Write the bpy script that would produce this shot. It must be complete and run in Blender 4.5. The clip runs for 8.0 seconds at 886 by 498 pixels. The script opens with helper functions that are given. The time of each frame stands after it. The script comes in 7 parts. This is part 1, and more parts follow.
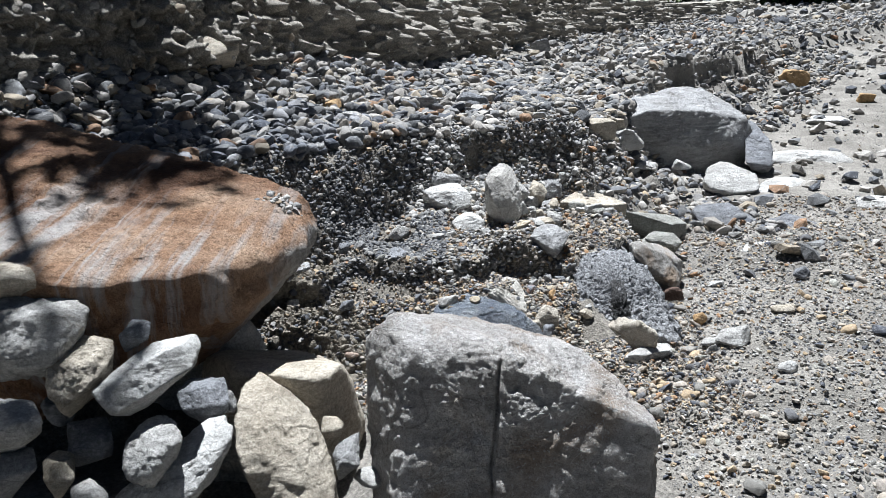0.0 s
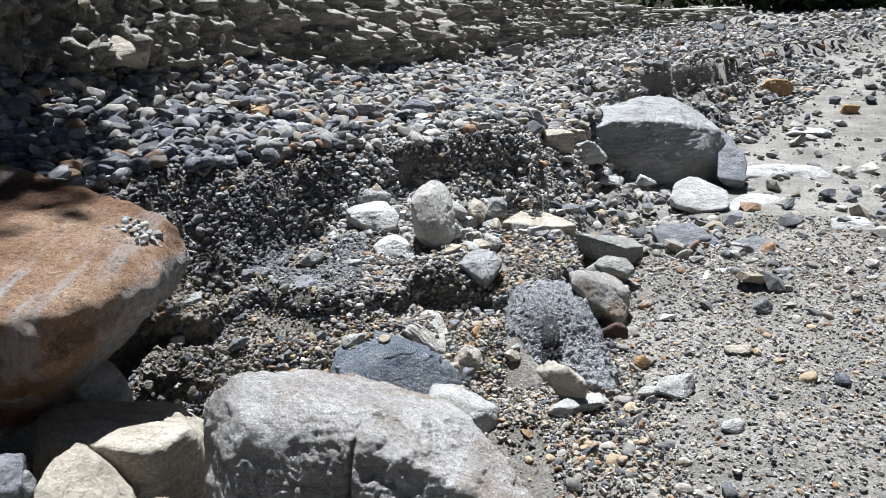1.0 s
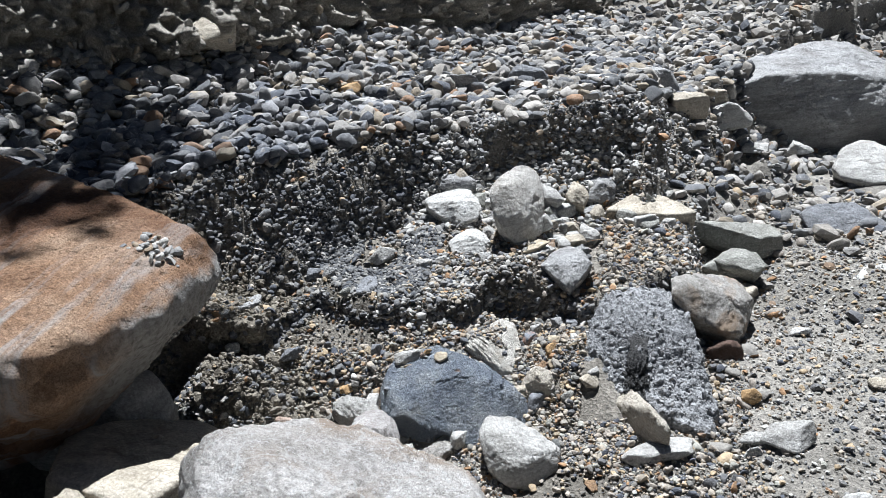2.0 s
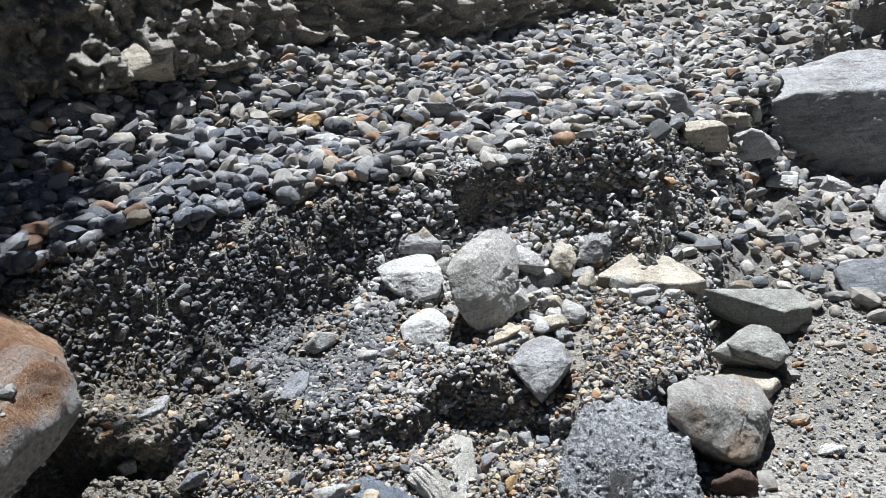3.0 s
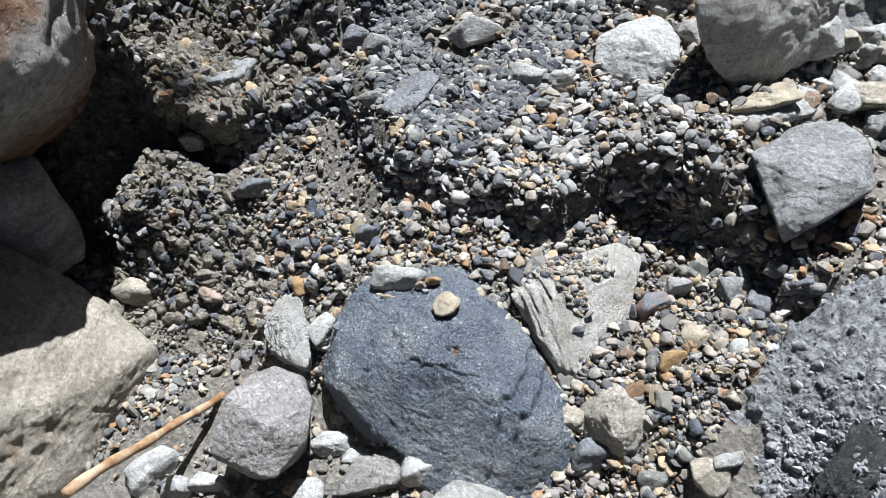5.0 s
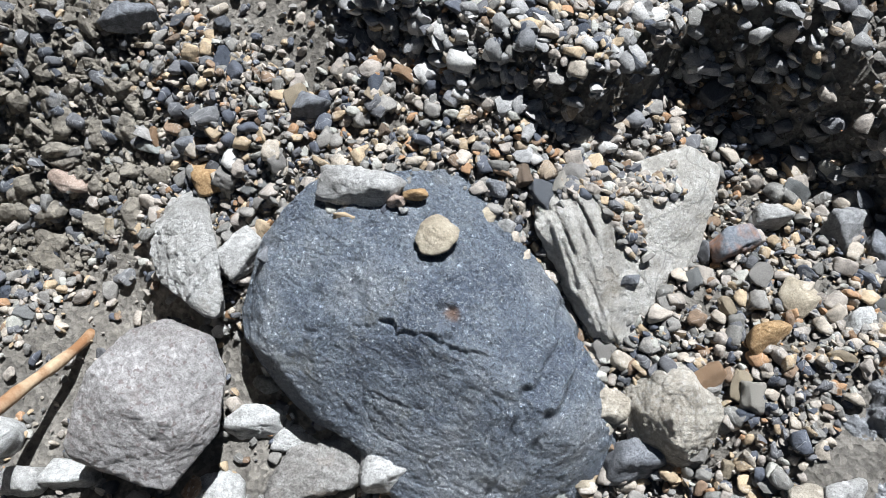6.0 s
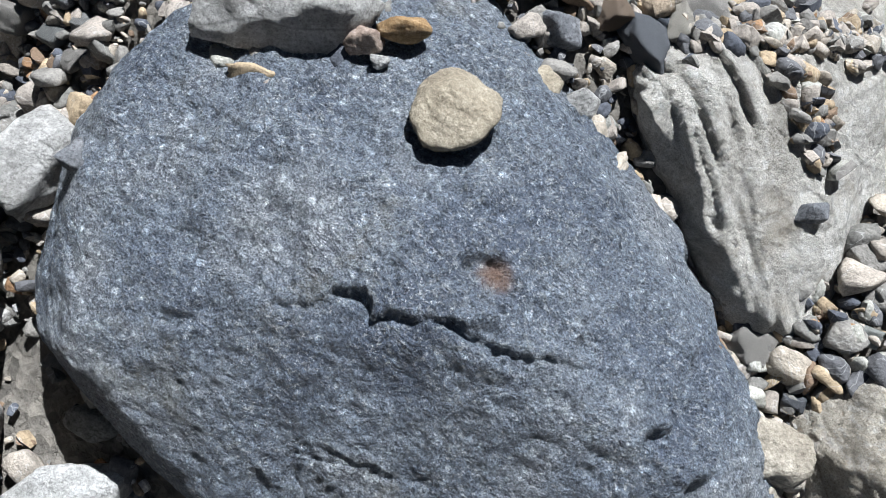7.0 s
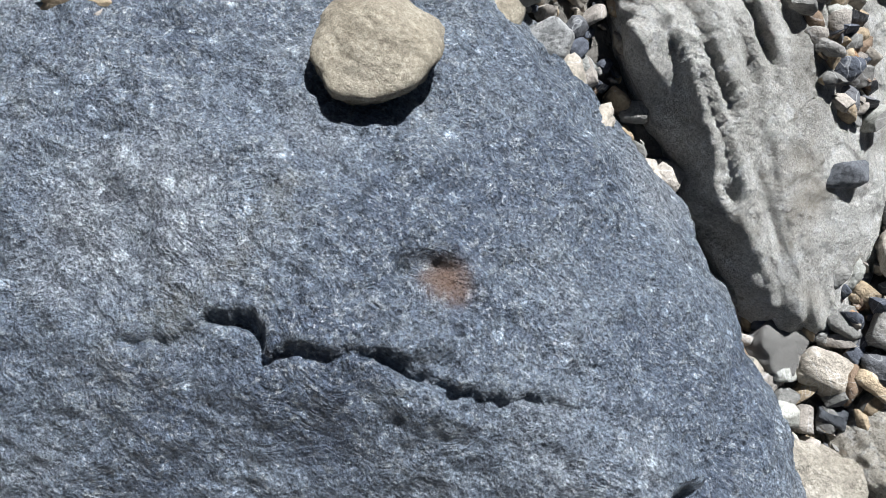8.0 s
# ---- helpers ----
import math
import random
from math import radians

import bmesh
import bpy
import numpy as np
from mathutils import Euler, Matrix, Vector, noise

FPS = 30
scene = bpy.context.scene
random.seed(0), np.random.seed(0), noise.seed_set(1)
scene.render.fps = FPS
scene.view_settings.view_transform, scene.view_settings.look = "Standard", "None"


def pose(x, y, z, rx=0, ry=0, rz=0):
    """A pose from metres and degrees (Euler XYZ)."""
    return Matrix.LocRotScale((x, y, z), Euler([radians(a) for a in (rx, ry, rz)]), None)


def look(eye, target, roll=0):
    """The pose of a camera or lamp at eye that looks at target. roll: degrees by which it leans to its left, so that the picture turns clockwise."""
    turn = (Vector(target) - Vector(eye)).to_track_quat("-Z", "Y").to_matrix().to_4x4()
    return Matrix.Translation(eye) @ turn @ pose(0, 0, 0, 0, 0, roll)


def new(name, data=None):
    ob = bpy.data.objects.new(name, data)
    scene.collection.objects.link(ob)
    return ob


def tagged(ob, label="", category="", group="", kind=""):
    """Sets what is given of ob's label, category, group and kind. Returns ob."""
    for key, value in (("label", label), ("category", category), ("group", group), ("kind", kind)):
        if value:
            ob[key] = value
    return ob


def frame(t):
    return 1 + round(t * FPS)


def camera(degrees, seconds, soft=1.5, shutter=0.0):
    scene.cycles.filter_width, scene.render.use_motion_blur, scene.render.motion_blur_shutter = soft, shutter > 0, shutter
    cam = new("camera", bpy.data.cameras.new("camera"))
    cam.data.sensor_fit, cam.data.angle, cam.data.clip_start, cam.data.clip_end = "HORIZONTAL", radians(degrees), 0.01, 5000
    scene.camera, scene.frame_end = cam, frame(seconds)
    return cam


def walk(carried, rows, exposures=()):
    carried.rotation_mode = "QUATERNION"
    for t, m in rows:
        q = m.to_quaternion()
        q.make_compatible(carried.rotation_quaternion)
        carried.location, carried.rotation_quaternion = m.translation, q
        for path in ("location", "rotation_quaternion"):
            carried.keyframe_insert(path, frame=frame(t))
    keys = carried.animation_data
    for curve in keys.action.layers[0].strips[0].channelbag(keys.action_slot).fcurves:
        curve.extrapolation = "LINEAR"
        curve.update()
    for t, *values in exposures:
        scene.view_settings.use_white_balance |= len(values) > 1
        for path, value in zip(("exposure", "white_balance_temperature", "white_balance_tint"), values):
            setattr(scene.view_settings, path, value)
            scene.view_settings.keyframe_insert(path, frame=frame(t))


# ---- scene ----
cam = camera(63.4, 8.0, soft=0.8)
PATH = [
    (0, (0.228, 0.229, 1.506), (0.117, 2.125, 0.878), -2.9),
    (0.5, (0.401, 0.368, 1.497), (0.298, 2.269, 0.884), -2.7),
    (1, (0.539, 0.631, 1.477), (0.445, 2.53, 0.857), -2.1),
    (1.5, (0.756, 0.847, 1.475), (0.501, 2.726, 0.839), -3.4),
    (1.7, (0.816, 0.914, 1.488), (0.403, 2.753, 0.818), -5.1),
    (2.8, (0.884, 1.602, 1.637), (0.257, 3.331, 0.851), -7.9),
    (3, (0.954, 1.712, 1.634), (0.337, 3.457, 0.879), -7.5),
    (3.5, (1.043, 1.916, 1.644), (0.243, 3.596, 0.91), -7.2),
    (3.8, (1.023, 2.053, 1.587), (0.046, 3.592, 0.766), -8.8),
    (4, (0.977, 2.152, 1.531), (-0.052, 3.575, 0.574), -10.1),
    (4.3, (0.925, 2.275, 1.468), (-0.117, 3.542, 0.324), -11.3),
    (4.5, (0.884, 2.348, 1.424), (-0.175, 3.498, 0.176), -11.2),
    (5, (0.787, 2.548, 1.299), (-0.257, 3.452, -0.148), -9.5),
    (5.2, (0.727, 2.61, 1.25), (-0.269, 3.463, -0.26), -8.6),
    (6.3, (0.384, 2.775, 0.913), (-0.176, 3.523, -0.855), 3.6),
    (6.5, (0.354, 2.791, 0.824), (-0.196, 3.565, -0.936), 5.1),
    (7, (0.3, 2.837, 0.633), (-0.106, 3.716, -1.117), 14.0),
    (7.5, (0.284, 2.882, 0.559), (-0.014, 3.824, -1.179), 18.0),
    (8, (0.282, 2.891, 0.536), (0.014, 3.839, -1.204), 19.0),
]
walk(cam, [(t, look(eye, target, roll)) for t, eye, target, roll in PATH], [(0.0, 1.2, 5900.0, 9.0), (8.0, 1.2, 5900.0, 9.0)])

# ---- world and sun ----
SUN_AZ, SUN_EL = -7.0, 67.0          # degrees from +y towards +x, and above the horizon
world = bpy.data.worlds.new("sky")
scene.world = world
world.use_nodes = True
wn = world.node_tree
wn.nodes.clear()
sky = wn.nodes.new("ShaderNodeTexSky")
sky.sky_type, sky.sun_disc = "NISHITA", False
sky.sun_elevation, sky.sun_rotation = radians(SUN_EL), radians(SUN_AZ)
bg = wn.nodes.new("ShaderNodeBackground")
bg.inputs["Strength"].default_value = 0.0095
wo = wn.nodes.new("ShaderNodeOutputWorld")
wn.links.new(sky.outputs[0], bg.inputs[0])
wn.links.new(bg.outputs[0], wo.inputs[0])
sun_data = bpy.data.lights.new("sun", "SUN")
sun_data.energy, sun_data.angle, sun_data.color = 5.0, radians(0.53), (1.0, 0.98, 0.95)
sun = new("sun", sun_data)
_s = Vector((math.sin(radians(SUN_AZ)) * math.cos(radians(SUN_EL)), math.cos(radians(SUN_AZ)) * math.cos(radians(SUN_EL)), math.sin(radians(SUN_EL))))
sun.matrix_world = look(_s * 40, (0, 0, 0))


# ---- noise in numpy ----
def _hash(i, j, k, seed):
    with np.errstate(over="ignore"):
        h = (i.astype(np.uint32) * np.uint32(374761393) + j.astype(np.uint32) * np.uint32(668265263)
             + k.astype(np.uint32) * np.uint32(2147483647 // 3) + np.uint32(seed * 974711 + 17))
        h = (h ^ (h >> np.uint32(13))) * np.uint32(1274126177)
        h = (h ^ (h >> np.uint32(15))) * np.uint32(2246822519)
        h = h ^ (h >> np.uint32(16))
    return h.astype(np.float64) / 4294967295.0 * 2 - 1


def vnoise(p, seed=0):
    """Smooth value noise in -1..1 at the rows of p (n x 3)."""
    f = np.floor(p)
    u = p - f
    u = u * u * u * (u * (u * 6 - 15) + 10)
    f = f.astype(np.int64)
    out = 0
    for a in (0, 1):
        for b in (0, 1):
            for c in (0, 1):
                w = (u[:, 0] if a else 1 - u[:, 0]) * (u[:, 1] if b else 1 - u[:, 1]) * (u[:, 2] if c else 1 - u[:, 2])
                out = out + w * _hash(f[:, 0] + a, f[:, 1] + b, f[:, 2] + c, seed)
    return out


def fbm(p, octaves=4, seed=0, gain=0.5):
    total, amp = 0, 1.0
    for o in range(octaves):
        total = total + amp * vnoise(p * 2.0 ** o + 13.7 * o, seed + o)
        amp *= gain
    return total


def smooth(a, b, v):
    t = np.clip((np.asarray(v, float) - a) / (b - a), 0, 1)
    return t * t * (3 - 2 * t)


# ---- materials ----
def nodes_of(name, rough=0.85):
    m = bpy.data.materials.new(name)
    m.use_nodes = True
    nt = m.node_tree
    bsdf = nt.nodes["Principled BSDF"]
    bsdf.inputs["Roughness"].default_value = rough
    bsdf.inputs["Specular IOR Level"].default_value = 0.3
    return m, nt, bsdf


def ramp(nt, fac, stops, hard=False):
    r = nt.nodes.new("ShaderNodeValToRGB")
    r.color_ramp.interpolation = "CONSTANT" if hard else "LINEAR"
    els = r.color_ramp.elements
    while len(els) < len(stops):
        els.new(0.5)
    for e, (pos, col) in zip(els, stops):
        e.position, e.color = pos, (*col, 1)
    nt.links.new(fac, r.inputs[0])
    return r.outputs[0]


def tex(nt, kind, vec, scale, detail=4, rough=0.6, dist=0.0):
    n = nt.nodes.new("ShaderNodeTexNoise" if kind == "noise" else "ShaderNodeTexVoronoi" if kind == "voronoi" else "ShaderNodeTexWave")
    n.inputs["Scale"].default_value = scale
    if kind != "voronoi":
        n.inputs["Detail"].default_value = detail
        n.inputs["Distortion"].default_value = dist
    if kind == "noise":
        n.inputs["Roughness"].default_value = rough
    nt.links.new(vec, n.inputs["Vector"])
    return n


def mix(nt, fac, a, b, mode="MIX"):
    n = nt.nodes.new("ShaderNodeMix")
    n.data_type, n.blend_type = "RGBA", mode
    for sock, v in ((n.inputs[0], fac), (n.inputs[6], a), (n.inputs[7], b)):
        if isinstance(v, (int, float)):
            sock.default_value = v
        elif isinstance(v, tuple):
            sock.default_value = (*v, 1)
        else:
            nt.links.new(v, sock)
    return n.outputs[2]


def bump(nt, bsdf, height, strength=0.5, dist=0.01):
    b = nt.nodes.new("ShaderNodeBump")
    b.inputs["Strength"].default_value, b.inputs["Distance"].default_value = strength, dist
    nt.links.new(height, b.inputs["Height"])
    if bsdf.inputs["Normal"].is_linked:
        nt.links.new(bsdf.inputs["Normal"].links[0].from_socket, b.inputs["Normal"])
    nt.links.new(b.outputs[0], bsdf.inputs["Normal"])


def toned(nt, col, k):
    """The same colours, k times as light."""
    return mix(nt, 1.0, col, (k, k, k), "MULTIPLY")


def coords(nt):
    return nt.nodes.new("ShaderNodeTexCoord").outputs["Object"]


def boulder_mat(name, dark, mid, light, scale=6, speck=None, speck_scale=90, speck_amount=0.62, bumps=0.6, bump_dist=0.008, stain=None, stain_at=0.6, veins=None, rough=0.85):
    """Rock: two scales of tone, mineral specks, stains, thin veins, and a grainy relief."""
    m, nt, bsdf = nodes_of(name, rough)
    v = coords(nt)
    big = tex(nt, "noise", v, scale, 6, 0.62)
    col = ramp(nt, big.outputs[0], [(0.32, dark), (0.5, mid), (0.68, light)])
    fine = tex(nt, "noise", v, scale * 14, 5, 0.7)
    col = mix(nt, 0.6, col, ramp(nt, fine.outputs[0], [(0.3, tuple(c * 0.42 for c in mid)), (0.5, mid), (0.72, tuple(min(1, c * 1.45) for c in light))]))
    patch = tex(nt, "noise", v, scale * 0.45, 5, 0.65, 0.8)
    col = mix(nt, 0.85, col, ramp(nt, patch.outputs[0], [(0.3, (0.62, 0.60, 0.57)), (0.48, (1, 1, 1)), (0.7, (1.22, 1.22, 1.22))]), "MULTIPLY")
    grit = tex(nt, "noise", v, scale * 70, 3, 0.7)
    col = mix(nt, 0.8, col, ramp(nt, grit.outputs[0], [(0.32, (0.55, 0.54, 0.53)), (0.5, (1, 1, 1)), (0.68, (1.25, 1.25, 1.25))]), "MULTIPLY")
    lay = nt.nodes.new("ShaderNodeMapping")
    lay.inputs["Rotation"].default_value = (0.5, 0.35, 0.2)
    lay.inputs["Scale"].default_value = (1.0, 1.3, 7.0)
    nt.links.new(v, lay.inputs["Vector"])
    bands = tex(nt, "noise", lay.outputs[0], scale * 0.8, 6, 0.65, 0.4)
    col = mix(nt, 0.7, col, ramp(nt, bands.outputs[0], [(0.34, (0.62, 0.61, 0.60)), (0.5, (1, 1, 1)), (0.66, (1.2, 1.2, 1.2))]), "MULTIPLY")
    crack = tex(nt, "noise", v, scale * 0.35, 3, 0.5, 0.3)
    col = mix(nt, ramp(nt, crack.outputs[0], [(0.4965, (0, 0, 0)), (0.5, (0.5, 0.5, 0.5)), (0.5035, (0, 0, 0))]), col, tuple(c * 0.4 for c in dark))
    if stain:
        s = tex(nt, "noise", v, scale * 0.8, 5, 0.6, 0.6)
        col = mix(nt, ramp(nt, s.outputs[0], [(stain_at - 0.05, (0, 0, 0)), (stain_at + 0.1, (0.8, 0.8, 0.8))]), col, stain)
    if speck:
        s = tex(nt, "noise", v, speck_scale, 2, 0.5)
        col = mix(nt, ramp(nt, s.outputs[0], [(speck_amount, (0, 0, 0)), (speck_amount + 0.06, (0.85, 0.85, 0.85))]), col, speck)
    if veins:
        w = tex(nt, "noise", v, scale * 0.9, 3, 0.5, 1.2)
        col = mix(nt, ramp(nt, w.outputs[0], [(0.492, (0, 0, 0)), (0.5, (0.7, 0.7, 0.7)), (0.508, (0, 0, 0))]), col, veins)
    nt.links.new(toned(nt, col, 0.79), bsdf.inputs["Base Color"])
    bump(nt, bsdf, bands.outputs[0], bumps, bump_dist * 2.5)
    bump(nt, bsdf, tex(nt, "noise", v, scale * 4, 8, 0.7).outputs[0], bumps, bump_dist * 2)
    bump(nt, bsdf, tex(nt, "noise", v, scale * 22, 6, 0.75).outputs[0], bumps, bump_dist * 1.4)
    return m


def streaked_mat(name, dark, mid, light, streak):
    """Rusty rock: brown tones, pale streaks down its slope and pitted grain."""
    m, nt, bsdf = nodes_of(name, 0.88)
    v = coords(nt)
    mp = nt.nodes.new("ShaderNodeMapping")
    mp.inputs["Scale"].default_value = (15.0, 1.3, 1.8)
    mp.inputs["Rotation"].default_value = (0, 0, -0.2)
    nt.links.new(v, mp.inputs["Vector"])
    px = nt.nodes.new("ShaderNodeSeparateXYZ")
    nt.links.new(v, px.inputs[0])
    front = nt.nodes.new("ShaderNodeMapRange")
    front.inputs["From Min"].default_value, front.inputs["From Max"].default_value = 0.15, -0.25
    nt.links.new(px.outputs[1], front.inputs["Value"])
    col = ramp(nt, tex(nt, "noise", v, 3.2, 7, 0.65).outputs[0], [(0.34, dark), (0.5, mid), (0.68, light)])
    # broad dark rust blotches that also stand in for dappled leaf shade
    col = mix(nt, 0.9, col, ramp(nt, tex(nt, "noise", v, 1.7, 5, 0.6, 0.4).outputs[0], [(0.42, (0.6, 0.52, 0.48)), (0.56, (1.05, 1.05, 1.05))]), "MULTIPLY")
    fine = tex(nt, "noise", v, 55, 6, 0.72)
    col = mix(nt, 0.75, col, ramp(nt, fine.outputs[0], [(0.3, (0.5, 0.48, 0.46)), (0.5, (1, 1, 1)), (0.7, (1.4, 1.4, 1.4))]), "MULTIPLY")
    grit = tex(nt, "noise", v, 260, 4, 0.7)
    col = mix(nt, 0.9, col, ramp(nt, grit.outputs[0], [(0.34, (0.45, 0.42, 0.4)), (0.5, (1, 1, 1)), (0.66, (1.35, 1.38, 1.4))]), "MULTIPLY")
    s = tex(nt, "noise", mp.outputs[0], 0.75, 6, 0.6, 0.3)
    col = mix(nt, ramp(nt, s.outputs[0], [(0.57, (0, 0, 0)), (0.64, (0.4, 0.4, 0.4))]), col, streak)
    down = mix(nt, 1.0, ramp(nt, s.outputs[0], [(0.5, (0, 0, 0)), (0.6, (0.8, 0.8, 0.8))]), front.outputs[0], "MULTIPLY")
    col = mix(nt, down, col, streak)
    g = tex(nt, "noise", v, 2.1, 6, 0.7, 0.5)
    col = mix(nt, ramp(nt, g.outputs[0], [(0.66, (0, 0, 0)), (0.76, (0.3, 0.3, 0.3))]), col, tuple(0.8 * c for c in streak))
    # bare grey rim along the lower edge of the tip
    worn = nt.nodes.new("ShaderNodeMath")
    worn.operation = "MULTIPLY_ADD"
    worn.inputs[1].default_value = 0.14
    nt.links.new(tex(nt, "noise", v, 9, 6, 0.7).outputs[0], worn.inputs[0])
    nt.links.new(px.outputs[2], worn.inputs[2])
    ends = []
    for src, lo, hi in ((worn.outputs[0], 0.175, 0.125), (px.outputs[1], -0.3, -0.08), (px.outputs[0], 0.5, 0.75)):
        r = nt.nodes.new("ShaderNodeMapRange")
        r.interpolation_type = "SMOOTHSTEP"
        r.inputs["From Min"].default_value, r.inputs["From Max"].default_value = lo, hi
        nt.links.new(src, r.inputs["Value"])
        if ends:
            both = nt.nodes.new("ShaderNodeMath")
            both.operation = "MULTIPLY"
            nt.links.new(ends[-1], both.inputs[0])
            nt.links.new(r.outputs[0], both.inputs[1])
            ends.append(both.outputs[0])
        else:
            ends.append(r.outputs[0])
    bare = ramp(nt, fine.outputs[0], [(0.3, (0.2, 0.185, 0.17)), (0.5, (0.47, 0.45, 0.425)), (0.7, (0.66, 0.645, 0.62))])
    col = mix(nt, ends[-1], col, bare)
    rust = tex(nt, "noise", v, 11, 6, 0.7)
    col = mix(nt, ramp(nt, rust.outputs[0], [(0.56, (0, 0, 0)), (0.68, (0.55, 0.55, 0.55))]), col, dark)
    nt.links.new(toned(nt, col, 0.77), bsdf.inputs["Base Color"])
    bump(nt, bsdf, tex(nt, "noise", v, 16, 8, 0.7).outputs[0], 0.8, 0.03)
    bump(nt, bsdf, tex(nt, "noise", v, 95, 6, 0.75).outputs[0], 1.0, 0.014)
    pits = tex(nt, "noise", v, 48, 3, 0.6)
    bump(nt, bsdf, ramp(nt, pits.outputs[0], [(0.34, (0, 0, 0)), (0.42, (1, 1, 1))]), 0.9, 0.012)
    return m


def flecked_mat(name):
    """Blue-black rock full of small pale mineral grains."""
    m, nt, bsdf = nodes_of(name, 0.55)
    bsdf.inputs["Specular IOR Level"].default_value = 0.45
    v = coords(nt)
    col = ramp(nt, tex(nt, "noise", v, 10, 7, 0.65).outputs[0], [(0.34, (0.13, 0.163, 0.225)), (0.5, (0.25, 0.292, 0.35)), (0.66, (0.40, 0.42, 0.445))])
    for scale, lo, hi, amount, tone in ((140, 0.54, 0.60, 0.6, (0.36, 0.40, 0.43)), (300, 0.55, 0.60, 0.8, (0.50, 0.53, 0.55)), (560, 0.57, 0.62, 0.9, (0.62, 0.64, 0.65))):
        n = tex(nt, "noise", v, scale, 4, 0.7, 0.4)
        patch = tex(nt, "noise", v, scale * 0.08, 3, 0.6)
        k = mix(nt, 1.0, ramp(nt, n.outputs[0], [(lo, (0, 0, 0)), (hi, (amount, amount, amount))]), ramp(nt, patch.outputs[0], [(0.35, (0.25, 0.25, 0.25)), (0.6, (1, 1, 1))]), "MULTIPLY")
        col = mix(nt, k, col, tone)
    n = tex(nt, "noise", v, 900, 3, 0.7)
    col = mix(nt, 0.9, col, ramp(nt, n.outputs[0], [(0.35, (0.35, 0.36, 0.4)), (0.5, (1, 1, 1)), (0.63, (1.6, 1.6, 1.6))]), "MULTIPLY")
    n = tex(nt, "noise", v, 260, 5, 0.75)
    col = mix(nt, 0.8, col, ramp(nt, n.outputs[0], [(0.36, (0.22, 0.23, 0.25)), (0.47, (0.95, 0.95, 0.95)), (0.62, (1.15, 1.15, 1.15))]), "MULTIPLY")
    for scale in (150, 270):
        cell = tex(nt, "voronoi", v, scale)
        tone = ramp(nt, cell.outputs["Color"], [(0.0, (0.3, 0.3, 0.33)), (0.2, (0.9, 0.9, 0.92)), (0.72, (1, 1, 1)), (0.86, (1.95, 1.93, 1.86))])
        near = ramp(nt, cell.outputs["Distance"], [(0.25, (1, 1, 1)), (0.5, (0, 0, 0))])
        col = mix(nt, near, col, mix(nt, 1.0, col, tone, "MULTIPLY"))
    s = tex(nt, "noise", v, 14, 5, 0.7)
    col = mix(nt, ramp(nt, s.outputs[0], [(0.58, (0, 0, 0)), (0.74, (0.4, 0.4, 0.4))]), col, (0.34, 0.30, 0.19))
    away = nt.nodes.new("ShaderNodeVectorMath")
    away.operation = "DISTANCE"
    nt.links.new(v, away.inputs[0])
    away.inputs[1].default_value = (0.0145, 0.012, 0.149)
    col = mix(nt, ramp(nt, away.outputs["Value"], [(0.006, (0.85, 0.85, 0.85)), (0.012, (0, 0, 0))]), col, (0.3, 0.175, 0.105))
    nt.links.new(toned(nt, col, 0.8), bsdf.inputs["Base Color"])
    bump(nt, bsdf, tex(nt, "noise", v, 90, 8, 0.8).outputs[0], 1.0, 0.014)
    bump(nt, bsdf, tex(nt, "noise", v, 300, 5, 0.75).outputs[0], 1.0, 0.009)
    pits = tex(nt, "noise", v, 60, 4, 0.65)
    bump(nt, bsdf, ramp(nt, pits.outputs[0], [(0.33, (0, 0, 0)), (0.43, (1, 1, 1))]), 1.0, 0.012)
    bump(nt, bsdf, tex(nt, "noise", v, 22, 6, 0.65).outputs[0], 0.9, 0.035)
    flakes = tex(nt, "noise", v, 45, 4, 0.6, 2.0)
    bump(nt, bsdf, ramp(nt, flakes.outputs[0], [(0.46, (0, 0, 0)), (0.5, (0.6, 0.6, 0.6)), (0.56, (0.62, 0.62, 0.62)), (0.575, (1, 1, 1))]), 1.0, 0.016)
    bump(nt, bsdf, tex(nt, "noise", v, 900, 3, 0.7).outputs[0], 0.8, 0.003)
    return m


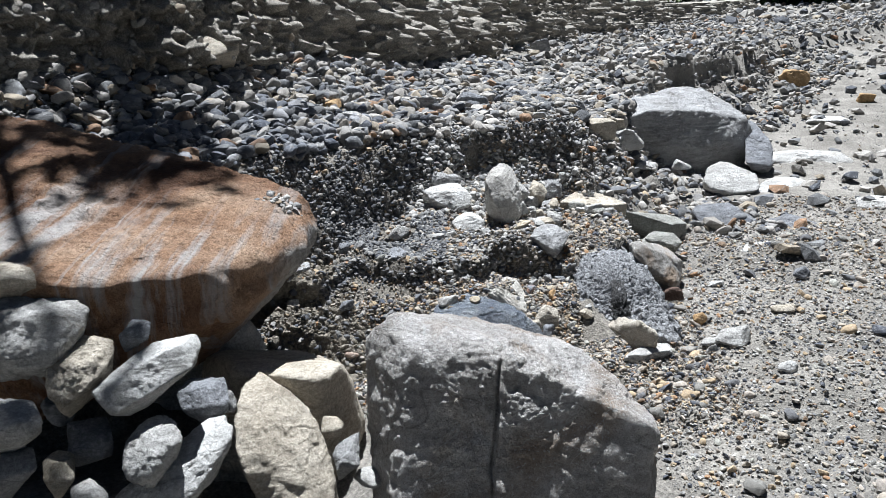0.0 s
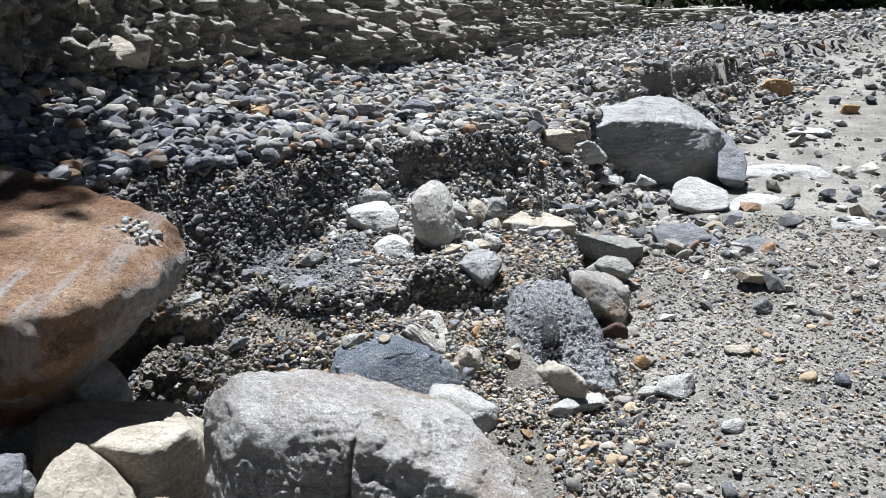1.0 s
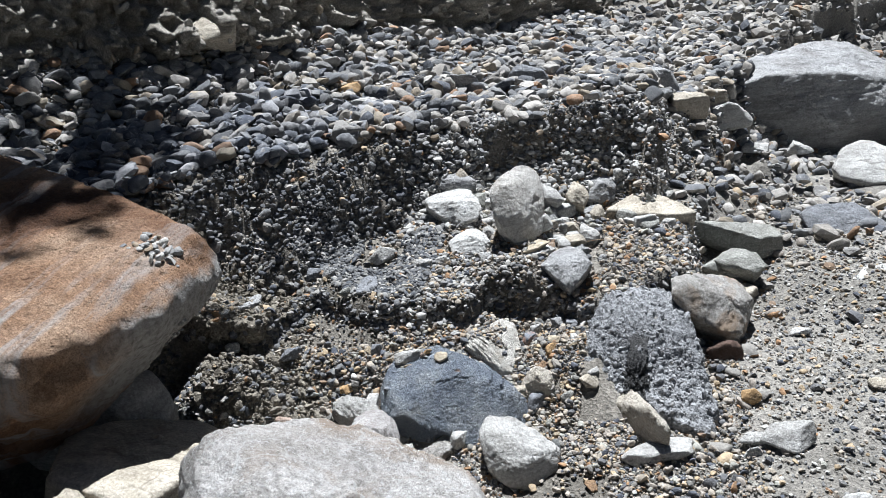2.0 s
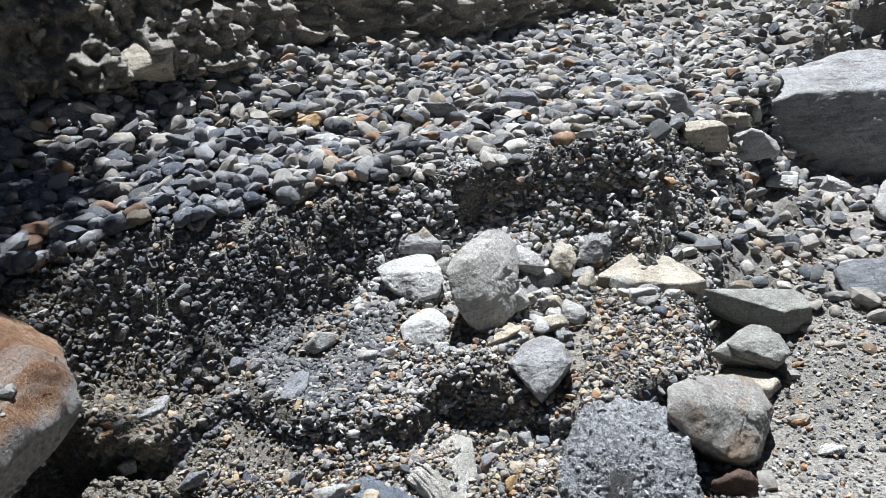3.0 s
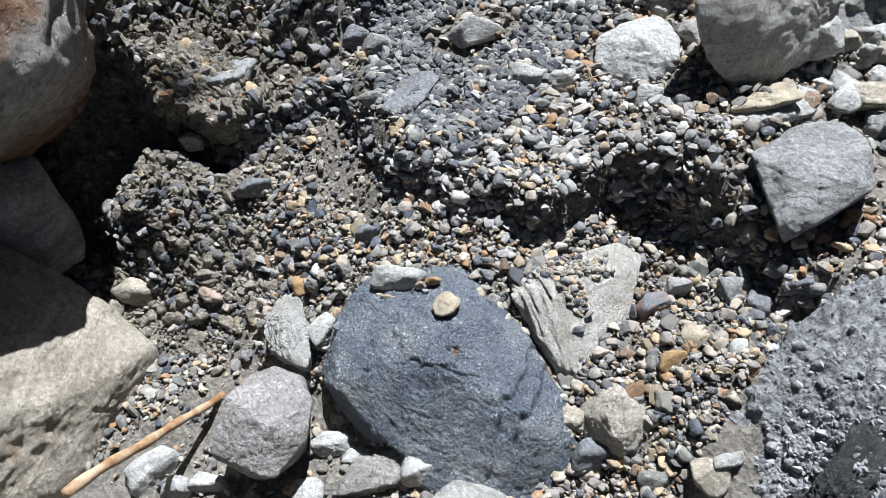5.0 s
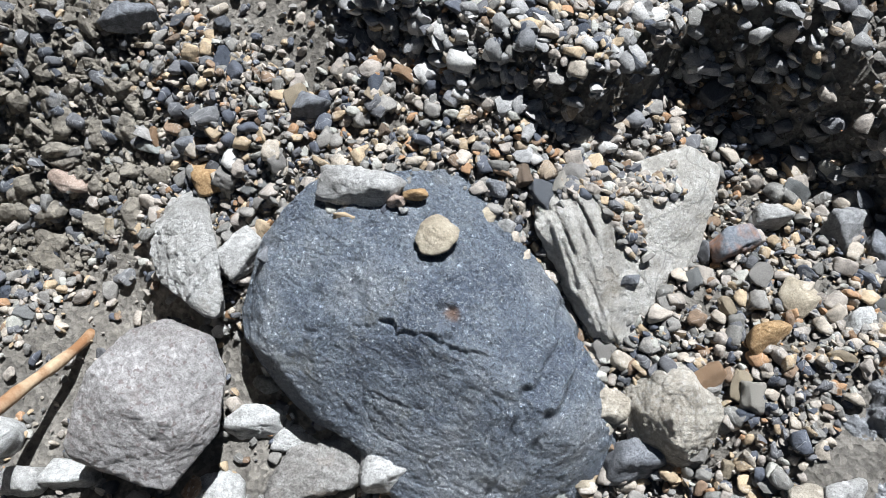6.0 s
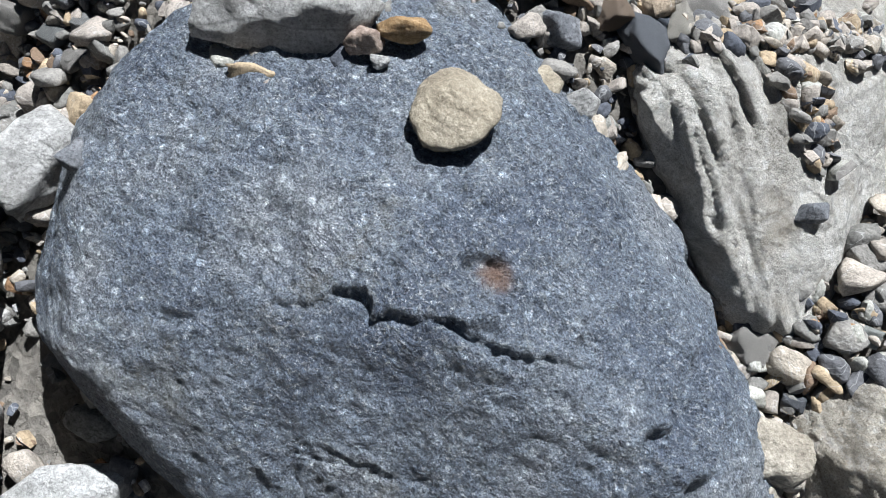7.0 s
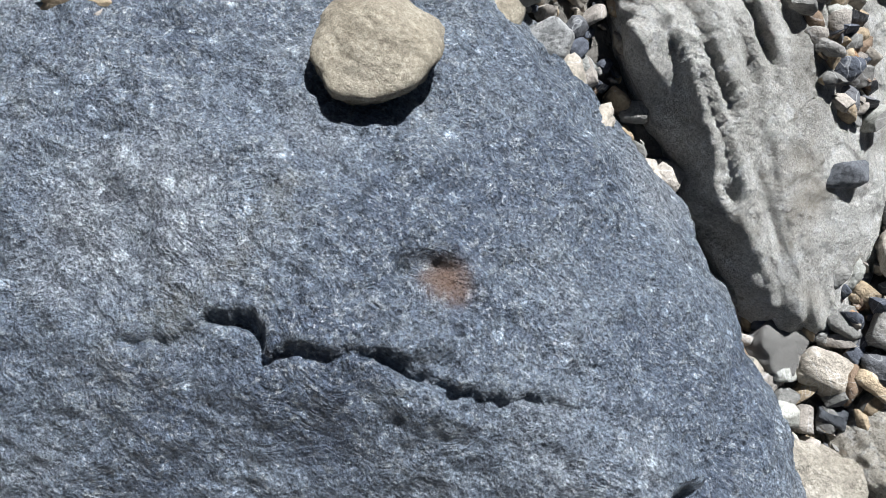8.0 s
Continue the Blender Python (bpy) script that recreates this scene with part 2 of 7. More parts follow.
def pebble_mat(name, stops, island, grain=60.0):
    """Stones that each take a tone of their own."""
    m, nt, bsdf = nodes_of(name, 0.82)
    v = coords(nt)
    rnd = nt.nodes.new("ShaderNodeNewGeometry").outputs["Random Per Island"] if island else nt.nodes.new("ShaderNodeObjectInfo").outputs["Random"]
    col = ramp(nt, rnd, stops, True)
    n = tex(nt, "noise", v, grain, 5, 0.65)
    col = mix(nt, 0.8, col, ramp(nt, n.outputs[0], [(0.28, (0.5, 0.5, 0.5)), (0.5, (0.95, 0.95, 0.95)), (0.72, (1.35, 1.33, 1.3))]), "MULTIPLY")
    n = tex(nt, "noise", v, grain * 9, 3, 0.7)
    col = mix(nt, 0.7, col, ramp(nt, n.outputs[0], [(0.32, (0.55, 0.55, 0.55)), (0.5, (1, 1, 1)), (0.68, (1.3, 1.3, 1.3))]), "MULTIPLY")
    w = tex(nt, "noise", v, grain * 0.35, 3, 0.5, 1.5)
    col = mix(nt, ramp(nt, w.outputs[0], [(0.49, (0, 0, 0)), (0.5, (0.35, 0.35, 0.35)), (0.51, (0, 0, 0))]), col, (0.6, 0.6, 0.58))
    nt.links.new(toned(nt, col, 0.92), bsdf.inputs["Base Color"])
    bump(nt, bsdf, tex(nt, "noise", v, grain * 1.2, 6, 0.7).outputs[0], 0.8, 0.35 / grain)
    bump(nt, bsdf, tex(nt, "noise", v, grain * 6, 4, 0.7).outputs[0], 0.7, 0.06 / grain)
    return m


def silt_mat(name, dark, light, darkened=False):
    m, nt, bsdf = nodes_of(name, 0.95)
    v = coords(nt)
    a = tex(nt, "noise", v, 2.2, 6, 0.65)
    col = ramp(nt, a.outputs[0], [(0.34, dark), (0.66, light)])
    if darkened:
        # darker towards low x and high y
        px = nt.nodes.new("ShaderNodeSeparateXYZ")
        nt.links.new(v, px.inputs[0])
        ends = []
        for k, lo, hi in ((0, 1.3, 0.5), (1, 2.0, 2.8)):
            r = nt.nodes.new("ShaderNodeMapRange")
            r.interpolation_type = "SMOOTHSTEP"
            r.inputs["From Min"].default_value, r.inputs["From Max"].default_value = lo, hi
            nt.links.new(px.outputs[k], r.inputs["Value"])
            ends.append(r.outputs[0])
        both = nt.nodes.new("ShaderNodeMath")
        both.operation = "MULTIPLY"
        nt.links.new(ends[0], both.inputs[0])
        nt.links.new(ends[1], both.inputs[1])
        col = mix(nt, both.outputs[0], col, mix(nt, 1.0, col, (0.76, 0.74, 0.71), "MULTIPLY"))
    b = tex(nt, "noise", v, 70, 6, 0.75)
    col = mix(nt, 0.7, col, ramp(nt, b.outputs[0], [(0.3, (0.45, 0.44, 0.42)), (0.5, (1, 1, 1)), (0.7, (1.7, 1.7, 1.68))]), "MULTIPLY")
    g = tex(nt, "voronoi", v, 130)
    col = mix(nt, 0.45, col, ramp(nt, g.outputs["Color"], [(0.2, (0.5, 0.5, 0.5)), (0.5, (1, 1, 1)), (0.85, (1.6, 1.6, 1.55))]), "MULTIPLY")
    nt.links.new(toned(nt, col, 0.8), bsdf.inputs["Base Color"])
    bump(nt, bsdf, tex(nt, "noise", v, 28, 8, 0.75).outputs[0], 0.9, 0.02)
    bump(nt, bsdf, g.outputs["Distance"], 0.6, 0.004)
    return m


GREYS = [(0.0, (0.231, 0.227, 0.224)), (0.11, (0.141, 0.148, 0.161)), (0.24, (0.344, 0.331, 0.311)), (0.34, (0.084, 0.092, 0.111)), (0.45, (0.278, 0.263, 0.242)),
         (0.57, (0.182, 0.188, 0.196)), (0.68, (0.384, 0.370, 0.350)), (0.77, (0.300, 0.262, 0.206)), (0.83, (0.124, 0.128, 0.135)), (0.90, (0.405, 0.390, 0.370)), (0.97, (0.287, 0.184, 0.116))]
MIXED = [(0.0, (0.263, 0.248, 0.227)), (0.09, (0.079, 0.091, 0.117)), (0.19, (0.350, 0.327, 0.284)), (0.30, (0.168, 0.172, 0.167)), (0.40, (0.342, 0.281, 0.195)),
         (0.47, (0.222, 0.223, 0.216)), (0.57, (0.371, 0.349, 0.316)), (0.65, (0.109, 0.116, 0.130)), (0.74, (0.299, 0.282, 0.261)), (0.83, (0.309, 0.198, 0.115)), (0.87, (0.340, 0.355, 0.334)), (0.92, (0.187, 0.138, 0.098)), (0.96, (0.392, 0.325, 0.228))]
M_silt = silt_mat("silt", (0.175, 0.163, 0.145), (0.335, 0.315, 0.285), True)
M_mud = silt_mat("mud", (0.15, 0.132, 0.105), (0.29, 0.262, 0.217))
M_bank = silt_mat("bank_silt", (0.23, 0.21, 0.18), (0.48, 0.45, 0.40))
M_crust = silt_mat("crumbling_rock", (0.22, 0.225, 0.235), (0.37, 0.375, 0.387))
M_cobbles = pebble_mat("cobbles", [(p, (1.02 * r, 1.0 * g, 0.97 * b)) for p, (r, g, b) in GREYS], True, 30)
M_gravel = pebble_mat("gravel", [(p, (1.03 * r, 0.97 * g, 0.91 * b)) for p, (r, g, b) in MIXED], True, 70)
M_cobble = pebble_mat("cobble", GREYS, False, 30)
M_pebble = pebble_mat("pebble", MIXED, False, 70)
M_bankstone = pebble_mat("bank_stone", [(0.0, (0.255, 0.247, 0.225)), (0.35, (0.315, 0.300, 0.277)), (0.6, (0.210, 0.203, 0.188)), (0.78, (0.420, 0.398, 0.352)), (0.92, (0.315, 0.262, 0.195))], True, 40)
M_scarp = pebble_mat("scarp_gravel", [(0.0, (0.2, 0.198, 0.193)), (0.25, (0.3, 0.296, 0.288)), (0.5, (0.16, 0.162, 0.168)), (0.62, (0.38, 0.37, 0.352)), (0.8, (0.5, 0.486, 0.456)), (0.92, (0.27, 0.215, 0.155))], True, 70)
# gravel with the self-shadow of steep slopes put into its tones
M_shadegravel = pebble_mat("shade_toned_gravel", [(0.0, (0.09, 0.092, 0.098)), (0.3, (0.15, 0.15, 0.152)), (0.55, (0.07, 0.076, 0.088)), (0.75, (0.2, 0.195, 0.185)), (0.9, (0.3, 0.29, 0.272))], True, 70)
# the cobble greys, made darker and bluer
M_darkcobbles = pebble_mat("dark_cobbles", [(p, (0.68 * r, 0.71 * g, 0.78 * b)) for p, (r, g, b) in GREYS], True, 30)
M_crustbits = pebble_mat("crust_bits", [(0.0, (0.2, 0.205, 0.214)), (0.3, (0.31, 0.315, 0.325)), (0.55, (0.25, 0.255, 0.265)), (0.8, (0.38, 0.385, 0.395)), (0.95, (0.3, 0.285, 0.26))], True, 60)
M_orange = streaked_mat("rusty_boulder", (0.18, 0.095, 0.05), (0.37, 0.22, 0.13), (0.52, 0.365, 0.25), (0.55, 0.53, 0.51))
M_granite = boulder_mat("pale_schist", (0.46, 0.42, 0.38), (0.68, 0.65, 0.62), (0.84, 0.83, 0.82), 4, (0.74, 0.73, 0.72), 120, 0.60, 1.0, 0.014, stain=(0.40, 0.31, 0.23), stain_at=0.53, veins=(0.75, 0.75, 0.73))
M_dark = flecked_mat("blue_black_rock")
M_white = boulder_mat("white_rock", (0.54, 0.535, 0.51), (0.67, 0.665, 0.64), (0.78, 0.775, 0.76), 9, None, 90, 0.6, 0.8, 0.006)
M_white2 = boulder_mat("pale_rock", (0.44, 0.43, 0.405), (0.57, 0.56, 0.535), (0.69, 0.685, 0.665), 8, (0.66, 0.65, 0.63), 110, 0.64, 0.8, 0.007, stain=(0.40, 0.35, 0.27), stain_at=0.66)
M_paletan = boulder_mat("pale_tan_rock", (0.56, 0.53, 0.48), (0.69, 0.665, 0.62), (0.8, 0.78, 0.75), 7, (0.5, 0.47, 0.42), 120, 0.66, 0.9, 0.008, stain=(0.45, 0.4, 0.33), stain_at=0.64)
M_chalk = boulder_mat("cream_white_rock", (0.58, 0.54, 0.465), (0.76, 0.725, 0.655), (0.92, 0.9, 0.85), 14, (0.5, 0.455, 0.38), 160, 0.66, 1.0, 0.006, stain=(0.52, 0.45, 0.35), stain_at=0.62)
M_pinkgrey = boulder_mat("pinkish_grey_rock", (0.36, 0.325, 0.305), (0.5, 0.475, 0.46), (0.64, 0.625, 0.615), 9, (0.3, 0.25, 0.235), 160, 0.6, 0.9, 0.006, stain=(0.4, 0.33, 0.3), stain_at=0.6)
M_cream = boulder_mat("cream_rock", (0.54, 0.46, 0.36), (0.68, 0.62, 0.52), (0.8, 0.76, 0.68), 12, (0.44, 0.36, 0.27), 140, 0.66, 0.9, 0.007, stain=(0.42, 0.32, 0.22), stain_at=0.64)
M_grey = boulder_mat("grey_rock", (0.30, 0.30, 0.305), (0.43, 0.43, 0.43), (0.56, 0.555, 0.55), 7, (0.58, 0.57, 0.56), 90, 0.66, 0.9, 0.008, veins=(0.62, 0.62, 0.6))
M_tan = boulder_mat("tan_rock", (0.42, 0.36, 0.275), (0.57, 0.51, 0.415), (0.69, 0.64, 0.55), 8, None, 90, 0.6, 0.8, 0.007, stain=(0.33, 0.23, 0.14), stain_at=0.68)
M_slate = boulder_mat("slate_rock", (0.17, 0.18, 0.195), (0.25, 0.26, 0.28), (0.36, 0.365, 0.38), 8, None, 90, 0.6, 0.8, 0.006)
M_greenish = boulder_mat("greenish_rock", (0.24, 0.24, 0.215), (0.34, 0.34, 0.31), (0.46, 0.455, 0.42), 8, (0.52, 0.52, 0.49), 90, 0.66, 0.8, 0.006)
M_brownt = boulder_mat("rust_topped_rock", (0.34, 0.32, 0.29), (0.46, 0.44, 0.41), (0.56, 0.55, 0.53), 6, None, 90, 0.6, 0.9, 0.008, stain=(0.46, 0.33, 0.22), stain_at=0.53)
M_redbrown = boulder_mat("red_brown_rock", (0.10, 0.06, 0.045), (0.17, 0.11, 0.085), (0.24, 0.17, 0.14), 9, None, 90, 0.6, 0.9, 0.008)
M_tanp = boulder_mat("tan_pebble", (0.38, 0.32, 0.225), (0.48, 0.415, 0.31), (0.58, 0.52, 0.415), 30, (0.30, 0.24, 0.16), 400, 0.66, 0.8, 0.002)
M_orangep = boulder_mat("ochre_pebble", (0.34, 0.20, 0.085), (0.48, 0.31, 0.15), (0.58, 0.44, 0.27), 26, None, 90, 0.6, 0.7, 0.003)
M_pinkp = boulder_mat("pink_pebble", (0.36, 0.25, 0.19), (0.48, 0.37, 0.30), (0.58, 0.50, 0.44), 26, None, 90, 0.6, 0.7, 0.003)
M_rustp = boulder_mat("slate_and_rust", (0.17, 0.19, 0.23), (0.24, 0.26, 0.29), (0.34, 0.35, 0.37), 20, None, 90, 0.6, 0.7, 0.003, stain=(0.45, 0.20, 0.08), stain_at=0.52)
M_bark = boulder_mat("splintered_rock", (0.48, 0.455, 0.41), (0.7, 0.685, 0.65), (0.86, 0.85, 0.82), 12, None, 90, 0.6, 1.0, 0.008, stain=(0.45, 0.36, 0.25), stain_at=0.66)
M_shale = boulder_mat("black_shale", (0.06, 0.06, 0.062), (0.12, 0.12, 0.122), (0.24, 0.24, 0.24), 12, None, 90, 0.6, 1.0, 0.008)


# ---- the lie of the land ----
def terrace_edge(x):      # front edge of the upper cobble terrace
    return np.interp(x, [-8, -2.2, -1.5, -1.15, -0.95, -0.85, -0.63, -0.45, -0.2, 0.12, 0.36, 0.84, 0.9, 1.5, 1.8, 2.3, 3.6, 5.6, 9.4, 60],
                     [0.5, 2.2, 2.75, 3.1, 3.45, 3.64, 3.8, 4.0, 4.16, 4.3, 4.49, 4.82, 5.1, 6.3, 7.3, 8.6, 10.0, 12.7, 17.0, 70])


def bank_foot(x):         # foot of the tall cut bank
    return np.interp(x, [-8, -2.2, -1.9, -1.3, -0.89, -0.45, 0.0, 0.5, 1.5, 2.6, 4.6, 12, 60], [2.2, 3.5, 4.05, 4.72, 5.38, 6.33, 7.8, 9.5, 11.9, 14, 18, 34, 140])


def bank_rise(x):         # height of its top above the terrace
    return np.interp(x, [-8, 0.6, 2.0, 3.6, 6, 12], [1.0, 0.95, 0.8, 0.45, 0.25, 0.2])


def low_ground(x, y):
    left = 0.12 + 0.09 * smooth(2.76, 2.93, y) + 0.10 * smooth(2.9, 3.06, y) + 0.06 * smooth(3.06, 3.28, y)
    mid = 0.13 + 0.15 * smooth(2.6, 3.3, y)
    right = np.clip(0.16 - 0.022 * (y - 2.5), 0.06, 0.2) + 0.42 * smooth(7, 12.5, y) + 0.2 * smooth(14, 60, y)
    right = right + 0.2 * np.exp(-((x - 1.15) / 0.35) ** 2 - ((y - 5.3) / 0.7) ** 2)
    right = right + 0.17 * np.exp(-((x - 1.05) / 0.3) ** 2 - ((y - 4.75) / 0.3) ** 2)
    floor = left + (mid - left) * smooth(0.12, 0.42, x) + (right - mid) * smooth(0.55, 1.15, x)
    floor = floor + 0.25 * np.exp(-((x + 1.0) / 0.4) ** 2 - ((y - 1.45) / 0.5) ** 2)
    floor = floor + 0.13 * np.exp(-((x + 0.56) / 0.17) ** 2 - ((y - 2.91) / 0.1) ** 2)
    floor = floor - 0.2 * np.exp(-((x + 0.66) / 0.15) ** 2 - ((y - 3.06) / 0.05) ** 2)
    floor = floor - 0.065 * np.exp(-((x - 0.52) / 0.15) ** 2 - ((y - 2.99) / 0.15) ** 2)
    floor = floor - 0.12 * np.exp(-((x + 0.85) / 0.12) ** 2 - ((y - 2.94) / 0.09) ** 2)
    lip = np.interp(x, [-2, -1.0, -0.8, -0.6, -0.48, -0.42, -0.36, -0.2, -0.08, 0.1, 0.22, 0.26, 0.45, 0.5, 0.6, 0.75, 0.87, 1.07, 1.15, 1.4, 2], [2.9, 3.0, 3.06, 3.1, 3.16, 3.27, 3.34, 3.26, 3.2, 3.23, 3.29, 3.45, 3.52, 3.5, 3.45, 3.5, 3.56, 3.68, 4.1, 4.6, 5])
    shelf = 0.44 + 0.06 * smooth(3.3, 3.9, y) - 0.09 * smooth(0.35, 0.6, x) - 0.02 * smooth(0.85, 1.1, x) + 0.14 * smooth(-0.5, -0.9, x) - 0.03 * smooth(-0.35, -0.5, x)
    q = np.stack([x, y, 0 * x], -1).reshape(-1, 3)
    lip = lip + (0.022 * fbm(q * 9, 2, 63) + 0.007 * np.abs(fbm(q * 24, 2, 64))).reshape(lip.shape)
    up = smooth(-0.02, 0.02, y - lip) * (1 - smooth(0.98, 1.08, x - 0.06 * smooth(4.0, 4.5, y)))
    return floor + (np.maximum(shelf, floor) - floor) * up


def land(x, y):
    x, y = np.asarray(x, float), np.asarray(y, float)
    low = low_ground(x, y)
    foot = bank_foot(x)
    slope = (bank_foot(x + 0.1) - bank_foot(x - 0.1)) / 0.2
    d = (foot - y) / np.sqrt(1 + slope ** 2)
    zb = np.interp(x, [-3, -1.3, -0.89, -0.45, 0.2, 3], [1.36, 1.33, 1.22, 1.05, 1.04, 1.0])
    high = 0.83 + (zb - 0.83) * np.clip(1 - d / 1.1, 0, 1) ** 1.3 - 0.16 * smooth(0.8, 1.0, x) * smooth(8.5, 6.2, y)
    edge = terrace_edge(x)
    sl = (terrace_edge(x + 0.05) - terrace_edge(x - 0.05)) / 0.1
    e = (y - edge) / np.sqrt(1 + np.minimum(sl, 3) ** 2)
    q = np.stack([x, y, 0 * x], -1).reshape(-1, 3)
    ragged = (fbm(q * 4.5, 2, 61) * 0.05 + np.abs(fbm(q * 15, 3, 62)) * 0.04 * (1 - smooth(1.0, 1.5, q[:, 0])) - 0.02).reshape(x.shape)
    e = e + ragged * (1 + smooth(1.0, 2.0, x))
    w = np.interp(x, [-1.2, -0.6, -0.3, 0.0, 0.2, 0.84, 1.0, 2, 9, 60], [0.46, 0.44, 0.37, 0.26, 0.07, 0.07, 0.3, 0.6, 0.8, 1])
    talus = 0.645 - 0.03 * smooth(0.4, 0.8, x) - (0.5 + 0.5 * smooth(0.35, 0.6, x)) * np.clip(-0.04 - e, 0, 1)
    low = low + (np.maximum(talus, low) - low) * smooth(-0.1, 0.12, x) * smooth(1.0, 0.88, x)
    low = low - 0.05 * np.exp(-((x - 0.86) / 0.2) ** 2 - ((y - 4.3) / 0.13) ** 2)
    step = 0.5 * smooth(1.0, 1.6, x)
    z = low + (high - low) * ((1 - step) * smooth(-w, 0.02, e) + step * smooth(-0.07, 0.02, e))
    z = z + bank_rise(x) * smooth(-0.5, -1.1, d)
    p = np.stack([x, y, 0 * x], -1).reshape(-1, 3)
    near = 1 - smooth(7, 20, y)
    caked = np.exp(-((p[:, 0] + 0.5) / 0.26) ** 2 - ((p[:, 1] - 2.95) / 0.22) ** 2)
    lumps = 0.03 * caked * (np.abs(fbm(p * 17, 4, 72, 0.65)) - 0.2) + 0.018 * fbm(p * 3.1, 3, 5) + 0.010 * fbm(p * 14, 3, 9) * near.reshape(-1)
    return z + lumps.reshape(z.shape)


def spaced(stops):
    out = []
    for (a, b, step) in stops:
        out += list(np.arange(a, b, step))
    return np.array(out)


def mesh_object(name, verts, faces, mat, smooth_shade=True):
    me = bpy.data.meshes.new(name)
    me.from_pydata(verts, [], faces)
    if smooth_shade:
        me.polygons.foreach_set("use_smooth", [True] * len(me.polygons))
    me.materials.append(mat)
    me.update()
    return new(name, me)


def grid_faces(nx, ny):
    i = np.arange(nx * ny).reshape(ny, nx)
    return np.stack([i[:-1, :-1], i[:-1, 1:], i[1:, 1:], i[1:, :-1]], -1).reshape(-1, 4).tolist()


gx = spaced([(-400, -40, 60), (-40, -8, 4), (-8, -2.4, 0.25), (-2.4, 1.8, 0.019), (1.8, 4.4, 0.04), (4.4, 14, 0.25), (14, 60, 2), (60, 401, 60)])
gy = spaced([(-400, -40, 60), (-40, -4, 4), (-4, 1.2, 0.25), (1.2, 5.6, 0.019), (5.6, 10, 0.04), (10, 22, 0.15), (22, 80, 2), (80, 601, 60)])
X, Y = np.meshgrid(gx, gy)
Z = land(X, Y)
ground = mesh_object("ground", np.stack([X, Y, Z], -1).reshape(-1, 3).tolist(), grid_faces(len(gx), len(gy)), M_silt)
tagged(ground, "grey silt and sand of a dry stream bed with eroded ledges", "ground", kind="structure")


# ---- the cut bank ----
def build_bank():
    xs = spaced([(-4, -2.4, 0.1), (-2.4, 0.6, 0.009), (0.6, 2.0, 0.014), (2.0, 5.0, 0.035), (5, 14, 0.2)])
    us = np.linspace(0, 1, 150)
    S, Uu = np.meshgrid(xs, us)
    foot = bank_foot(S)
    sl = (bank_foot(S + 0.1) - bank_foot(S - 0.1)) / 0.2
    n = np.sqrt(1 + sl ** 2)
    nx, ny = sl / n, -1 / n            # away from the bank
    zf = land(S, foot - 0.05) - 0.12
    h = (bank_rise(S) + 0.3) * Uu
    p = np.stack([S, foot, zf + h], -1).reshape(-1, 3)
    lump = 0.16 * fbm(p * 1.3, 2, 21) + 0.16 * np.abs(fbm(p * 4.5, 3, 31)) + 0.13 * np.abs(fbm(p * 10, 3, 41)) + 0.09 * np.abs(fbm(p * np.array([22, 15, 8]), 3, 43)) + 0.03 * fbm(p * 45, 2, 44)
    lump = lump.reshape(S.shape) * smooth(0, 0.08, Uu)
    out = lump - 0.6 * h + 0.12 * smooth(0.05, 0.3, Uu) - 0.05
    out = out - 0.75 * smooth(0.93, 1.0, Uu)
    P = np.stack([S + nx * out, foot + ny * out, zf + h], -1)
    ob = mesh_object("bank", P.reshape(-1, 3).tolist(), grid_faces(len(xs), len(us)), M_bank)
    return tagged(ob, "dark eroded bank of silt full of embedded stones", "bank", kind="structure"), P


bank, BANK = build_bank()


# ---- stones ----
def sphere(level):
    bm = bmesh.new()
    bmesh.ops.create_icosphere(bm, subdivisions=level, radius=1)
    v = np.array([q.co[:] for q in bm.verts])
    f = [[w.index for w in q.verts] for q in bm.faces]
    bm.free()
    return v / np.linalg.norm(v, axis=1)[:, None], f


SPHERE = {n: sphere(n) for n in (1, 2, 3, 4, 5, 6, 7, 8)}


def hull_planes(corners):
    bm = bmesh.new()
    for c in corners:
        bm.verts.new(c)
    bmesh.ops.convex_hull(bm, input=bm.verts)
    bm.normal_update()
    planes = [(np.array(f.normal), float(f.normal.dot(f.verts[0].co))) for f in bm.faces if f.calc_area() > 1e-9]
    bm.free()
    kept = []
    for a, c in sorted(planes, key=lambda q: q[1]):
        if all(a @ o < 0.985 for o, _ in kept):
            kept.append((a, c))
    return np.array([a for a, _ in kept]), np.array([c for _, c in kept])


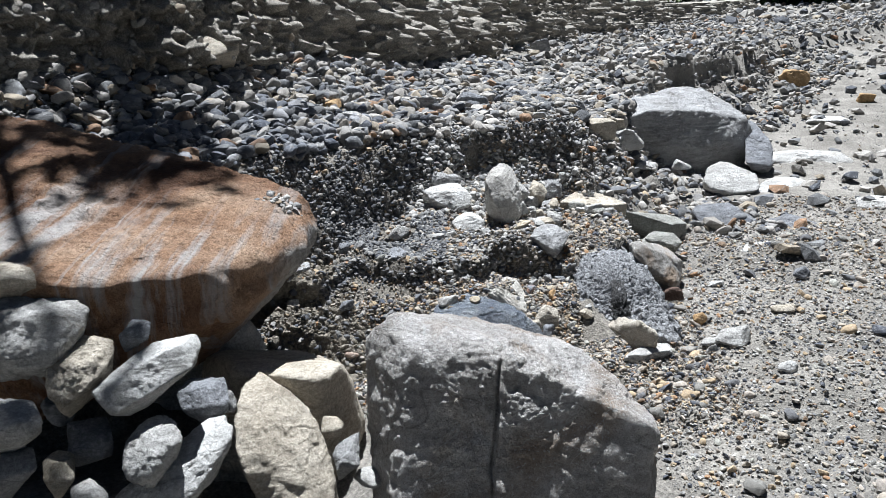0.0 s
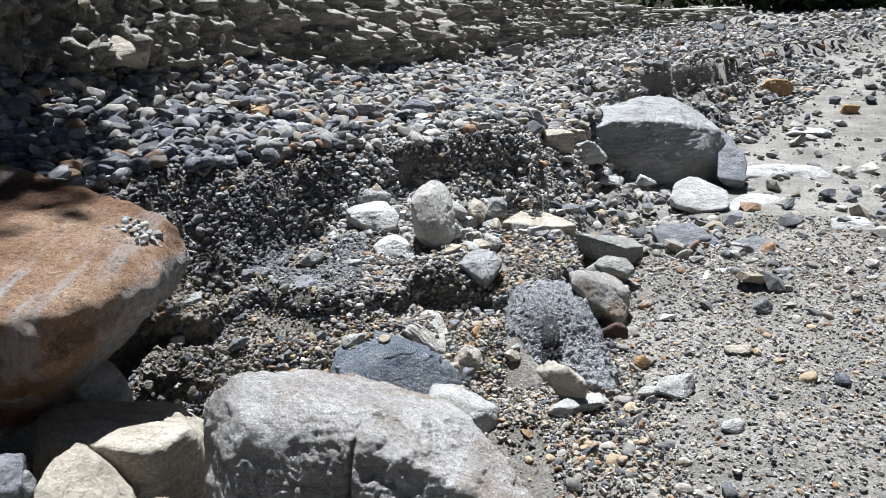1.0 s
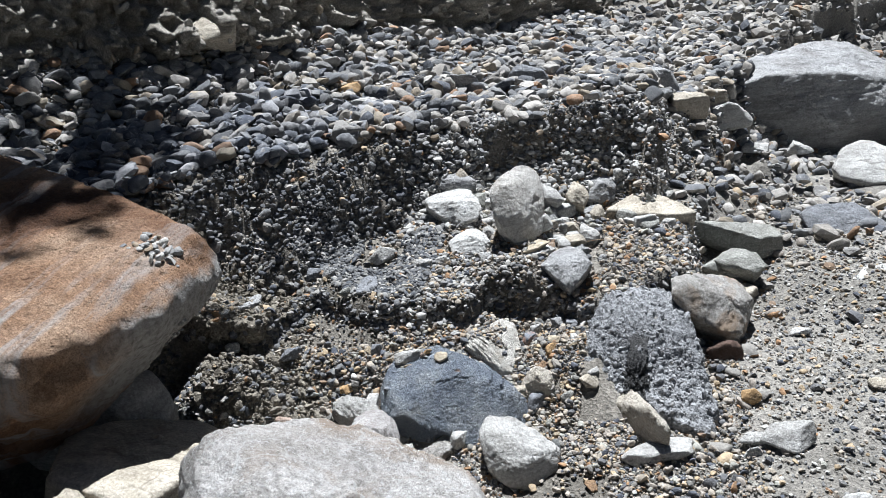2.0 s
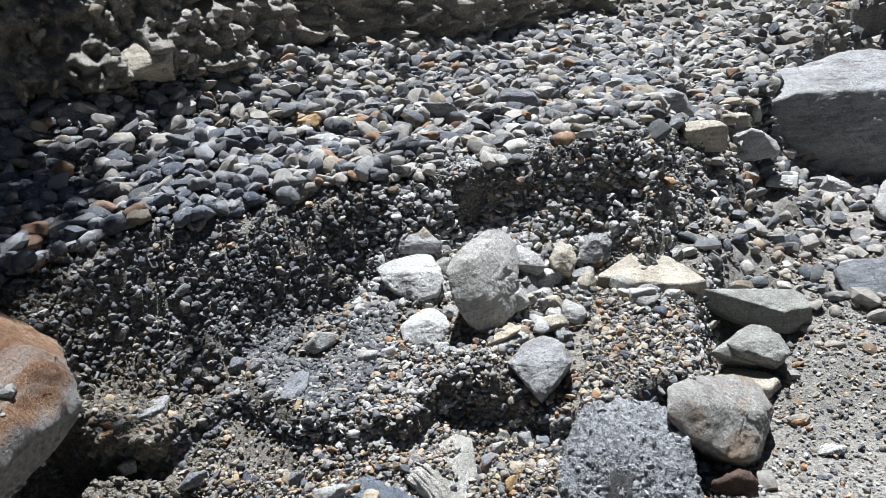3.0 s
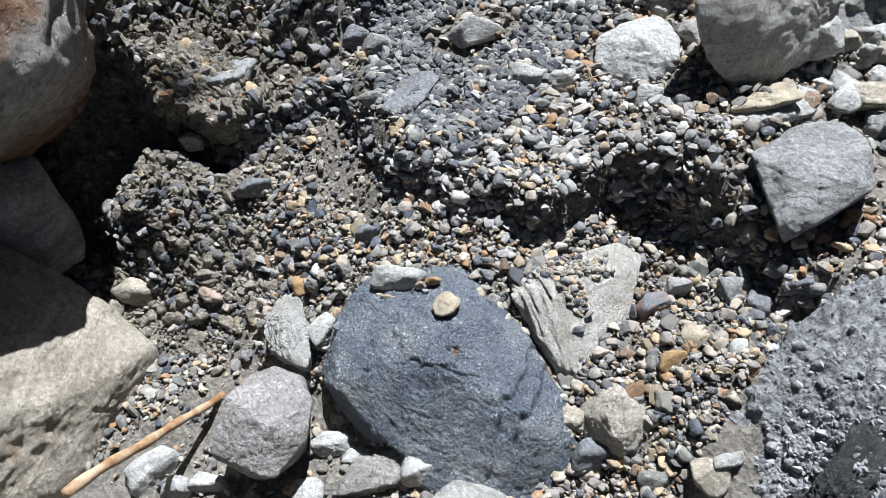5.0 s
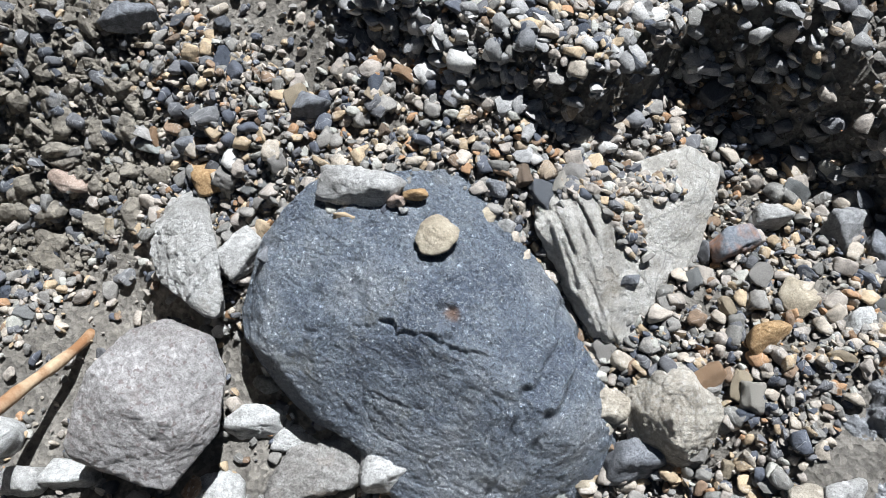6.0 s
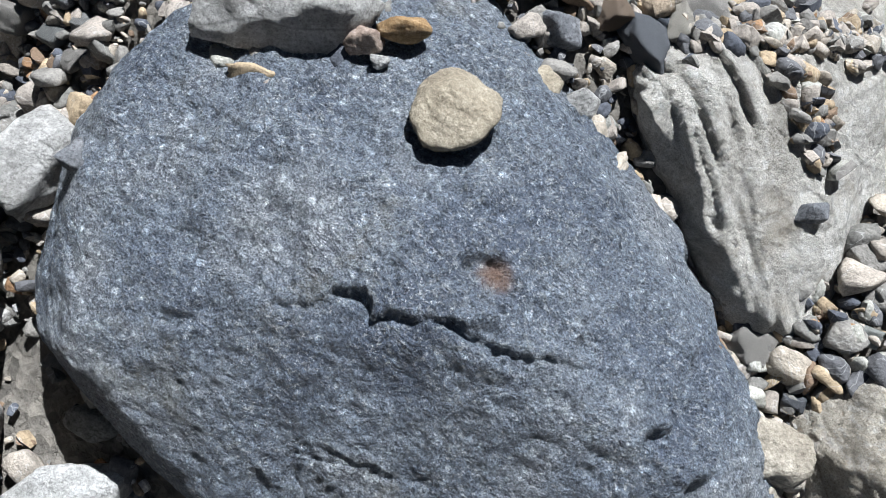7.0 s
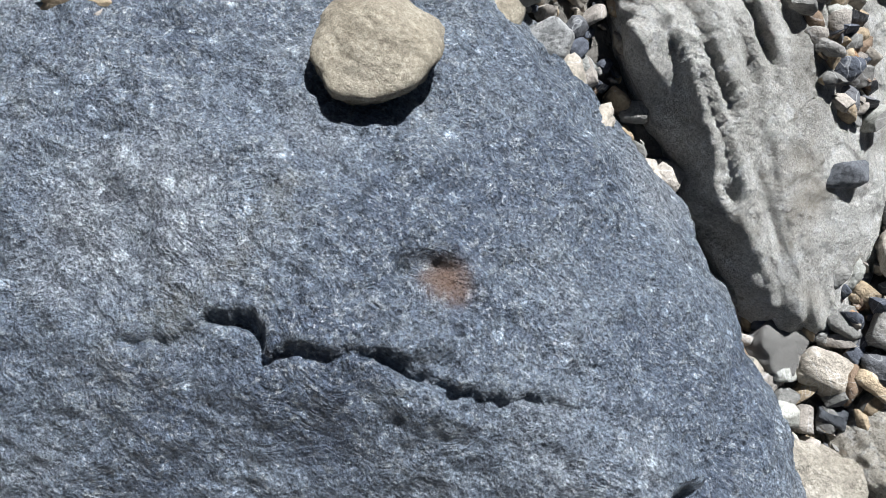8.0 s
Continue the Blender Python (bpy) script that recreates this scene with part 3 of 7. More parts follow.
def hull_rock(corners, level=5, sharp=14, rough=0.02, freq=2.5, octaves=5, seed=1, ridges=None, dents=(), clods=0.0, chips=11, bite=0.87):
    """A rock as the rounded hull of a few corners round the origin, roughened by noise. sharp: how crisp its edges are."""
    u, f = SPHERE[level]
    n, d = hull_planes(corners)
    sharp = sharp * 1.5
    d = np.maximum(d, 1e-3)
    if chips:
        g = np.random.default_rng(seed + 900)
        cn = g.normal(size=(chips, 3))
        cn /= np.linalg.norm(cn, axis=1)[:, None]
        reach = (np.array([list(c) for c in corners]) @ cn.T).max(0)
        n, d = np.concatenate([n, cn]), np.concatenate([d, reach * g.uniform(bite, 1.0, chips)])
    r = (np.clip(u @ n.T / d, 1e-9, None) ** sharp).sum(1) ** (-1.0 / sharp)
    size = np.abs(np.array(corners)).max()
    p = u * r[:, None]
    q = p / size
    k = rough * size * (fbm(q * freq + seed * 7.3, octaves, seed, 0.64) - 0.9 * np.abs(fbm(q * freq * 1.7 + seed * 2.9, octaves - 1, seed + 40, 0.62)) + 0.3)
    k = k - rough * size * 0.8 * np.clip(0.12 - np.abs(vnoise(q * freq * 0.9 + seed * 3.1, seed + 60)), 0, 0.12) / 0.12
    if ridges:
        axis, count, depth = ridges
        a = np.array(axis, float)
        a /= np.linalg.norm(a)
        ph = (q @ a) * count + 0.55 * fbm(q * 2.6, 3, seed + 5)
        k = k + depth * size * (np.abs((ph % 1) * 2 - 1) - 0.5) * np.clip(0.5 + 0.9 * vnoise(q * 1.6, seed + 8), 0, 1.2)
    if clods:
        c = vnoise(q * 9, seed + 70) + 0.7 * vnoise(q * 19, seed + 71)
        heave = clods * size * (np.abs(c) + 0.3 * np.abs(vnoise(q * 38, seed + 72)) - 0.5)
    for at, reach, depth in dents:
        w = np.linalg.norm(p - np.array(at), axis=1) / reach
        k = k - depth * np.exp(-w ** 2 * 2)
    out = p + u * k[:, None]
    if clods:
        out[:, 2] += heave
    return out, f


def boulder(name, corners, mat, label, level=5, sharp=14, rough=0.02, freq=2.5, octaves=5, seed=1, ridges=None, category="rock", group="", dents=(), clods=0.0, after=None, move=(0, 0, 0)):
    """corners in world metres; the rock's own origin is their middle. move: shifts the finished rock."""
    c = np.array(corners, float)
    mid = (c.max(0) + c.min(0)) / 2
    v, f = hull_rock([Vector(k) for k in (c - mid)], level, sharp, rough, freq, octaves, seed, ridges, [(np.array(a) - mid, r, d) for a, r, d in dents], clods)
    if after:
        v = after(v + mid) - mid
    ob = mesh_object(name, v.tolist(), f, mat)
    ob.location = mid + np.array(move)
    return tagged(ob, label, category, group)


# ---- the large rocks ----
def split_face(v):
    """A crack down its front."""
    x, y, z = v.T
    at = 0.265 - 0.12 * (0.58 - z) + 0.008 * vnoise(np.stack([z * 14, 0 * z, 0 * z], -1), 8)
    k = np.exp(-((x - at) / 0.0045) ** 2) * (y < 2.02)
    lip = smooth(0.0, 0.02, x - at) * np.exp(-np.clip(x - at, 0, 1) / 0.12) * (y < 2.02)
    return np.stack([x, y + 0.018 * k - 0.008 * lip, z], -1)


def dark_details(v):
    """The broken ledge across its top, two small pits and a notch in its foot."""
    x, y, z = v.T
    line = np.interp(x, [0.12, 0.15, 0.165, 0.172, 0.185, 0.197, 0.205, 0.225, 0.245, 0.27, 0.30], [2.89, 2.897, 2.905, 2.917, 2.921, 2.917, 2.925, 2.931, 2.936, 2.95, 2.965])
    line = line + 0.004 * vnoise(np.stack([x * 90, 0 * x, 0 * x], -1), 3) + 0.0012 * vnoise(np.stack([x * 260, 0 * x, 0 * x], -1), 4)
    along = smooth(0.135, 0.16, x) * (1 - smooth(0.265, 0.31, x)) * smooth(0.2, 0.26, z)
    d = y - line
    z = z + along * ((0.8 + 0.35 * vnoise(np.stack([x * 60, 0 * x, 0 * x], -1), 6)) * (0.005 * smooth(0.0, 0.0015, d) * np.exp(-np.clip(d, 0, 1) / 0.025) - 0.004 * np.exp(-((d + 0.0015) / 0.0018) ** 2)))
    for cx, cy, rx, ry, dep in ((0.222, 2.968, 0.0105, 0.0045, 0.010), (0.113, 2.862, 0.01, 0.004, 0.006), (0.245, 2.942, 0.008, 0.004, 0.005)):
        a = 0.5
        u, w = (x - cx) * math.cos(a) + (y - cy) * math.sin(a), -(x - cx) * math.sin(a) + (y - cy) * math.cos(a)
        q = (u / rx) ** 2 + (w / ry) ** 2 + 0.35 * vnoise(np.stack([x * 160, y * 160, 0 * x], -1), 12)
        q = np.maximum(q, 0)
        z = z - dep * np.exp(-q ** 2) * (v[:, 2] > 0.2)
    fine = np.stack([x, y, v[:, 2]], -1)
    top = smooth(0.12, 0.2, v[:, 2])
    turned = np.stack([x * 8 + y * 14, y * 22 - x * 10, v[:, 2] * 14], -1)
    seam = np.abs(fbm(turned, 3, 91))
    z = z - top * (0.002 * np.exp(-(seam / 0.06) ** 2) * smooth(-0.1, 0.4, vnoise(fine * 14, 93)) + 0.005 * vnoise(fine * 19, 94) * np.abs(vnoise(fine * 40, 95)))
    flank = (x - 0.345) + 0.3 * (y - 2.95) + 0.010 * vnoise(np.stack([y * 45, z * 20, 0 * x], -1), 96)
    z = z - top * (0.012 * smooth(0, 0.004, flank) + 0.014 * smooth(0.032, 0.037, flank))
    z = z + (0.0022 * fbm(fine * 55, 4, 77) - 0.003 * np.clip(vnoise(fine * 130, 88) - 0.35, 0, 1)) * (v[:, 2] > 0.12)
    return np.stack([x, y, z], -1)


def furrows(v):
    """Deep uneven furrows along one half, the other half worn smooth."""
    x, y, z = v.T
    across, along = 0.43 * x + 0.9 * y, 0.9 * x - 0.43 * y
    p = np.stack([across * 75, along * 9, z * 10], -1)
    k = -np.abs(fbm(p, 3, 15)) - 0.6 * np.abs(vnoise(np.stack([across * 150, along * 10, z * 20], -1), 16)) + 0.5
    m = 1 - smooth(0.3, 0.36, x + 0.5 * (y - 3.16) + 0.02 * vnoise(v * 30, 17))
    m = np.maximum(m, 0.8 * smooth(3.16, 3.13, y)) * smooth(0.12, 0.2, z)
    k = 0.0125 * k * m
    return v + np.stack([-0.15 * k, -0.55 * k, 0.8 * k], -1)


orange_ob = boulder("boulder", [(-0.4, 2.8, 0.875), (-0.52, 2.87, 0.93), (-0.78, 2.96, 1.02), (-1.2, 3.05, 1.11), (-1.8, 3.1, 1.24), (-2.2, 2.5, 1.2), (-1.5, 1.97, 0.98), (-0.8, 1.97, 0.86), (-0.5, 2.15, 0.79),
                    (-0.335, 2.72, 0.83), (-0.33, 2.5, 0.8), (-0.345, 2.79, 0.76), (-0.4, 2.3, 0.71), (-0.58, 2.06, 0.62), (-0.9, 1.95, 0.56), (-0.5, 3.0, 0.72), (-0.72, 2.4, 0.4), (-0.8, 2.95, 0.42), (-1.8, 2.0, 0.2), (-1.8, 3.0, 0.2)],
        M_orange, "huge rusty orange boulder with pale grey streaks", 7, 45, 0.014, 5, 7, 3, category="boulder", dents=[((-0.62, 2.0, 0.72), 0.12, 0.03), ((-0.40, 2.4, 0.6), 0.2, 0.04)])
boulder("boulder", [(-0.13, 2.13, 0.62), (-0.05, 2.14, 0.69), (0.01, 1.98, 0.63), (0.25, 1.97, 0.63), (0.4, 2.02, 0.6), (0.58, 2.06, 0.53), (0.65, 1.95, 0.49), (0.665, 1.88, 0.46), (0.0, 2.36, 0.585), (0.2, 2.38, 0.56), (0.5, 2.3, 0.47),
                    (0.62, 1.76, 0.12), (-0.02, 1.75, 0.12), (-0.14, 2.05, 0.12), (0.7, 2.0, 0.3), (0.7, 2.05, 0.12), (0.5, 2.4, 0.1), (-0.1, 2.4, 0.1)],
        M_granite, "large pale grey slab boulder with a coarse brownish face", 7, 40, 0.02, 4, 7, 5, category="boulder", dents=[((0.19, 1.87, 0.45), 0.05, 0.02), ((0.15, 1.83, 0.25), 0.1, 0.04), ((-0.13, 1.98, 0.4), 0.04, 0.03)], after=split_face)
dark_ob = boulder("boulder", [(-0.027, 2.835, 0.236), (-0.009, 2.82, 0.196), (0.116, 2.806, 0.186), (0.194, 2.83, 0.196), (0.222, 2.803, 0.17), (0.269, 2.798, 0.15), (0.385, 2.83, 0.15), (0.459, 2.942, 0.16), (0.461, 3.005, 0.185), (0.403, 3.053, 0.24), (0.410, 2.967, 0.27), (0.353, 3.057, 0.29), (0.335, 3.076, 0.3), (0.26, 3.075, 0.322), (0.184, 3.096, 0.328),
                    (0.141, 3.112, 0.332), (0.106, 3.114, 0.332), (0.048, 3.063, 0.332), (-0.004, 3.008, 0.326), (-0.015, 2.973, 0.314), (0.005, 2.906, 0.287), (-0.0, 2.831, 0.262), (0.132, 2.81, 0.222), (0.22, 2.95, 0.322), (0.29, 2.945, 0.305), (0.095, 2.96, 0.325), (-0.011, 2.877, 0.0), (0.39, 2.856, 0.0), (0.369, 3.065, 0.0), (0.042, 3.086, 0.0)],
        M_dark, "flat blue-black boulder with pale specks and a broken ledge", 8, 34, 0.0055, 6, 6, 7, category="boulder", dents=[((0.205, 2.80, 0.15), 0.04, 0.05)], after=dark_details, move=(0.025, 0.03, 0.004))
wedge_ob = boulder("rock", [(0.243, 3.16, 0.343), (0.249, 3.192, 0.346), (0.309, 3.219, 0.315), (0.319, 3.252, 0.316), (0.338, 3.297, 0.313), (0.332, 3.329, 0.323), (0.346, 3.366, 0.322), (0.378, 3.376, 0.306), (0.395, 3.331, 0.286), (0.414, 3.253, 0.259), (0.443, 3.205, 0.236), (0.452, 3.15, 0.22), (0.433, 3.112, 0.226), (0.385, 3.1, 0.25), (0.311, 3.121, 0.294), (0.262, 3.136, 0.327), (0.301, 3.185, 0.333), (0.334, 3.214, 0.319), (0.348, 3.253, 0.318), (0.352, 3.288, 0.323), (0.377, 3.27, 0.304), (0.394, 3.208, 0.282), (0.389, 3.168, 0.277), (0.335, 3.165, 0.308), (0.225, 3.217, 0.198), (0.284, 3.269, 0.174), (0.309, 3.337, 0.172), (0.316, 3.398, 0.18), (0.36, 3.368, 0.148), (0.389, 3.258, 0.108), (0.381, 3.188, 0.1), (0.285, 3.182, 0.155)], M_chalk, "ribbed off-white wedge of rock half buried in gravel", 7, 34, 0.010, 4, 6, 9, after=furrows)
boulder("rock", [(0.435, 3.104, 0.223), (0.433, 3.131, 0.231), (0.455, 3.164, 0.243), (0.498, 3.155, 0.245), (0.561, 3.134, 0.243), (0.549, 3.096, 0.221), (0.547, 3.058, 0.199), (0.525, 3.054, 0.198), (0.479, 3.054, 0.202), (0.45, 3.074, 0.215), (0.501, 3.074, 0.274), (0.498, 3.119, 0.281), (0.528, 3.059, 0.243), (0.427, 3.135, 0.108), (0.445, 3.187, 0.126), (0.538, 3.161, 0.126), (0.526, 3.095, 0.088), (0.466, 3.091, 0.09)], M_cream, "cream faceted rock on gravel", 7, 110, 0.02, 3, 6, 11)
boulder("rock", [(0.018, 2.632, 0.254), (-0.002, 2.678, 0.276), (-0.015, 2.762, 0.287), (0.01, 2.801, 0.286), (0.059, 2.819, 0.276), (0.093, 2.803, 0.267), (0.132, 2.75, 0.243), (0.128, 2.675, 0.216), (0.093, 2.649, 0.223), (0.032, 2.625, 0.244), (-0.005, 2.702, 0.297), (0.045, 2.708, 0.304), (0.105, 2.722, 0.284), (0.05, 2.8, 0.297), (-0.026, 2.651, 0.124), (-0.055, 2.765, 0.154), (0.01, 2.815, 0.144), (0.074, 2.754, 0.115), (0.04, 2.665, 0.098)], M_pinkgrey, "pale grey rock with a flat top and speckled front, on sand", 7, 90, 0.014, 3, 6, 12)
boulder("rock", [(-0.182, 2.945, 0.221), (-0.155, 2.968, 0.23), (-0.082, 2.922, 0.251), (-0.016, 2.885, 0.265), (0.044, 2.841, 0.267), (0.025, 2.829, 0.26), (-0.077, 2.826, 0.238), (-0.137, 2.865, 0.232), (-0.151, 2.905, 0.229), (-0.112, 2.909, 0.256), (-0.062, 2.898, 0.271), (0.001, 2.858, 0.279), (-0.06, 2.85, 0.264), (-0.097, 2.889, 0.26), (-0.208, 2.951, 0.134), (-0.12, 2.931, 0.16), (-0.009, 2.86, 0.175), (-0.115, 2.846, 0.149), (-0.181, 2.916, 0.141)], M_bark, "splintery whitish rock standing on end", 7, 40, 0.03, 3, 6, 90, ((0.68, 0.73, 0.3), 8, 0.035))
boulder("boulder", [(-0.8, 2.4, 0.42), (-0.72, 2.57, 0.36), (-0.6, 2.62, 0.33), (-0.47, 2.66, 0.28), (-0.37, 2.70, 0.17), (-0.30, 2.57, 0.22), (-0.26, 2.35, 0.36), (-0.25, 2.22, 0.47), (-0.3, 2.10, 0.48), (-0.6, 2.13, 0.51),
                    (-0.37, 2.69, 0.02), (-0.22, 2.4, 0.08), (-0.22, 2.3, 0.1), (-0.3, 2.08, 0.1), (-0.7, 2.1, 0.1), (-0.75, 2.6, 0.1)], M_tan, "smooth beige boulder half in shadow", 7, 30, 0.014, 3, 6, 13, category="boulder", move=(0.03, 0.02, 0))
boulder("rock", [(-0.60, 2.71, 0.41), (-0.60, 2.74, 0.34), (-0.58, 2.66, 0.3), (-0.68, 2.57, 0.48), (-1.1, 2.45, 0.5), (-1.1, 2.7, 0.5), (-0.7, 2.77, 0.43), (-0.62, 2.6, 0.2), (-0.62, 2.75, 0.2), (-1.1, 2.5, 0.1)], M_white2, "grey rock wedged under the orange boulder", 6, 40, 0.014, 3, 6, 14, move=(-0.03, 0.01, -0.01))
boulder("rock", [(-0.474, 1.946, 0.488), (-0.477, 2.059, 0.519), (-0.442, 2.139, 0.524), (-0.346, 2.093, 0.465), (-0.269, 2.025, 0.409), (-0.205, 1.907, 0.32), (-0.18, 1.823, 0.254), (-0.308, 1.738, 0.288), (-0.41, 1.772, 0.376), (-0.453, 1.851, 0.452), (-0.403, 1.905, 0.472), (-0.387, 2.002, 0.49), (-0.301, 1.945, 0.432), (-0.256, 1.844, 0.355), (-0.371, 1.818, 0.416), (-0.489, 2.031, 0.35), (-0.461, 2.201, 0.382), (-0.309, 2.1, 0.28), (-0.231, 1.923, 0.144), (-0.433, 1.878, 0.252)], M_tan, "tall tan rock leaning in the rock pile", 6, 34, 0.025, 3, 6, 15)
boulder("boulder", [(1.311, 6.324, 0.542), (1.49, 6.643, 0.69), (1.727, 6.787, 0.727), (2.025, 6.949, 0.761), (2.246, 6.991, 0.742), (2.439, 6.87, 0.634), (2.562, 6.686, 0.504), (2.62, 6.577, 0.43), (2.529, 6.434, 0.175), (2.368, 6.383, 0.143), (2.068, 6.304, 0.12), (1.692, 6.261, 0.22), (1.515, 6.26, 0.31), (1.378, 6.275, 0.416), (1.63, 6.275, 0.656), (2.195, 6.409, 0.603), (2.353, 6.365, 0.358), (1.751, 6.222, 0.373), (2.026, 6.243, 0.315), (1.476, 6.747, 0.177), (1.842, 7.154, 0.339), (2.299, 7.334, 0.353), (2.577, 7.065, 0.143), (2.548, 6.844, -0.146), (2.143, 6.729, -0.194), (1.656, 6.691, -0.027)], M_grey, "large grey boulder standing in the stream bed", 7, 60, 0.013, 3, 7, 17, category="boulder")
boulder("rock", [(0.258, 3.681, 0.694), (0.273, 3.795, 0.736), (0.319, 3.924, 0.749), (0.38, 4.01, 0.721), (0.418, 4.004, 0.67), (0.442, 3.891, 0.578), (0.443, 3.836, 0.516), (0.411, 3.743, 0.476), (0.362, 3.67, 0.49), (0.32, 3.644, 0.543), (0.277, 3.645, 0.63), (0.331, 3.758, 0.723), (0.372, 3.697, 0.604), (0.408, 3.838, 0.646), (0.246, 3.794, 0.564), (0.3, 4.008, 0.612), (0.387, 4.079, 0.543), (0.409, 3.931, 0.407), (0.337, 3.784, 0.384), (0.263, 3.762, 0.507)], M_paletan, "pale grey rounded rock leaning among smaller ones", 6, 30, 0.016, 2.5, 6, 20)
boulder("rock", [(0.455, 3.57, 0.453), (0.482, 3.663, 0.467), (0.541, 3.703, 0.472), (0.616, 3.684, 0.466), (0.657, 3.609, 0.453), (0.648, 3.568, 0.445), (0.615, 3.548, 0.438), (0.59, 3.51, 0.424), (0.575, 3.453, 0.402), (0.53, 3.503, 0.425), (0.517, 3.547, 0.466), (0.56, 3.614, 0.475), (0.618, 3.567, 0.466), (0.598, 3.537, 0.458), (0.577, 3.489, 0.44), (0.459, 3.634, 0.364), (0.535, 3.751, 0.38), (0.636, 3.669, 0.364), (0.6, 3.615, 0.351), (0.564, 3.532, 0.319)], M_grey, "grey rock with a tapering foot", 6, 34, 0.02, 3, 6, 24)
boulder("rock", [(0.668, 4.19, 0.45), (0.843, 4.515, 0.455), (0.888, 4.473, 0.45), (1.055, 4.239, 0.415), (0.959, 4.19, 0.422), (0.837, 4.17, 0.435), (0.679, 4.198, 0.39), (0.775, 4.18, 0.37), (0.959, 4.19, 0.35), (1.05, 4.24, 0.345), (0.84, 4.5, 0.3), (0.7, 4.22, 0.28), (1.03, 4.26, 0.28)], M_tan, "greenish tan wedge of rock on sand", 6, 40, 0.02, 3, 6, 37)
boulder("rock", [(1.033, 4.277, 0.365), (1.138, 4.316, 0.34), (1.235, 4.335, 0.308), (1.33, 4.48, 0.27), (1.42, 4.52, 0.25), (1.45, 4.399, 0.234), (1.338, 4.298, 0.262), (1.052, 4.285, 0.285), (1.112, 4.32, 0.225), (1.261, 4.34, 0.175), (1.348, 4.305, 0.15), (1.454, 4.405, 0.145), (1.1, 4.42, 0.2), (1.42, 4.5, 0.1)], M_greenish, "long greenish tan slab of rock", 6, 44, 0.015, 3, 6, 38)
boulder("rock", [(0.93, 3.533, 0.411), (0.991, 3.634, 0.388), (1.086, 3.74, 0.341), (1.176, 3.803, 0.291), (1.229, 3.782, 0.25), (1.259, 3.755, 0.223), (1.219, 3.674, 0.233), (1.202, 3.598, 0.206), (1.18, 3.539, 0.194), (1.116, 3.467, 0.219), (1.052, 3.442, 0.273), (0.973, 3.41, 0.338), (0.929, 3.434, 0.396), (0.947, 3.453, 0.437), (1.087, 3.547, 0.351), (1.197, 3.636, 0.278), (1.083, 3.471, 0.287), (0.96, 3.628, 0.266), (1.098, 3.81, 0.204), (1.223, 3.847, 0.124), (1.214, 3.752, 0.109), (1.18, 3.633, 0.074), (1.067, 3.548, 0.144), (0.959, 3.541, 0.252)], M_brownt, "large grey rock with a rusty top", 6, 44, 0.018, 3, 6, 40)
boulder("rock", [(0.359, 2.791, 0.252), (0.382, 2.851, 0.263), (0.436, 2.868, 0.253), (0.553, 2.838, 0.21), (0.603, 2.806, 0.186), (0.599, 2.756, 0.156), (0.524, 2.683, 0.138), (0.467, 2.669, 0.152), (0.407, 2.69, 0.193), (0.385, 2.727, 0.226), (0.413, 2.732, 0.275), (0.557, 2.745, 0.222), (0.477, 2.68, 0.203), (0.357, 2.875, 0.115), (0.424, 2.942, 0.115), (0.571, 2.888, 0.056), (0.501, 2.78, 0.014), (0.398, 2.786, 0.062)], M_white2, "pale squared rock behind the pale slab boulder", 6, 40, 0.02, 3, 6, 61)
boulder("rock", [(0.649, 3.159, -0.021), (0.676, 3.179, 0.074), (0.718, 3.223, 0.161), (0.768, 3.15, 0.204), (0.858, 2.962, 0.256), (0.921, 2.814, 0.29), (0.917, 2.8, 0.256), (0.823, 2.928, 0.162), (0.767, 2.987, 0.077), (0.707, 3.066, 0.014), (0.74, 3.06, 0.195), (0.787, 2.964, 0.158), (0.663, 3.222, -0.114), (0.724, 3.277, 0.046), (0.847, 3.048, 0.13), (0.9, 2.905, 0.13), (0.768, 3.07, -0.027)], M_cream, "cream pyramid-shaped rock at the edge of sand", 6, 50, 0.02, 3, 6, 59)
boulder("rock", [(-1.455, 4.478, 1.373), (-1.452, 4.623, 1.45), (-1.319, 4.687, 1.457), (-1.216, 4.578, 1.386), (-1.212, 4.514, 1.345), (-1.39, 4.412, 1.311), (-1.383, 4.488, 1.381), (-1.315, 4.593, 1.423), (-1.261, 4.506, 1.367), (-1.533, 4.641, 1.25), (-1.413, 4.825, 1.324), (-1.319, 4.673, 1.225)], M_tan, "grey-tan slab sticking out of the bank", 6, 40, 0.015, 3, 6, 144, move=(0.11, -0.15, 0.01))
mound_ob = boulder("rock_mound", [(0.6, 3.12, 0.2), (0.61, 3.22, 0.25), (0.66, 3.39, 0.33), (0.72, 3.51, 0.385), (0.83, 3.5, 0.4), (0.97, 3.5, 0.35), (0.82, 3.32, 0.36), (1.0, 3.3, 0.28), (1.06, 3.1, 0.2), (1.02, 2.95, 0.16), (0.88, 3.1, 0.24), (0.76, 3.16, 0.25), (0.62, 3.12, 0.0), (1.05, 2.95, 0.0), (0.95, 3.5, 0.0), (0.7, 3.5, 0.0)],
        M_crust, "crumbling pale blue-grey rotten rock", 8, 24, 0.03, 4, 6, 33, category="rock", clods=0.05)
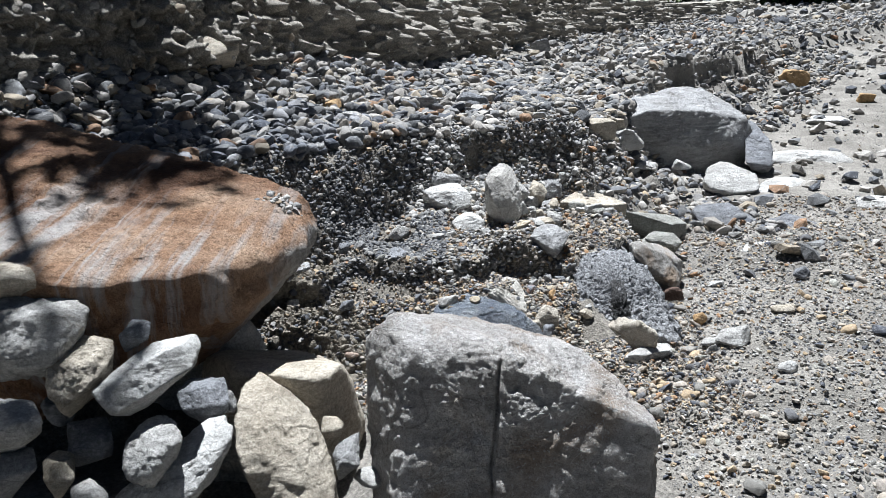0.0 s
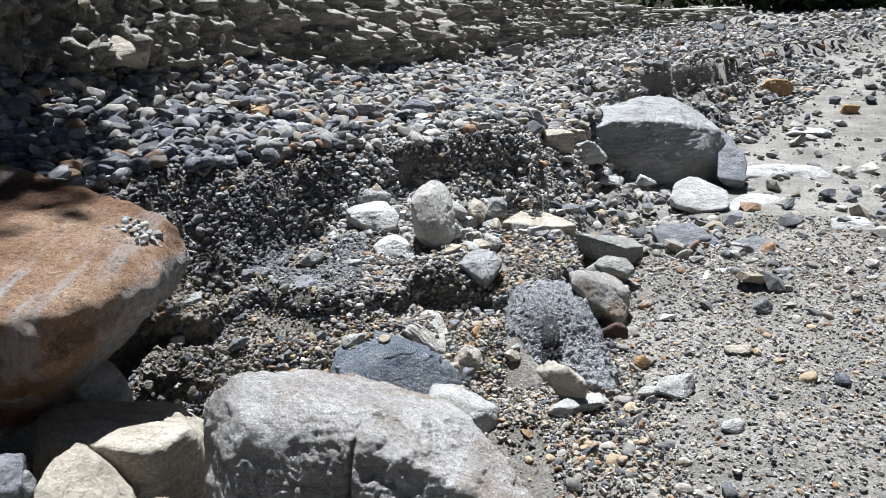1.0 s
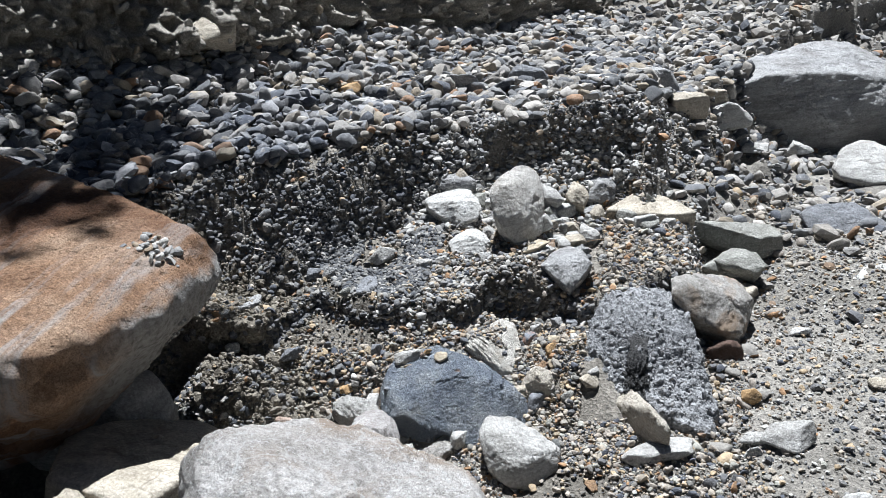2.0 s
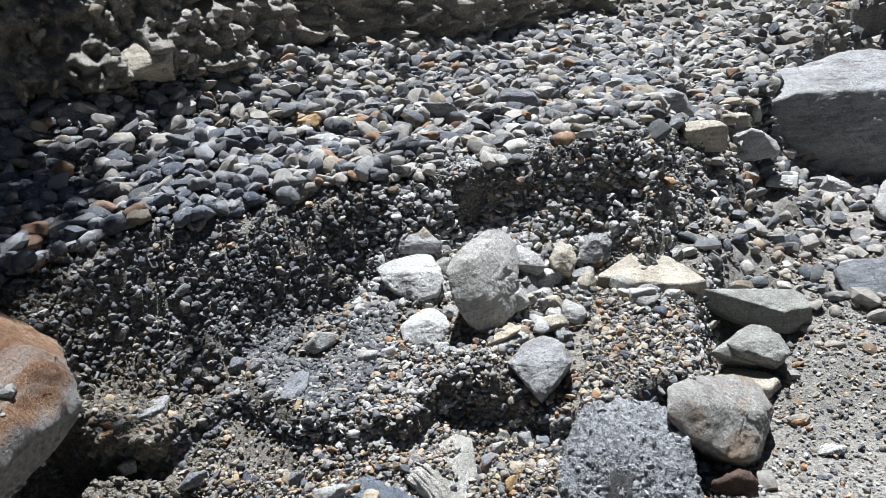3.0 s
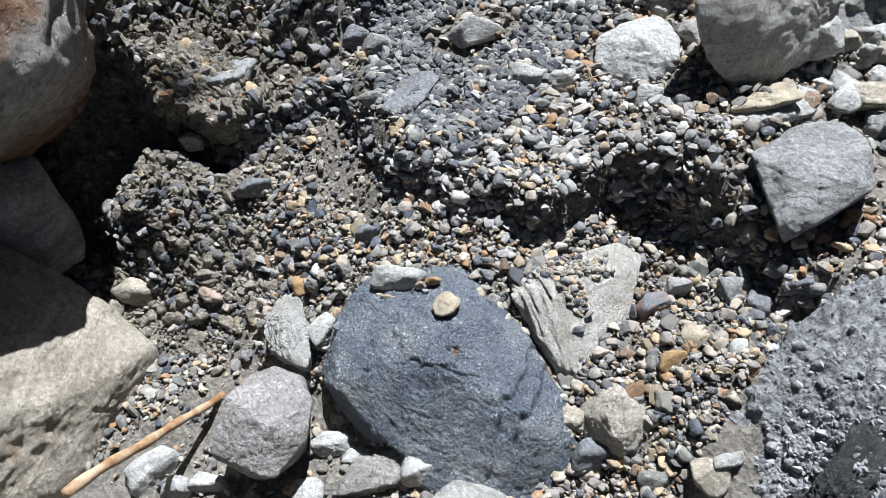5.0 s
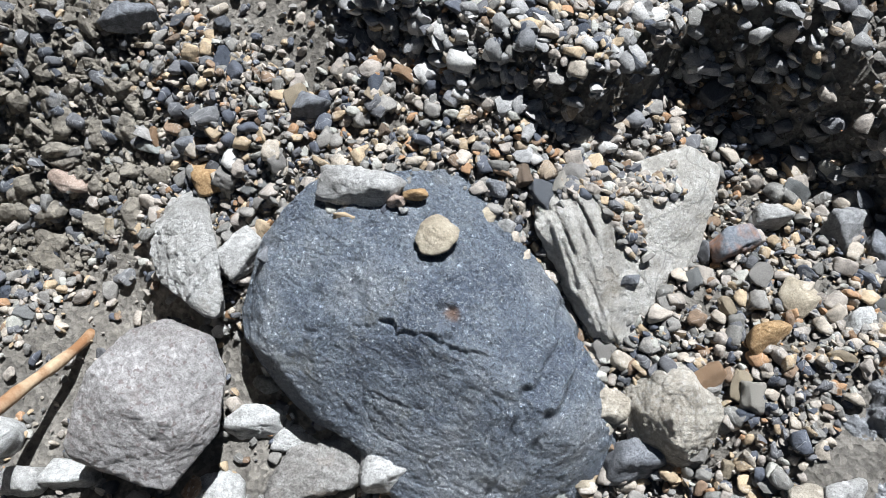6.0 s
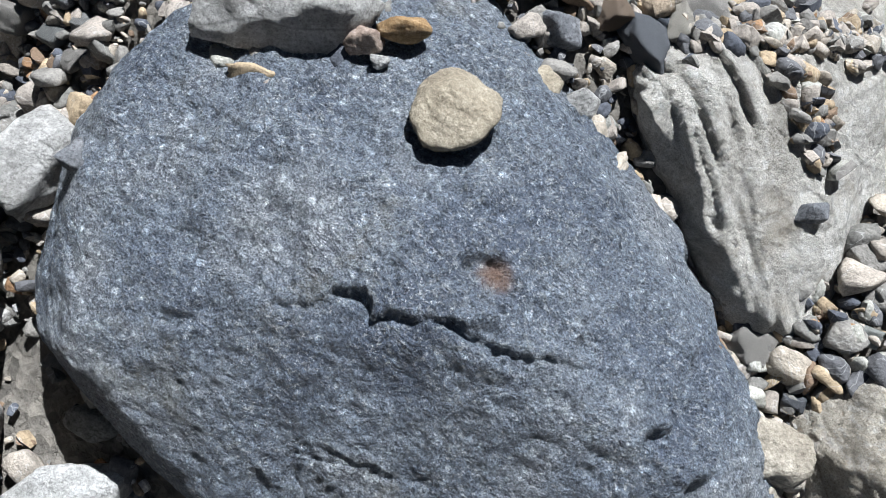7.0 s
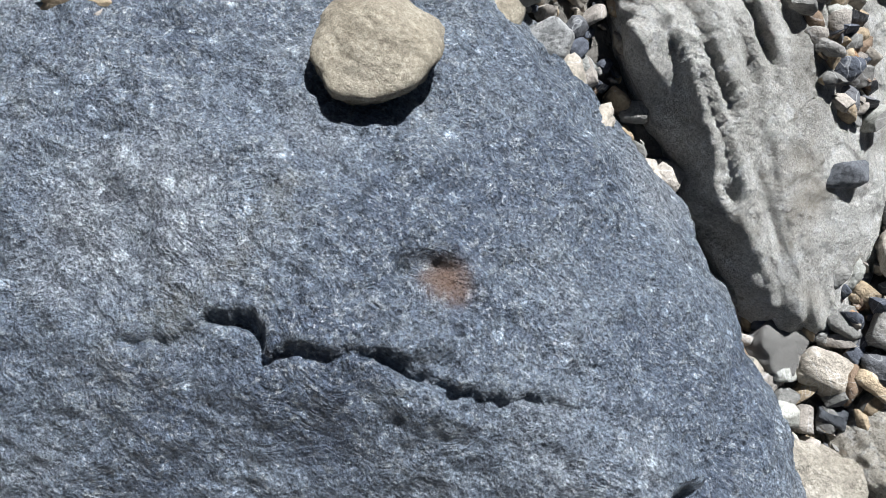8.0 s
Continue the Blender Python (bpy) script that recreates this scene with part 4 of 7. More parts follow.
boulder("rock", [(0.775, 3.03, 0.2), (0.835, 3.01, 0.19), (0.8, 3.27, 0.335), (0.84, 3.25, 0.33), (0.785, 3.15, 0.278), (0.845, 3.14, 0.272), (0.77, 3.05, 0.1), (0.85, 3.03, 0.1), (0.79, 3.29, 0.2), (0.86, 3.26, 0.2)], M_shale, "splintery black shale streak in rotten rock", 7, 40, 0.09, 6, 6, 34, ((0.93, -0.36, 0.1), 11, 0.05))

shelf_ob = boulder("mud_shelf", [(-0.85, 2.99, 0.47), (-0.65, 2.96, 0.43), (-0.5, 3.0, 0.40), (-0.46, 3.1, 0.41), (-0.85, 3.15, 0.5), (-0.85, 2.99, 0.36), (-0.65, 2.97, 0.34), (-0.5, 3.02, 0.33), (-0.5, 3.15, 0.33), (-0.85, 3.2, 0.36)], M_mud, "overhanging shelf of crumbling mud over a dark hollow", 6, 20, 0.05, 4, 7, 35, category="mud", clods=0.035, move=(0, 0.085, 0.02))

boulder("rock", [(-1.211, 1.874, 0.823), (-1.203, 1.961, 0.849), (-1.079, 1.983, 0.849), (-0.939, 2.007, 0.848), (-0.807, 1.928, 0.815), (-0.781, 1.854, 0.785), (-0.833, 1.783, 0.737), (-0.963, 1.758, 0.729), (-1.123, 1.766, 0.747), (-0.902, 1.84, 0.83), (-0.827, 1.863, 0.825), (-1.034, 1.808, 0.816), (-1.249, 1.961, 0.705), (-1.133, 2.057, 0.728), (-0.893, 2.008, 0.698), (-0.916, 1.881, 0.629), (-1.171, 1.866, 0.638)], M_white2, "big pale angular rock on top of the pile", 6, 34, 0.03, 2.5, 6, 71)
boulder("rock", [(-0.884, 1.807, 0.712), (-0.873, 1.884, 0.744), (-0.813, 1.917, 0.755), (-0.739, 1.889, 0.738), (-0.713, 1.822, 0.707), (-0.751, 1.766, 0.672), (-0.804, 1.72, 0.642), (-0.854, 1.738, 0.659), (-0.784, 1.783, 0.729), (-0.752, 1.824, 0.739), (-0.917, 1.873, 0.621), (-0.855, 1.971, 0.659), (-0.766, 1.887, 0.617), (-0.846, 1.797, 0.56)], M_tan, "brown-stained angular rock in the pile", 6, 34, 0.03, 2.5, 6, 73)
boulder("rock", [(-0.755, 1.763, 0.658), (-0.727, 1.793, 0.679), (-0.647, 1.908, 0.719), (-0.544, 1.952, 0.73), (-0.514, 1.901, 0.709), (-0.516, 1.826, 0.681), (-0.645, 1.738, 0.632), (-0.673, 1.716, 0.618), (-0.721, 1.736, 0.636), (-0.619, 1.808, 0.713), (-0.545, 1.853, 0.736), (-0.686, 1.747, 0.668), (-0.771, 1.824, 0.584), (-0.676, 1.952, 0.638), (-0.559, 1.946, 0.629), (-0.674, 1.802, 0.561), (-0.741, 1.8, 0.564)], M_white, "long white slab of rock lying on the pile", 6, 40, 0.02, 2.5, 6, 74)
boulder("rock", [(-0.664, 1.681, 0.533), (-0.658, 1.756, 0.567), (-0.622, 1.794, 0.581), (-0.536, 1.77, 0.565), (-0.515, 1.725, 0.544), (-0.553, 1.675, 0.52), (-0.567, 1.631, 0.488), (-0.612, 1.622, 0.486), (-0.649, 1.644, 0.505), (-0.619, 1.669, 0.547), (-0.598, 1.726, 0.57), (-0.544, 1.691, 0.552), (-0.57, 1.644, 0.524), (-0.611, 1.651, 0.533), (-0.679, 1.724, 0.469), (-0.642, 1.824, 0.511), (-0.548, 1.763, 0.479), (-0.594, 1.68, 0.43), (-0.666, 1.692, 0.444)], M_white2, "smooth peanut-shaped pale stone", 6, 10, 0.03, 2, 5, 76)
boulder("rock", [(-0.709, 1.651, 0.414), (-0.581, 1.712, 0.448), (-0.546, 1.823, 0.487), (-0.521, 1.883, 0.507), (-0.465, 1.895, 0.508), (-0.429, 1.828, 0.482), (-0.457, 1.727, 0.449), (-0.511, 1.66, 0.404), (-0.618, 1.602, 0.37), (-0.688, 1.61, 0.381), (-0.62, 1.673, 0.445), (-0.538, 1.759, 0.482), (-0.497, 1.795, 0.492), (-0.494, 1.711, 0.462), (-0.574, 1.649, 0.423), (-0.716, 1.712, 0.337), (-0.573, 1.863, 0.402), (-0.501, 1.926, 0.42), (-0.495, 1.778, 0.368), (-0.635, 1.669, 0.299)], M_white, "long pale rock in the pile", 6, 30, 0.03, 2.5, 6, 77)


SHAPE_CORNERS = {
    "block": [(-0.9, -0.7, -0.8), (0.8, -0.9, -0.8), (0.95, 0.7, -0.8), (-0.7, 0.9, -0.8), (-0.85, -0.55, 0.7), (0.75, -0.7, 0.95), (0.85, 0.6, 0.7), (-0.6, 0.75, 0.9), (1, 0, 0), (-1, 0.1, 0)],
    "slab": [(-1, -0.5, -0.7), (0.8, -0.9, -0.8), (1, 0.4, -0.7), (-0.6, 0.95, -0.8), (-0.9, -0.4, 0.6), (0.7, -0.75, 0.8), (0.9, 0.35, 1), (-0.5, 0.8, 0.8), (0.2, 1, 0)],
    "flat": [(-1, -0.5, -0.9), (0.8, -0.9, -0.9), (1, 0.4, -0.9), (-0.6, 0.95, -0.9), (-0.8, -0.3, 0.7), (0.6, -0.65, 0.9), (0.8, 0.3, 1), (-0.4, 0.7, 0.8)],
    "egg": [(-1, 0, 0), (1, 0.05, -0.1), (0, -1, -0.05), (0.05, 1, 0), (0, 0, 1), (0, 0, -1), (0.7, 0.55, 0.45), (-0.65, 0.6, 0.5), (0.6, -0.6, 0.5), (-0.7, -0.55, 0.4), (0.65, 0.6, -0.5), (-0.6, -0.6, -0.5), (0.6, -0.65, -0.5), (-0.65, 0.6, -0.5)],
    "tall": [(-0.8, -0.7, -1), (0.8, -0.8, -1), (0.9, 0.7, -1), (-0.7, 0.9, -1), (-0.6, -0.4, 0.8), (0.5, -0.5, 1), (0.6, 0.4, 0.85), (-0.4, 0.6, 0.9)],
    "pyramid": [(-1, -0.6, -0.9), (0.8, -0.9, -0.9), (1, 0.6, -0.9), (-0.6, 0.95, -0.9), (-0.25, 0.1, 1), (0.15, 0.0, 0.85), (0.6, -0.3, 0.1)],
    "wedge": [(-1, -0.6, -0.9), (0.9, -0.8, -0.9), (1, 0.6, -0.9), (-0.8, 0.9, -0.9), (-0.7, 0.0, 1), (-0.3, 0.6, 0.9), (0.6, -0.5, -0.1), (0.9, 0.4, 0.0)],
}
CRISP = {"egg": 9, "block": 17, "slab": 18, "flat": 16, "tall": 20, "pyramid": 30, "wedge": 26}


def top_of(ob, x, y):
    """Height of a rock's upper side."""
    v = np.array([q.co[:] for q in ob.data.vertices]) + np.array(ob.location)
    d = np.hypot(v[:, 0] - x, v[:, 1] - y)
    return float(v[d < max(0.006, d.min() * 1.2), 2].max())


def stone(name, label, mat, shape, place, size, heading, seed, rests=False):
    """One stone of a kind of shape, size in metres; unless it rests on others it is bedded in the ground."""
    r = np.random.default_rng(seed)
    c = np.array(SHAPE_CORNERS[shape]) + r.normal(0, 0.22, (len(SHAPE_CORNERS[shape]), 3))
    c = c * np.array(size) / 2 * 1.1
    v, f = hull_rock([Vector(k) for k in c], 5 if max(size) > 0.11 else 4, CRISP[shape] * r.uniform(1.0, 2.0), 0.018 if shape == "egg" else 0.04, 2.2, 6, seed, chips=4 if shape == "egg" else 13, bite=0.9 if shape == "egg" else 0.8)
    ob = mesh_object(name, v.tolist(), f, mat)
    x, y, z = place
    if not rests:
        g = float(land(np.array([x]), np.array([y]))[0])
        z = min(max(z, g + 0.2 * size[2]), g + (0.3 if shape == "flat" else 0.46) * size[2])
    ob.matrix_world = pose(x, y, z, r.normal(0, 5), r.normal(0, 5), heading)
    return tagged(ob, label, "pebble" if name == "pebble" else "stone" if name == "stone" else "rock")


boulder("rock", [(-0.079, 3.883, 0.62), (-0.038, 3.924, 0.63), (0.047, 3.976, 0.639), (0.117, 3.975, 0.632), (0.149, 3.931, 0.615), (0.184, 3.868, 0.587), (0.169, 3.816, 0.551), (0.102, 3.785, 0.538), (0.013, 3.805, 0.565), (-0.036, 3.832, 0.591), (0.076, 3.836, 0.624), (0.143, 3.86, 0.613), (0.018, 3.845, 0.619), (-0.088, 3.955, 0.527), (0.023, 4.037, 0.543), (0.113, 3.997, 0.523), (0.13, 3.896, 0.467), (-0.007, 3.887, 0.479)], M_white, "white blocky rock beside a tall grey rock", 6, 34, 0.02, 2.6, 6, 21)
boulder("rock", [(-0.128, 4.043, 0.663), (-0.115, 4.105, 0.678), (-0.055, 4.142, 0.685), (0.028, 4.136, 0.678), (0.131, 4.05, 0.646), (0.127, 4.021, 0.625), (-0.009, 4.008, 0.627), (-0.089, 4.007, 0.632), (-0.059, 4.021, 0.671), (-0.023, 4.07, 0.682), (0.07, 4.025, 0.663), (0, 4.004, 0.653), (-0.137, 4.108, 0.589), (-0.073, 4.194, 0.608), (0.091, 4.114, 0.574), (-0.033, 4.077, 0.557)], M_grey, "grey rock against the gravel slope", 6, 34, 0.02, 2.6, 6, 22)
boulder("rock", [(0.074, 3.662, 0.516), (0.109, 3.723, 0.533), (0.162, 3.757, 0.537), (0.217, 3.733, 0.519), (0.249, 3.684, 0.496), (0.237, 3.631, 0.462), (0.158, 3.589, 0.45), (0.104, 3.612, 0.479), (0.178, 3.66, 0.536), (0.158, 3.608, 0.497), (0.065, 3.721, 0.436), (0.142, 3.804, 0.454), (0.219, 3.74, 0.418), (0.138, 3.657, 0.378)], M_white, "white rock on gravel", 6, 34, 0.02, 2.6, 6, 23)
boulder("rock", [(0.367, 4.103, 0.595), (0.395, 4.15, 0.601), (0.467, 4.133, 0.567), (0.503, 4.1, 0.531), (0.477, 4.065, 0.523), (0.389, 4.044, 0.56), (0.407, 4.077, 0.591), (0.457, 4.092, 0.577), (0.462, 4.058, 0.555), (0.361, 4.151, 0.53), (0.449, 4.177, 0.505), (0.458, 4.117, 0.466)], M_white2, "small grey rock in a cluster", 6, 34, 0.02, 2.6, 6, 25)
boulder("rock", [(0.499, 4.157, 0.546), (0.527, 4.258, 0.573), (0.577, 4.253, 0.55), (0.604, 4.196, 0.514), (0.579, 4.141, 0.492), (0.528, 4.121, 0.508), (0.551, 4.166, 0.56), (0.494, 4.215, 0.475), (0.563, 4.3, 0.479), (0.565, 4.202, 0.427)], M_tan, "brown rock in a cluster", 6, 34, 0.02, 2.6, 6, 26)
boulder("rock", [(0.58, 4.31, 0.457), (0.591, 4.403, 0.524), (0.604, 4.459, 0.543), (0.704, 4.486, 0.515), (0.711, 4.433, 0.489), (0.702, 4.368, 0.429), (0.629, 4.375, 0.519), (0.682, 4.404, 0.511), (0.579, 4.384, 0.386), (0.601, 4.515, 0.461), (0.694, 4.492, 0.414)], M_grey, "grey block in a cluster", 6, 34, 0.02, 2.6, 6, 27)
boulder("rock", [(0.613, 4.58, 0.546), (0.622, 4.648, 0.564), (0.699, 4.712, 0.555), (0.77, 4.68, 0.52), (0.762, 4.613, 0.486), (0.7, 4.563, 0.489), (0.629, 4.546, 0.519), (0.653, 4.571, 0.548), (0.696, 4.637, 0.552), (0.727, 4.588, 0.518), (0.661, 4.554, 0.534), (0.615, 4.644, 0.477), (0.691, 4.759, 0.485), (0.746, 4.673, 0.424), (0.629, 4.614, 0.453)], M_white, "pale slab leaning on the ledge", 6, 34, 0.02, 2.6, 6, 28)
boulder("rock", [(0.702, 4.775, 0.54), (0.8, 4.894, 0.545), (0.83, 4.839, 0.512), (0.843, 4.729, 0.454), (0.807, 4.632, 0.411), (0.754, 4.629, 0.439), (0.754, 4.727, 0.5), (0.744, 4.745, 0.519), (0.808, 4.777, 0.505), (0.797, 4.674, 0.454), (0.77, 4.721, 0.499), (0.707, 4.837, 0.459), (0.82, 4.893, 0.434), (0.799, 4.711, 0.346), (0.753, 4.794, 0.425)], M_tan, "tan slab leaning under the ledge", 6, 34, 0.02, 2.6, 6, 29)
boulder("rock", [(0.388, 4.042, 0.518), (0.401, 4.07, 0.521), (0.463, 4.092, 0.506), (0.483, 3.994, 0.45), (0.418, 3.954, 0.461), (0.413, 4.023, 0.512), (0.451, 4.048, 0.506), (0.428, 3.978, 0.484), (0.381, 4.081, 0.46), (0.447, 4.125, 0.449), (0.408, 4.003, 0.41)], M_grey, "small grey block in a cluster", 6, 34, 0.02, 2.6, 6, 30)
stone("stone", "small pale rock in a cluster", M_white2, "block", (0.492, 4.024, 0.421), (0.078, 0.083, 0.062), 15, 31)
boulder("rock", [(0.365, 3.588, 0.453), (0.369, 3.648, 0.471), (0.405, 3.766, 0.467), (0.48, 3.8, 0.453), (0.506, 3.744, 0.447), (0.465, 3.674, 0.444), (0.41, 3.615, 0.444), (0.403, 3.621, 0.466), (0.424, 3.71, 0.473), (0.474, 3.699, 0.463), (0.426, 3.635, 0.462), (0.361, 3.631, 0.404), (0.397, 3.788, 0.417), (0.486, 3.769, 0.399), (0.402, 3.655, 0.397)], M_white2, "flat pale rock at the foot of a larger one", 6, 34, 0.02, 2.6, 6, 32)
stone("rock", "grey flat rock on sand", M_grey, "slab", (0.591, 4.292, 0.387), (0.112, 0.071, 0.046), 23, 33)
stone("stone", "small white rounded rock", M_white, "egg", (0.187, 3.871, 0.447), (0.077, 0.050, 0.055), 15, 34)
stone("stone", "small white rounded rock", M_white, "egg", (0.144, 3.935, 0.474), (0.053, 0.042, 0.038), 15, 35)
boulder("rock", [(0.576, 3.91, 0.45), (0.58, 3.971, 0.47), (0.643, 3.97, 0.444), (0.664, 3.946, 0.425), (0.642, 3.901, 0.408), (0.6, 3.89, 0.425), (0.6, 3.903, 0.454), (0.634, 3.933, 0.451), (0.633, 3.899, 0.433), (0.574, 3.946, 0.4), (0.633, 3.999, 0.395), (0.632, 3.938, 0.363)], M_white2, "pale rock at the edge of sand", 6, 34, 0.02, 2.6, 6, 36)
boulder("rock", [(1.072, 4.026, 0.246), (1.156, 4.131, 0.254), (1.212, 4.218, 0.257), (1.281, 4.23, 0.239), (1.334, 4.161, 0.208), (1.327, 4.116, 0.182), (1.226, 4.051, 0.187), (1.13, 4.028, 0.219), (1.189, 4.088, 0.267), (1.268, 4.107, 0.236), (1.099, 4.108, 0.149), (1.222, 4.277, 0.158), (1.329, 4.227, 0.115), (1.235, 4.129, 0.097)], M_greenish, "angular greenish grey rock", 6, 34, 0.02, 2.6, 6, 39)
boulder("rock", [(-0.185, 3.287, 0.46), (-0.217, 3.37, 0.456), (-0.217, 3.51, 0.443), (-0.172, 3.462, 0.453), (-0.118, 3.343, 0.468), (-0.129, 3.28, 0.465), (-0.168, 3.28, 0.461), (-0.169, 3.314, 0.468), (-0.185, 3.425, 0.46), (-0.135, 3.342, 0.472), (-0.16, 3.31, 0.469), (-0.198, 3.311, 0.428), (-0.227, 3.508, 0.413), (-0.139, 3.361, 0.435), (-0.183, 3.305, 0.429)], M_slate, "flat slate-blue stone on the ledge", 6, 34, 0.02, 2.6, 6, 41)
stone("rock", "grey rock on the terrace edge", M_grey, "block", (0.903, 5.554, 0.707), (0.226, 0.136, 0.181), 27, 42)
stone("rock", "blue-grey stone lying among gravel", M_slate, "egg", (1.080, 5.638, 0.500), (0.125, 0.075, 0.090), 15, 43)
stone("rock", "tan rock beside the big boulder", M_tan, "block", (1.241, 5.724, 0.547), (0.159, 0.095, 0.127), 15, 44)
stone("rock", "pale rock in front of the big boulder", M_white2, "block", (1.289, 5.678, 0.393), (0.280, 0.168, 0.170), 22, 45)
stone("rock", "tan angular rock on gravel", M_tan, "block", (1.070, 5.314, 0.435), (0.184, 0.110, 0.136), 27, 46)
stone("rock", "flat pale rock by the big boulder", M_white2, "slab", (1.496, 5.645, 0.473), (0.182, 0.109, 0.048), 15, 47)
stone("rock", "white wedge by the big boulder", M_white, "wedge", (1.709, 5.495, 0.356), (0.113, 0.124, 0.068), 47, 48, True)
boulder("rock", [(1.895, 5.632, 0.2), (1.992, 5.824, 0.251), (2.138, 5.939, 0.266), (2.275, 5.939, 0.246), (2.407, 5.786, 0.179), (2.33, 5.61, 0.1), (2.082, 5.533, 0.104), (1.92, 5.552, 0.147), (2.005, 5.652, 0.201), (2.126, 5.805, 0.234), (2.261, 5.729, 0.19), (2.099, 5.602, 0.153), (1.951, 5.745, 0.096), (2.164, 6.015, 0.154), (2.401, 5.88, 0.077), (2.116, 5.658, 0.012)], M_white2, "broad flat pale rock on sand", 6, 34, 0.02, 2.6, 6, 49)
boulder("rock", [(2.257, 5.663, 0.068), (2.39, 5.812, 0.105), (2.573, 5.975, 0.122), (2.784, 6.002, 0.1), (2.831, 5.918, 0.072), (2.761, 5.739, 0.013), (2.512, 5.649, 0.01), (2.304, 5.609, 0.027), (2.394, 5.702, 0.075), (2.552, 5.858, 0.102), (2.681, 5.829, 0.077), (2.522, 5.695, 0.045), (2.327, 5.777, -0.035), (2.605, 6.052, 0.012), (2.832, 6.002, -0.032), (2.552, 5.765, -0.087)], M_white, "broad flat white rock on sand", 6, 34, 0.02, 2.6, 6, 50)
stone("rock", "long flat pale rock on the stream bed", M_white2, "flat", (3.180, 6.821, 0.171), (0.729, 0.440, 0.079), -2, 51)
boulder("rock", [(1.571, 4.804, 0.211), (1.655, 4.87, 0.225), (1.864, 4.923, 0.213), (1.948, 4.856, 0.17), (2.026, 4.76, 0.091), (1.96, 4.706, 0.056), (1.789, 4.68, 0.077), (1.621, 4.682, 0.126), (1.681, 4.768, 0.188), (1.827, 4.828, 0.189), (1.908, 4.746, 0.128), (1.79, 4.706, 0.121), (1.624, 4.9, 0.096), (1.881, 5.004, 0.098), (2.024, 4.861, -0.009), (1.816, 4.79, -0.022)], M_slate, "dark grey rock in the sand", 6, 34, 0.02, 2.6, 6, 52)
boulder("rock", [(1.913, 4.545, 0.095), (2.077, 4.755, 0.138), (2.253, 4.853, 0.137), (2.379, 4.787, 0.106), (2.47, 4.668, 0.057), (2.317, 4.592, 0.043), (2.065, 4.522, 0.052), (2.053, 4.586, 0.101), (2.223, 4.741, 0.122), (2.332, 4.648, 0.082), (2.129, 4.575, 0.079), (1.977, 4.635, 0.009), (2.276, 4.906, 0.045), (2.467, 4.743, -0.025), (2.11, 4.614, -0.03)], M_slate, "bluish grey rock in the sand", 6, 34, 0.02, 2.6, 6, 53)
boulder("rock", [(1.698, 4.152, 0.138), (1.749, 4.258, 0.141), (1.933, 4.359, 0.127), (2.053, 4.356, 0.116), (1.985, 4.207, 0.113), (1.791, 4.095, 0.107), (1.697, 4.095, 0.12), (1.766, 4.169, 0.137), (1.884, 4.273, 0.132), (1.91, 4.197, 0.125), (1.766, 4.141, 0.128), (1.726, 4.195, 0.093), (1.934, 4.378, 0.083), (1.98, 4.244, 0.071), (1.726, 4.146, 0.077)], M_white, "flat white rock in the sand", 6, 34, 0.02, 2.6, 6, 54)
boulder("rock", [(1.122, 4.054, 0.264), (1.192, 4.134, 0.279), (1.303, 4.14, 0.264), (1.335, 4.065, 0.23), (1.288, 4.015, 0.205), (1.156, 4.018, 0.237), (1.173, 4.03, 0.268), (1.263, 4.073, 0.268), (1.256, 4.01, 0.239), (1.144, 4.121, 0.188), (1.303, 4.197, 0.189), (1.29, 4.087, 0.136)], M_greenish, "greenish grey block on gravel", 6, 34, 0.02, 2.6, 6, 55)
boulder("rock", [(2.587, 6.755, 0.481), (2.66, 6.708, 0.444), (2.724, 6.452, 0.305), (2.697, 6.322, 0.225), (2.62, 6.189, 0.147), (2.416, 6.17, 0.18), (2.591, 6.561, 0.396), (2.66, 6.409, 0.308), (2.608, 6.277, 0.229), (2.636, 6.855, 0.327), (2.756, 6.588, 0.173), (2.665, 6.357, 0.033)], M_slate, "dark broken piece at the boulder's side", 6, 34, 0.02, 2.6, 6, 56)
stone("rock", "flat pale rock on the stream bed", M_white2, "flat", (2.928, 5.174, 0.108), (0.277, 0.305, 0.060), 1, 57)
stone("rock", "rusty flat stone lying among gravel", M_tan, "slab", (1.181, 3.982, 0.246), (0.210, 0.126, 0.049), 1, 58)
boulder("rock", [(0.768, 2.8, 0.178), (0.805, 2.84, 0.189), (0.892, 2.904, 0.186), (0.969, 2.919, 0.18), (0.978, 2.86, 0.173), (0.889, 2.818, 0.163), (0.805, 2.79, 0.162), (0.82, 2.805, 0.19), (0.881, 2.856, 0.194), (0.924, 2.835, 0.187), (0.838, 2.8, 0.182), (0.781, 2.838, 0.129), (0.89, 2.93, 0.136), (0.966, 2.891, 0.124), (0.814, 2.83, 0.115)], M_white2, "flat pale slab lying on sand", 6, 34, 0.02, 2.6, 6, 60)
stone("rock", "two-toned pale stone on gravel", M_white2, "egg", (1.243, 2.941, 0.184), (0.144, 0.087, 0.082), 10, 62)
stone("rock", "flat pale stone on gravel", M_white2, "slab", (1.146, 2.948, 0.186), (0.094, 0.057, 0.024), 6, 63)
stone("stone", "small white pointed stone", M_white, "pyramid", (1.139, 2.885, 0.156), (0.057, 0.034, 0.045), 10, 64)
stone("stone", "small white stone on gravel", M_white, "egg", (1.358, 2.691, 0.171), (0.075, 0.045, 0.054), 6, 65)
stone("stone", "rusty stone on sand", M_orangep, "egg", (1.162, 3.143, 0.196), (0.070, 0.042, 0.048), 14, 66)
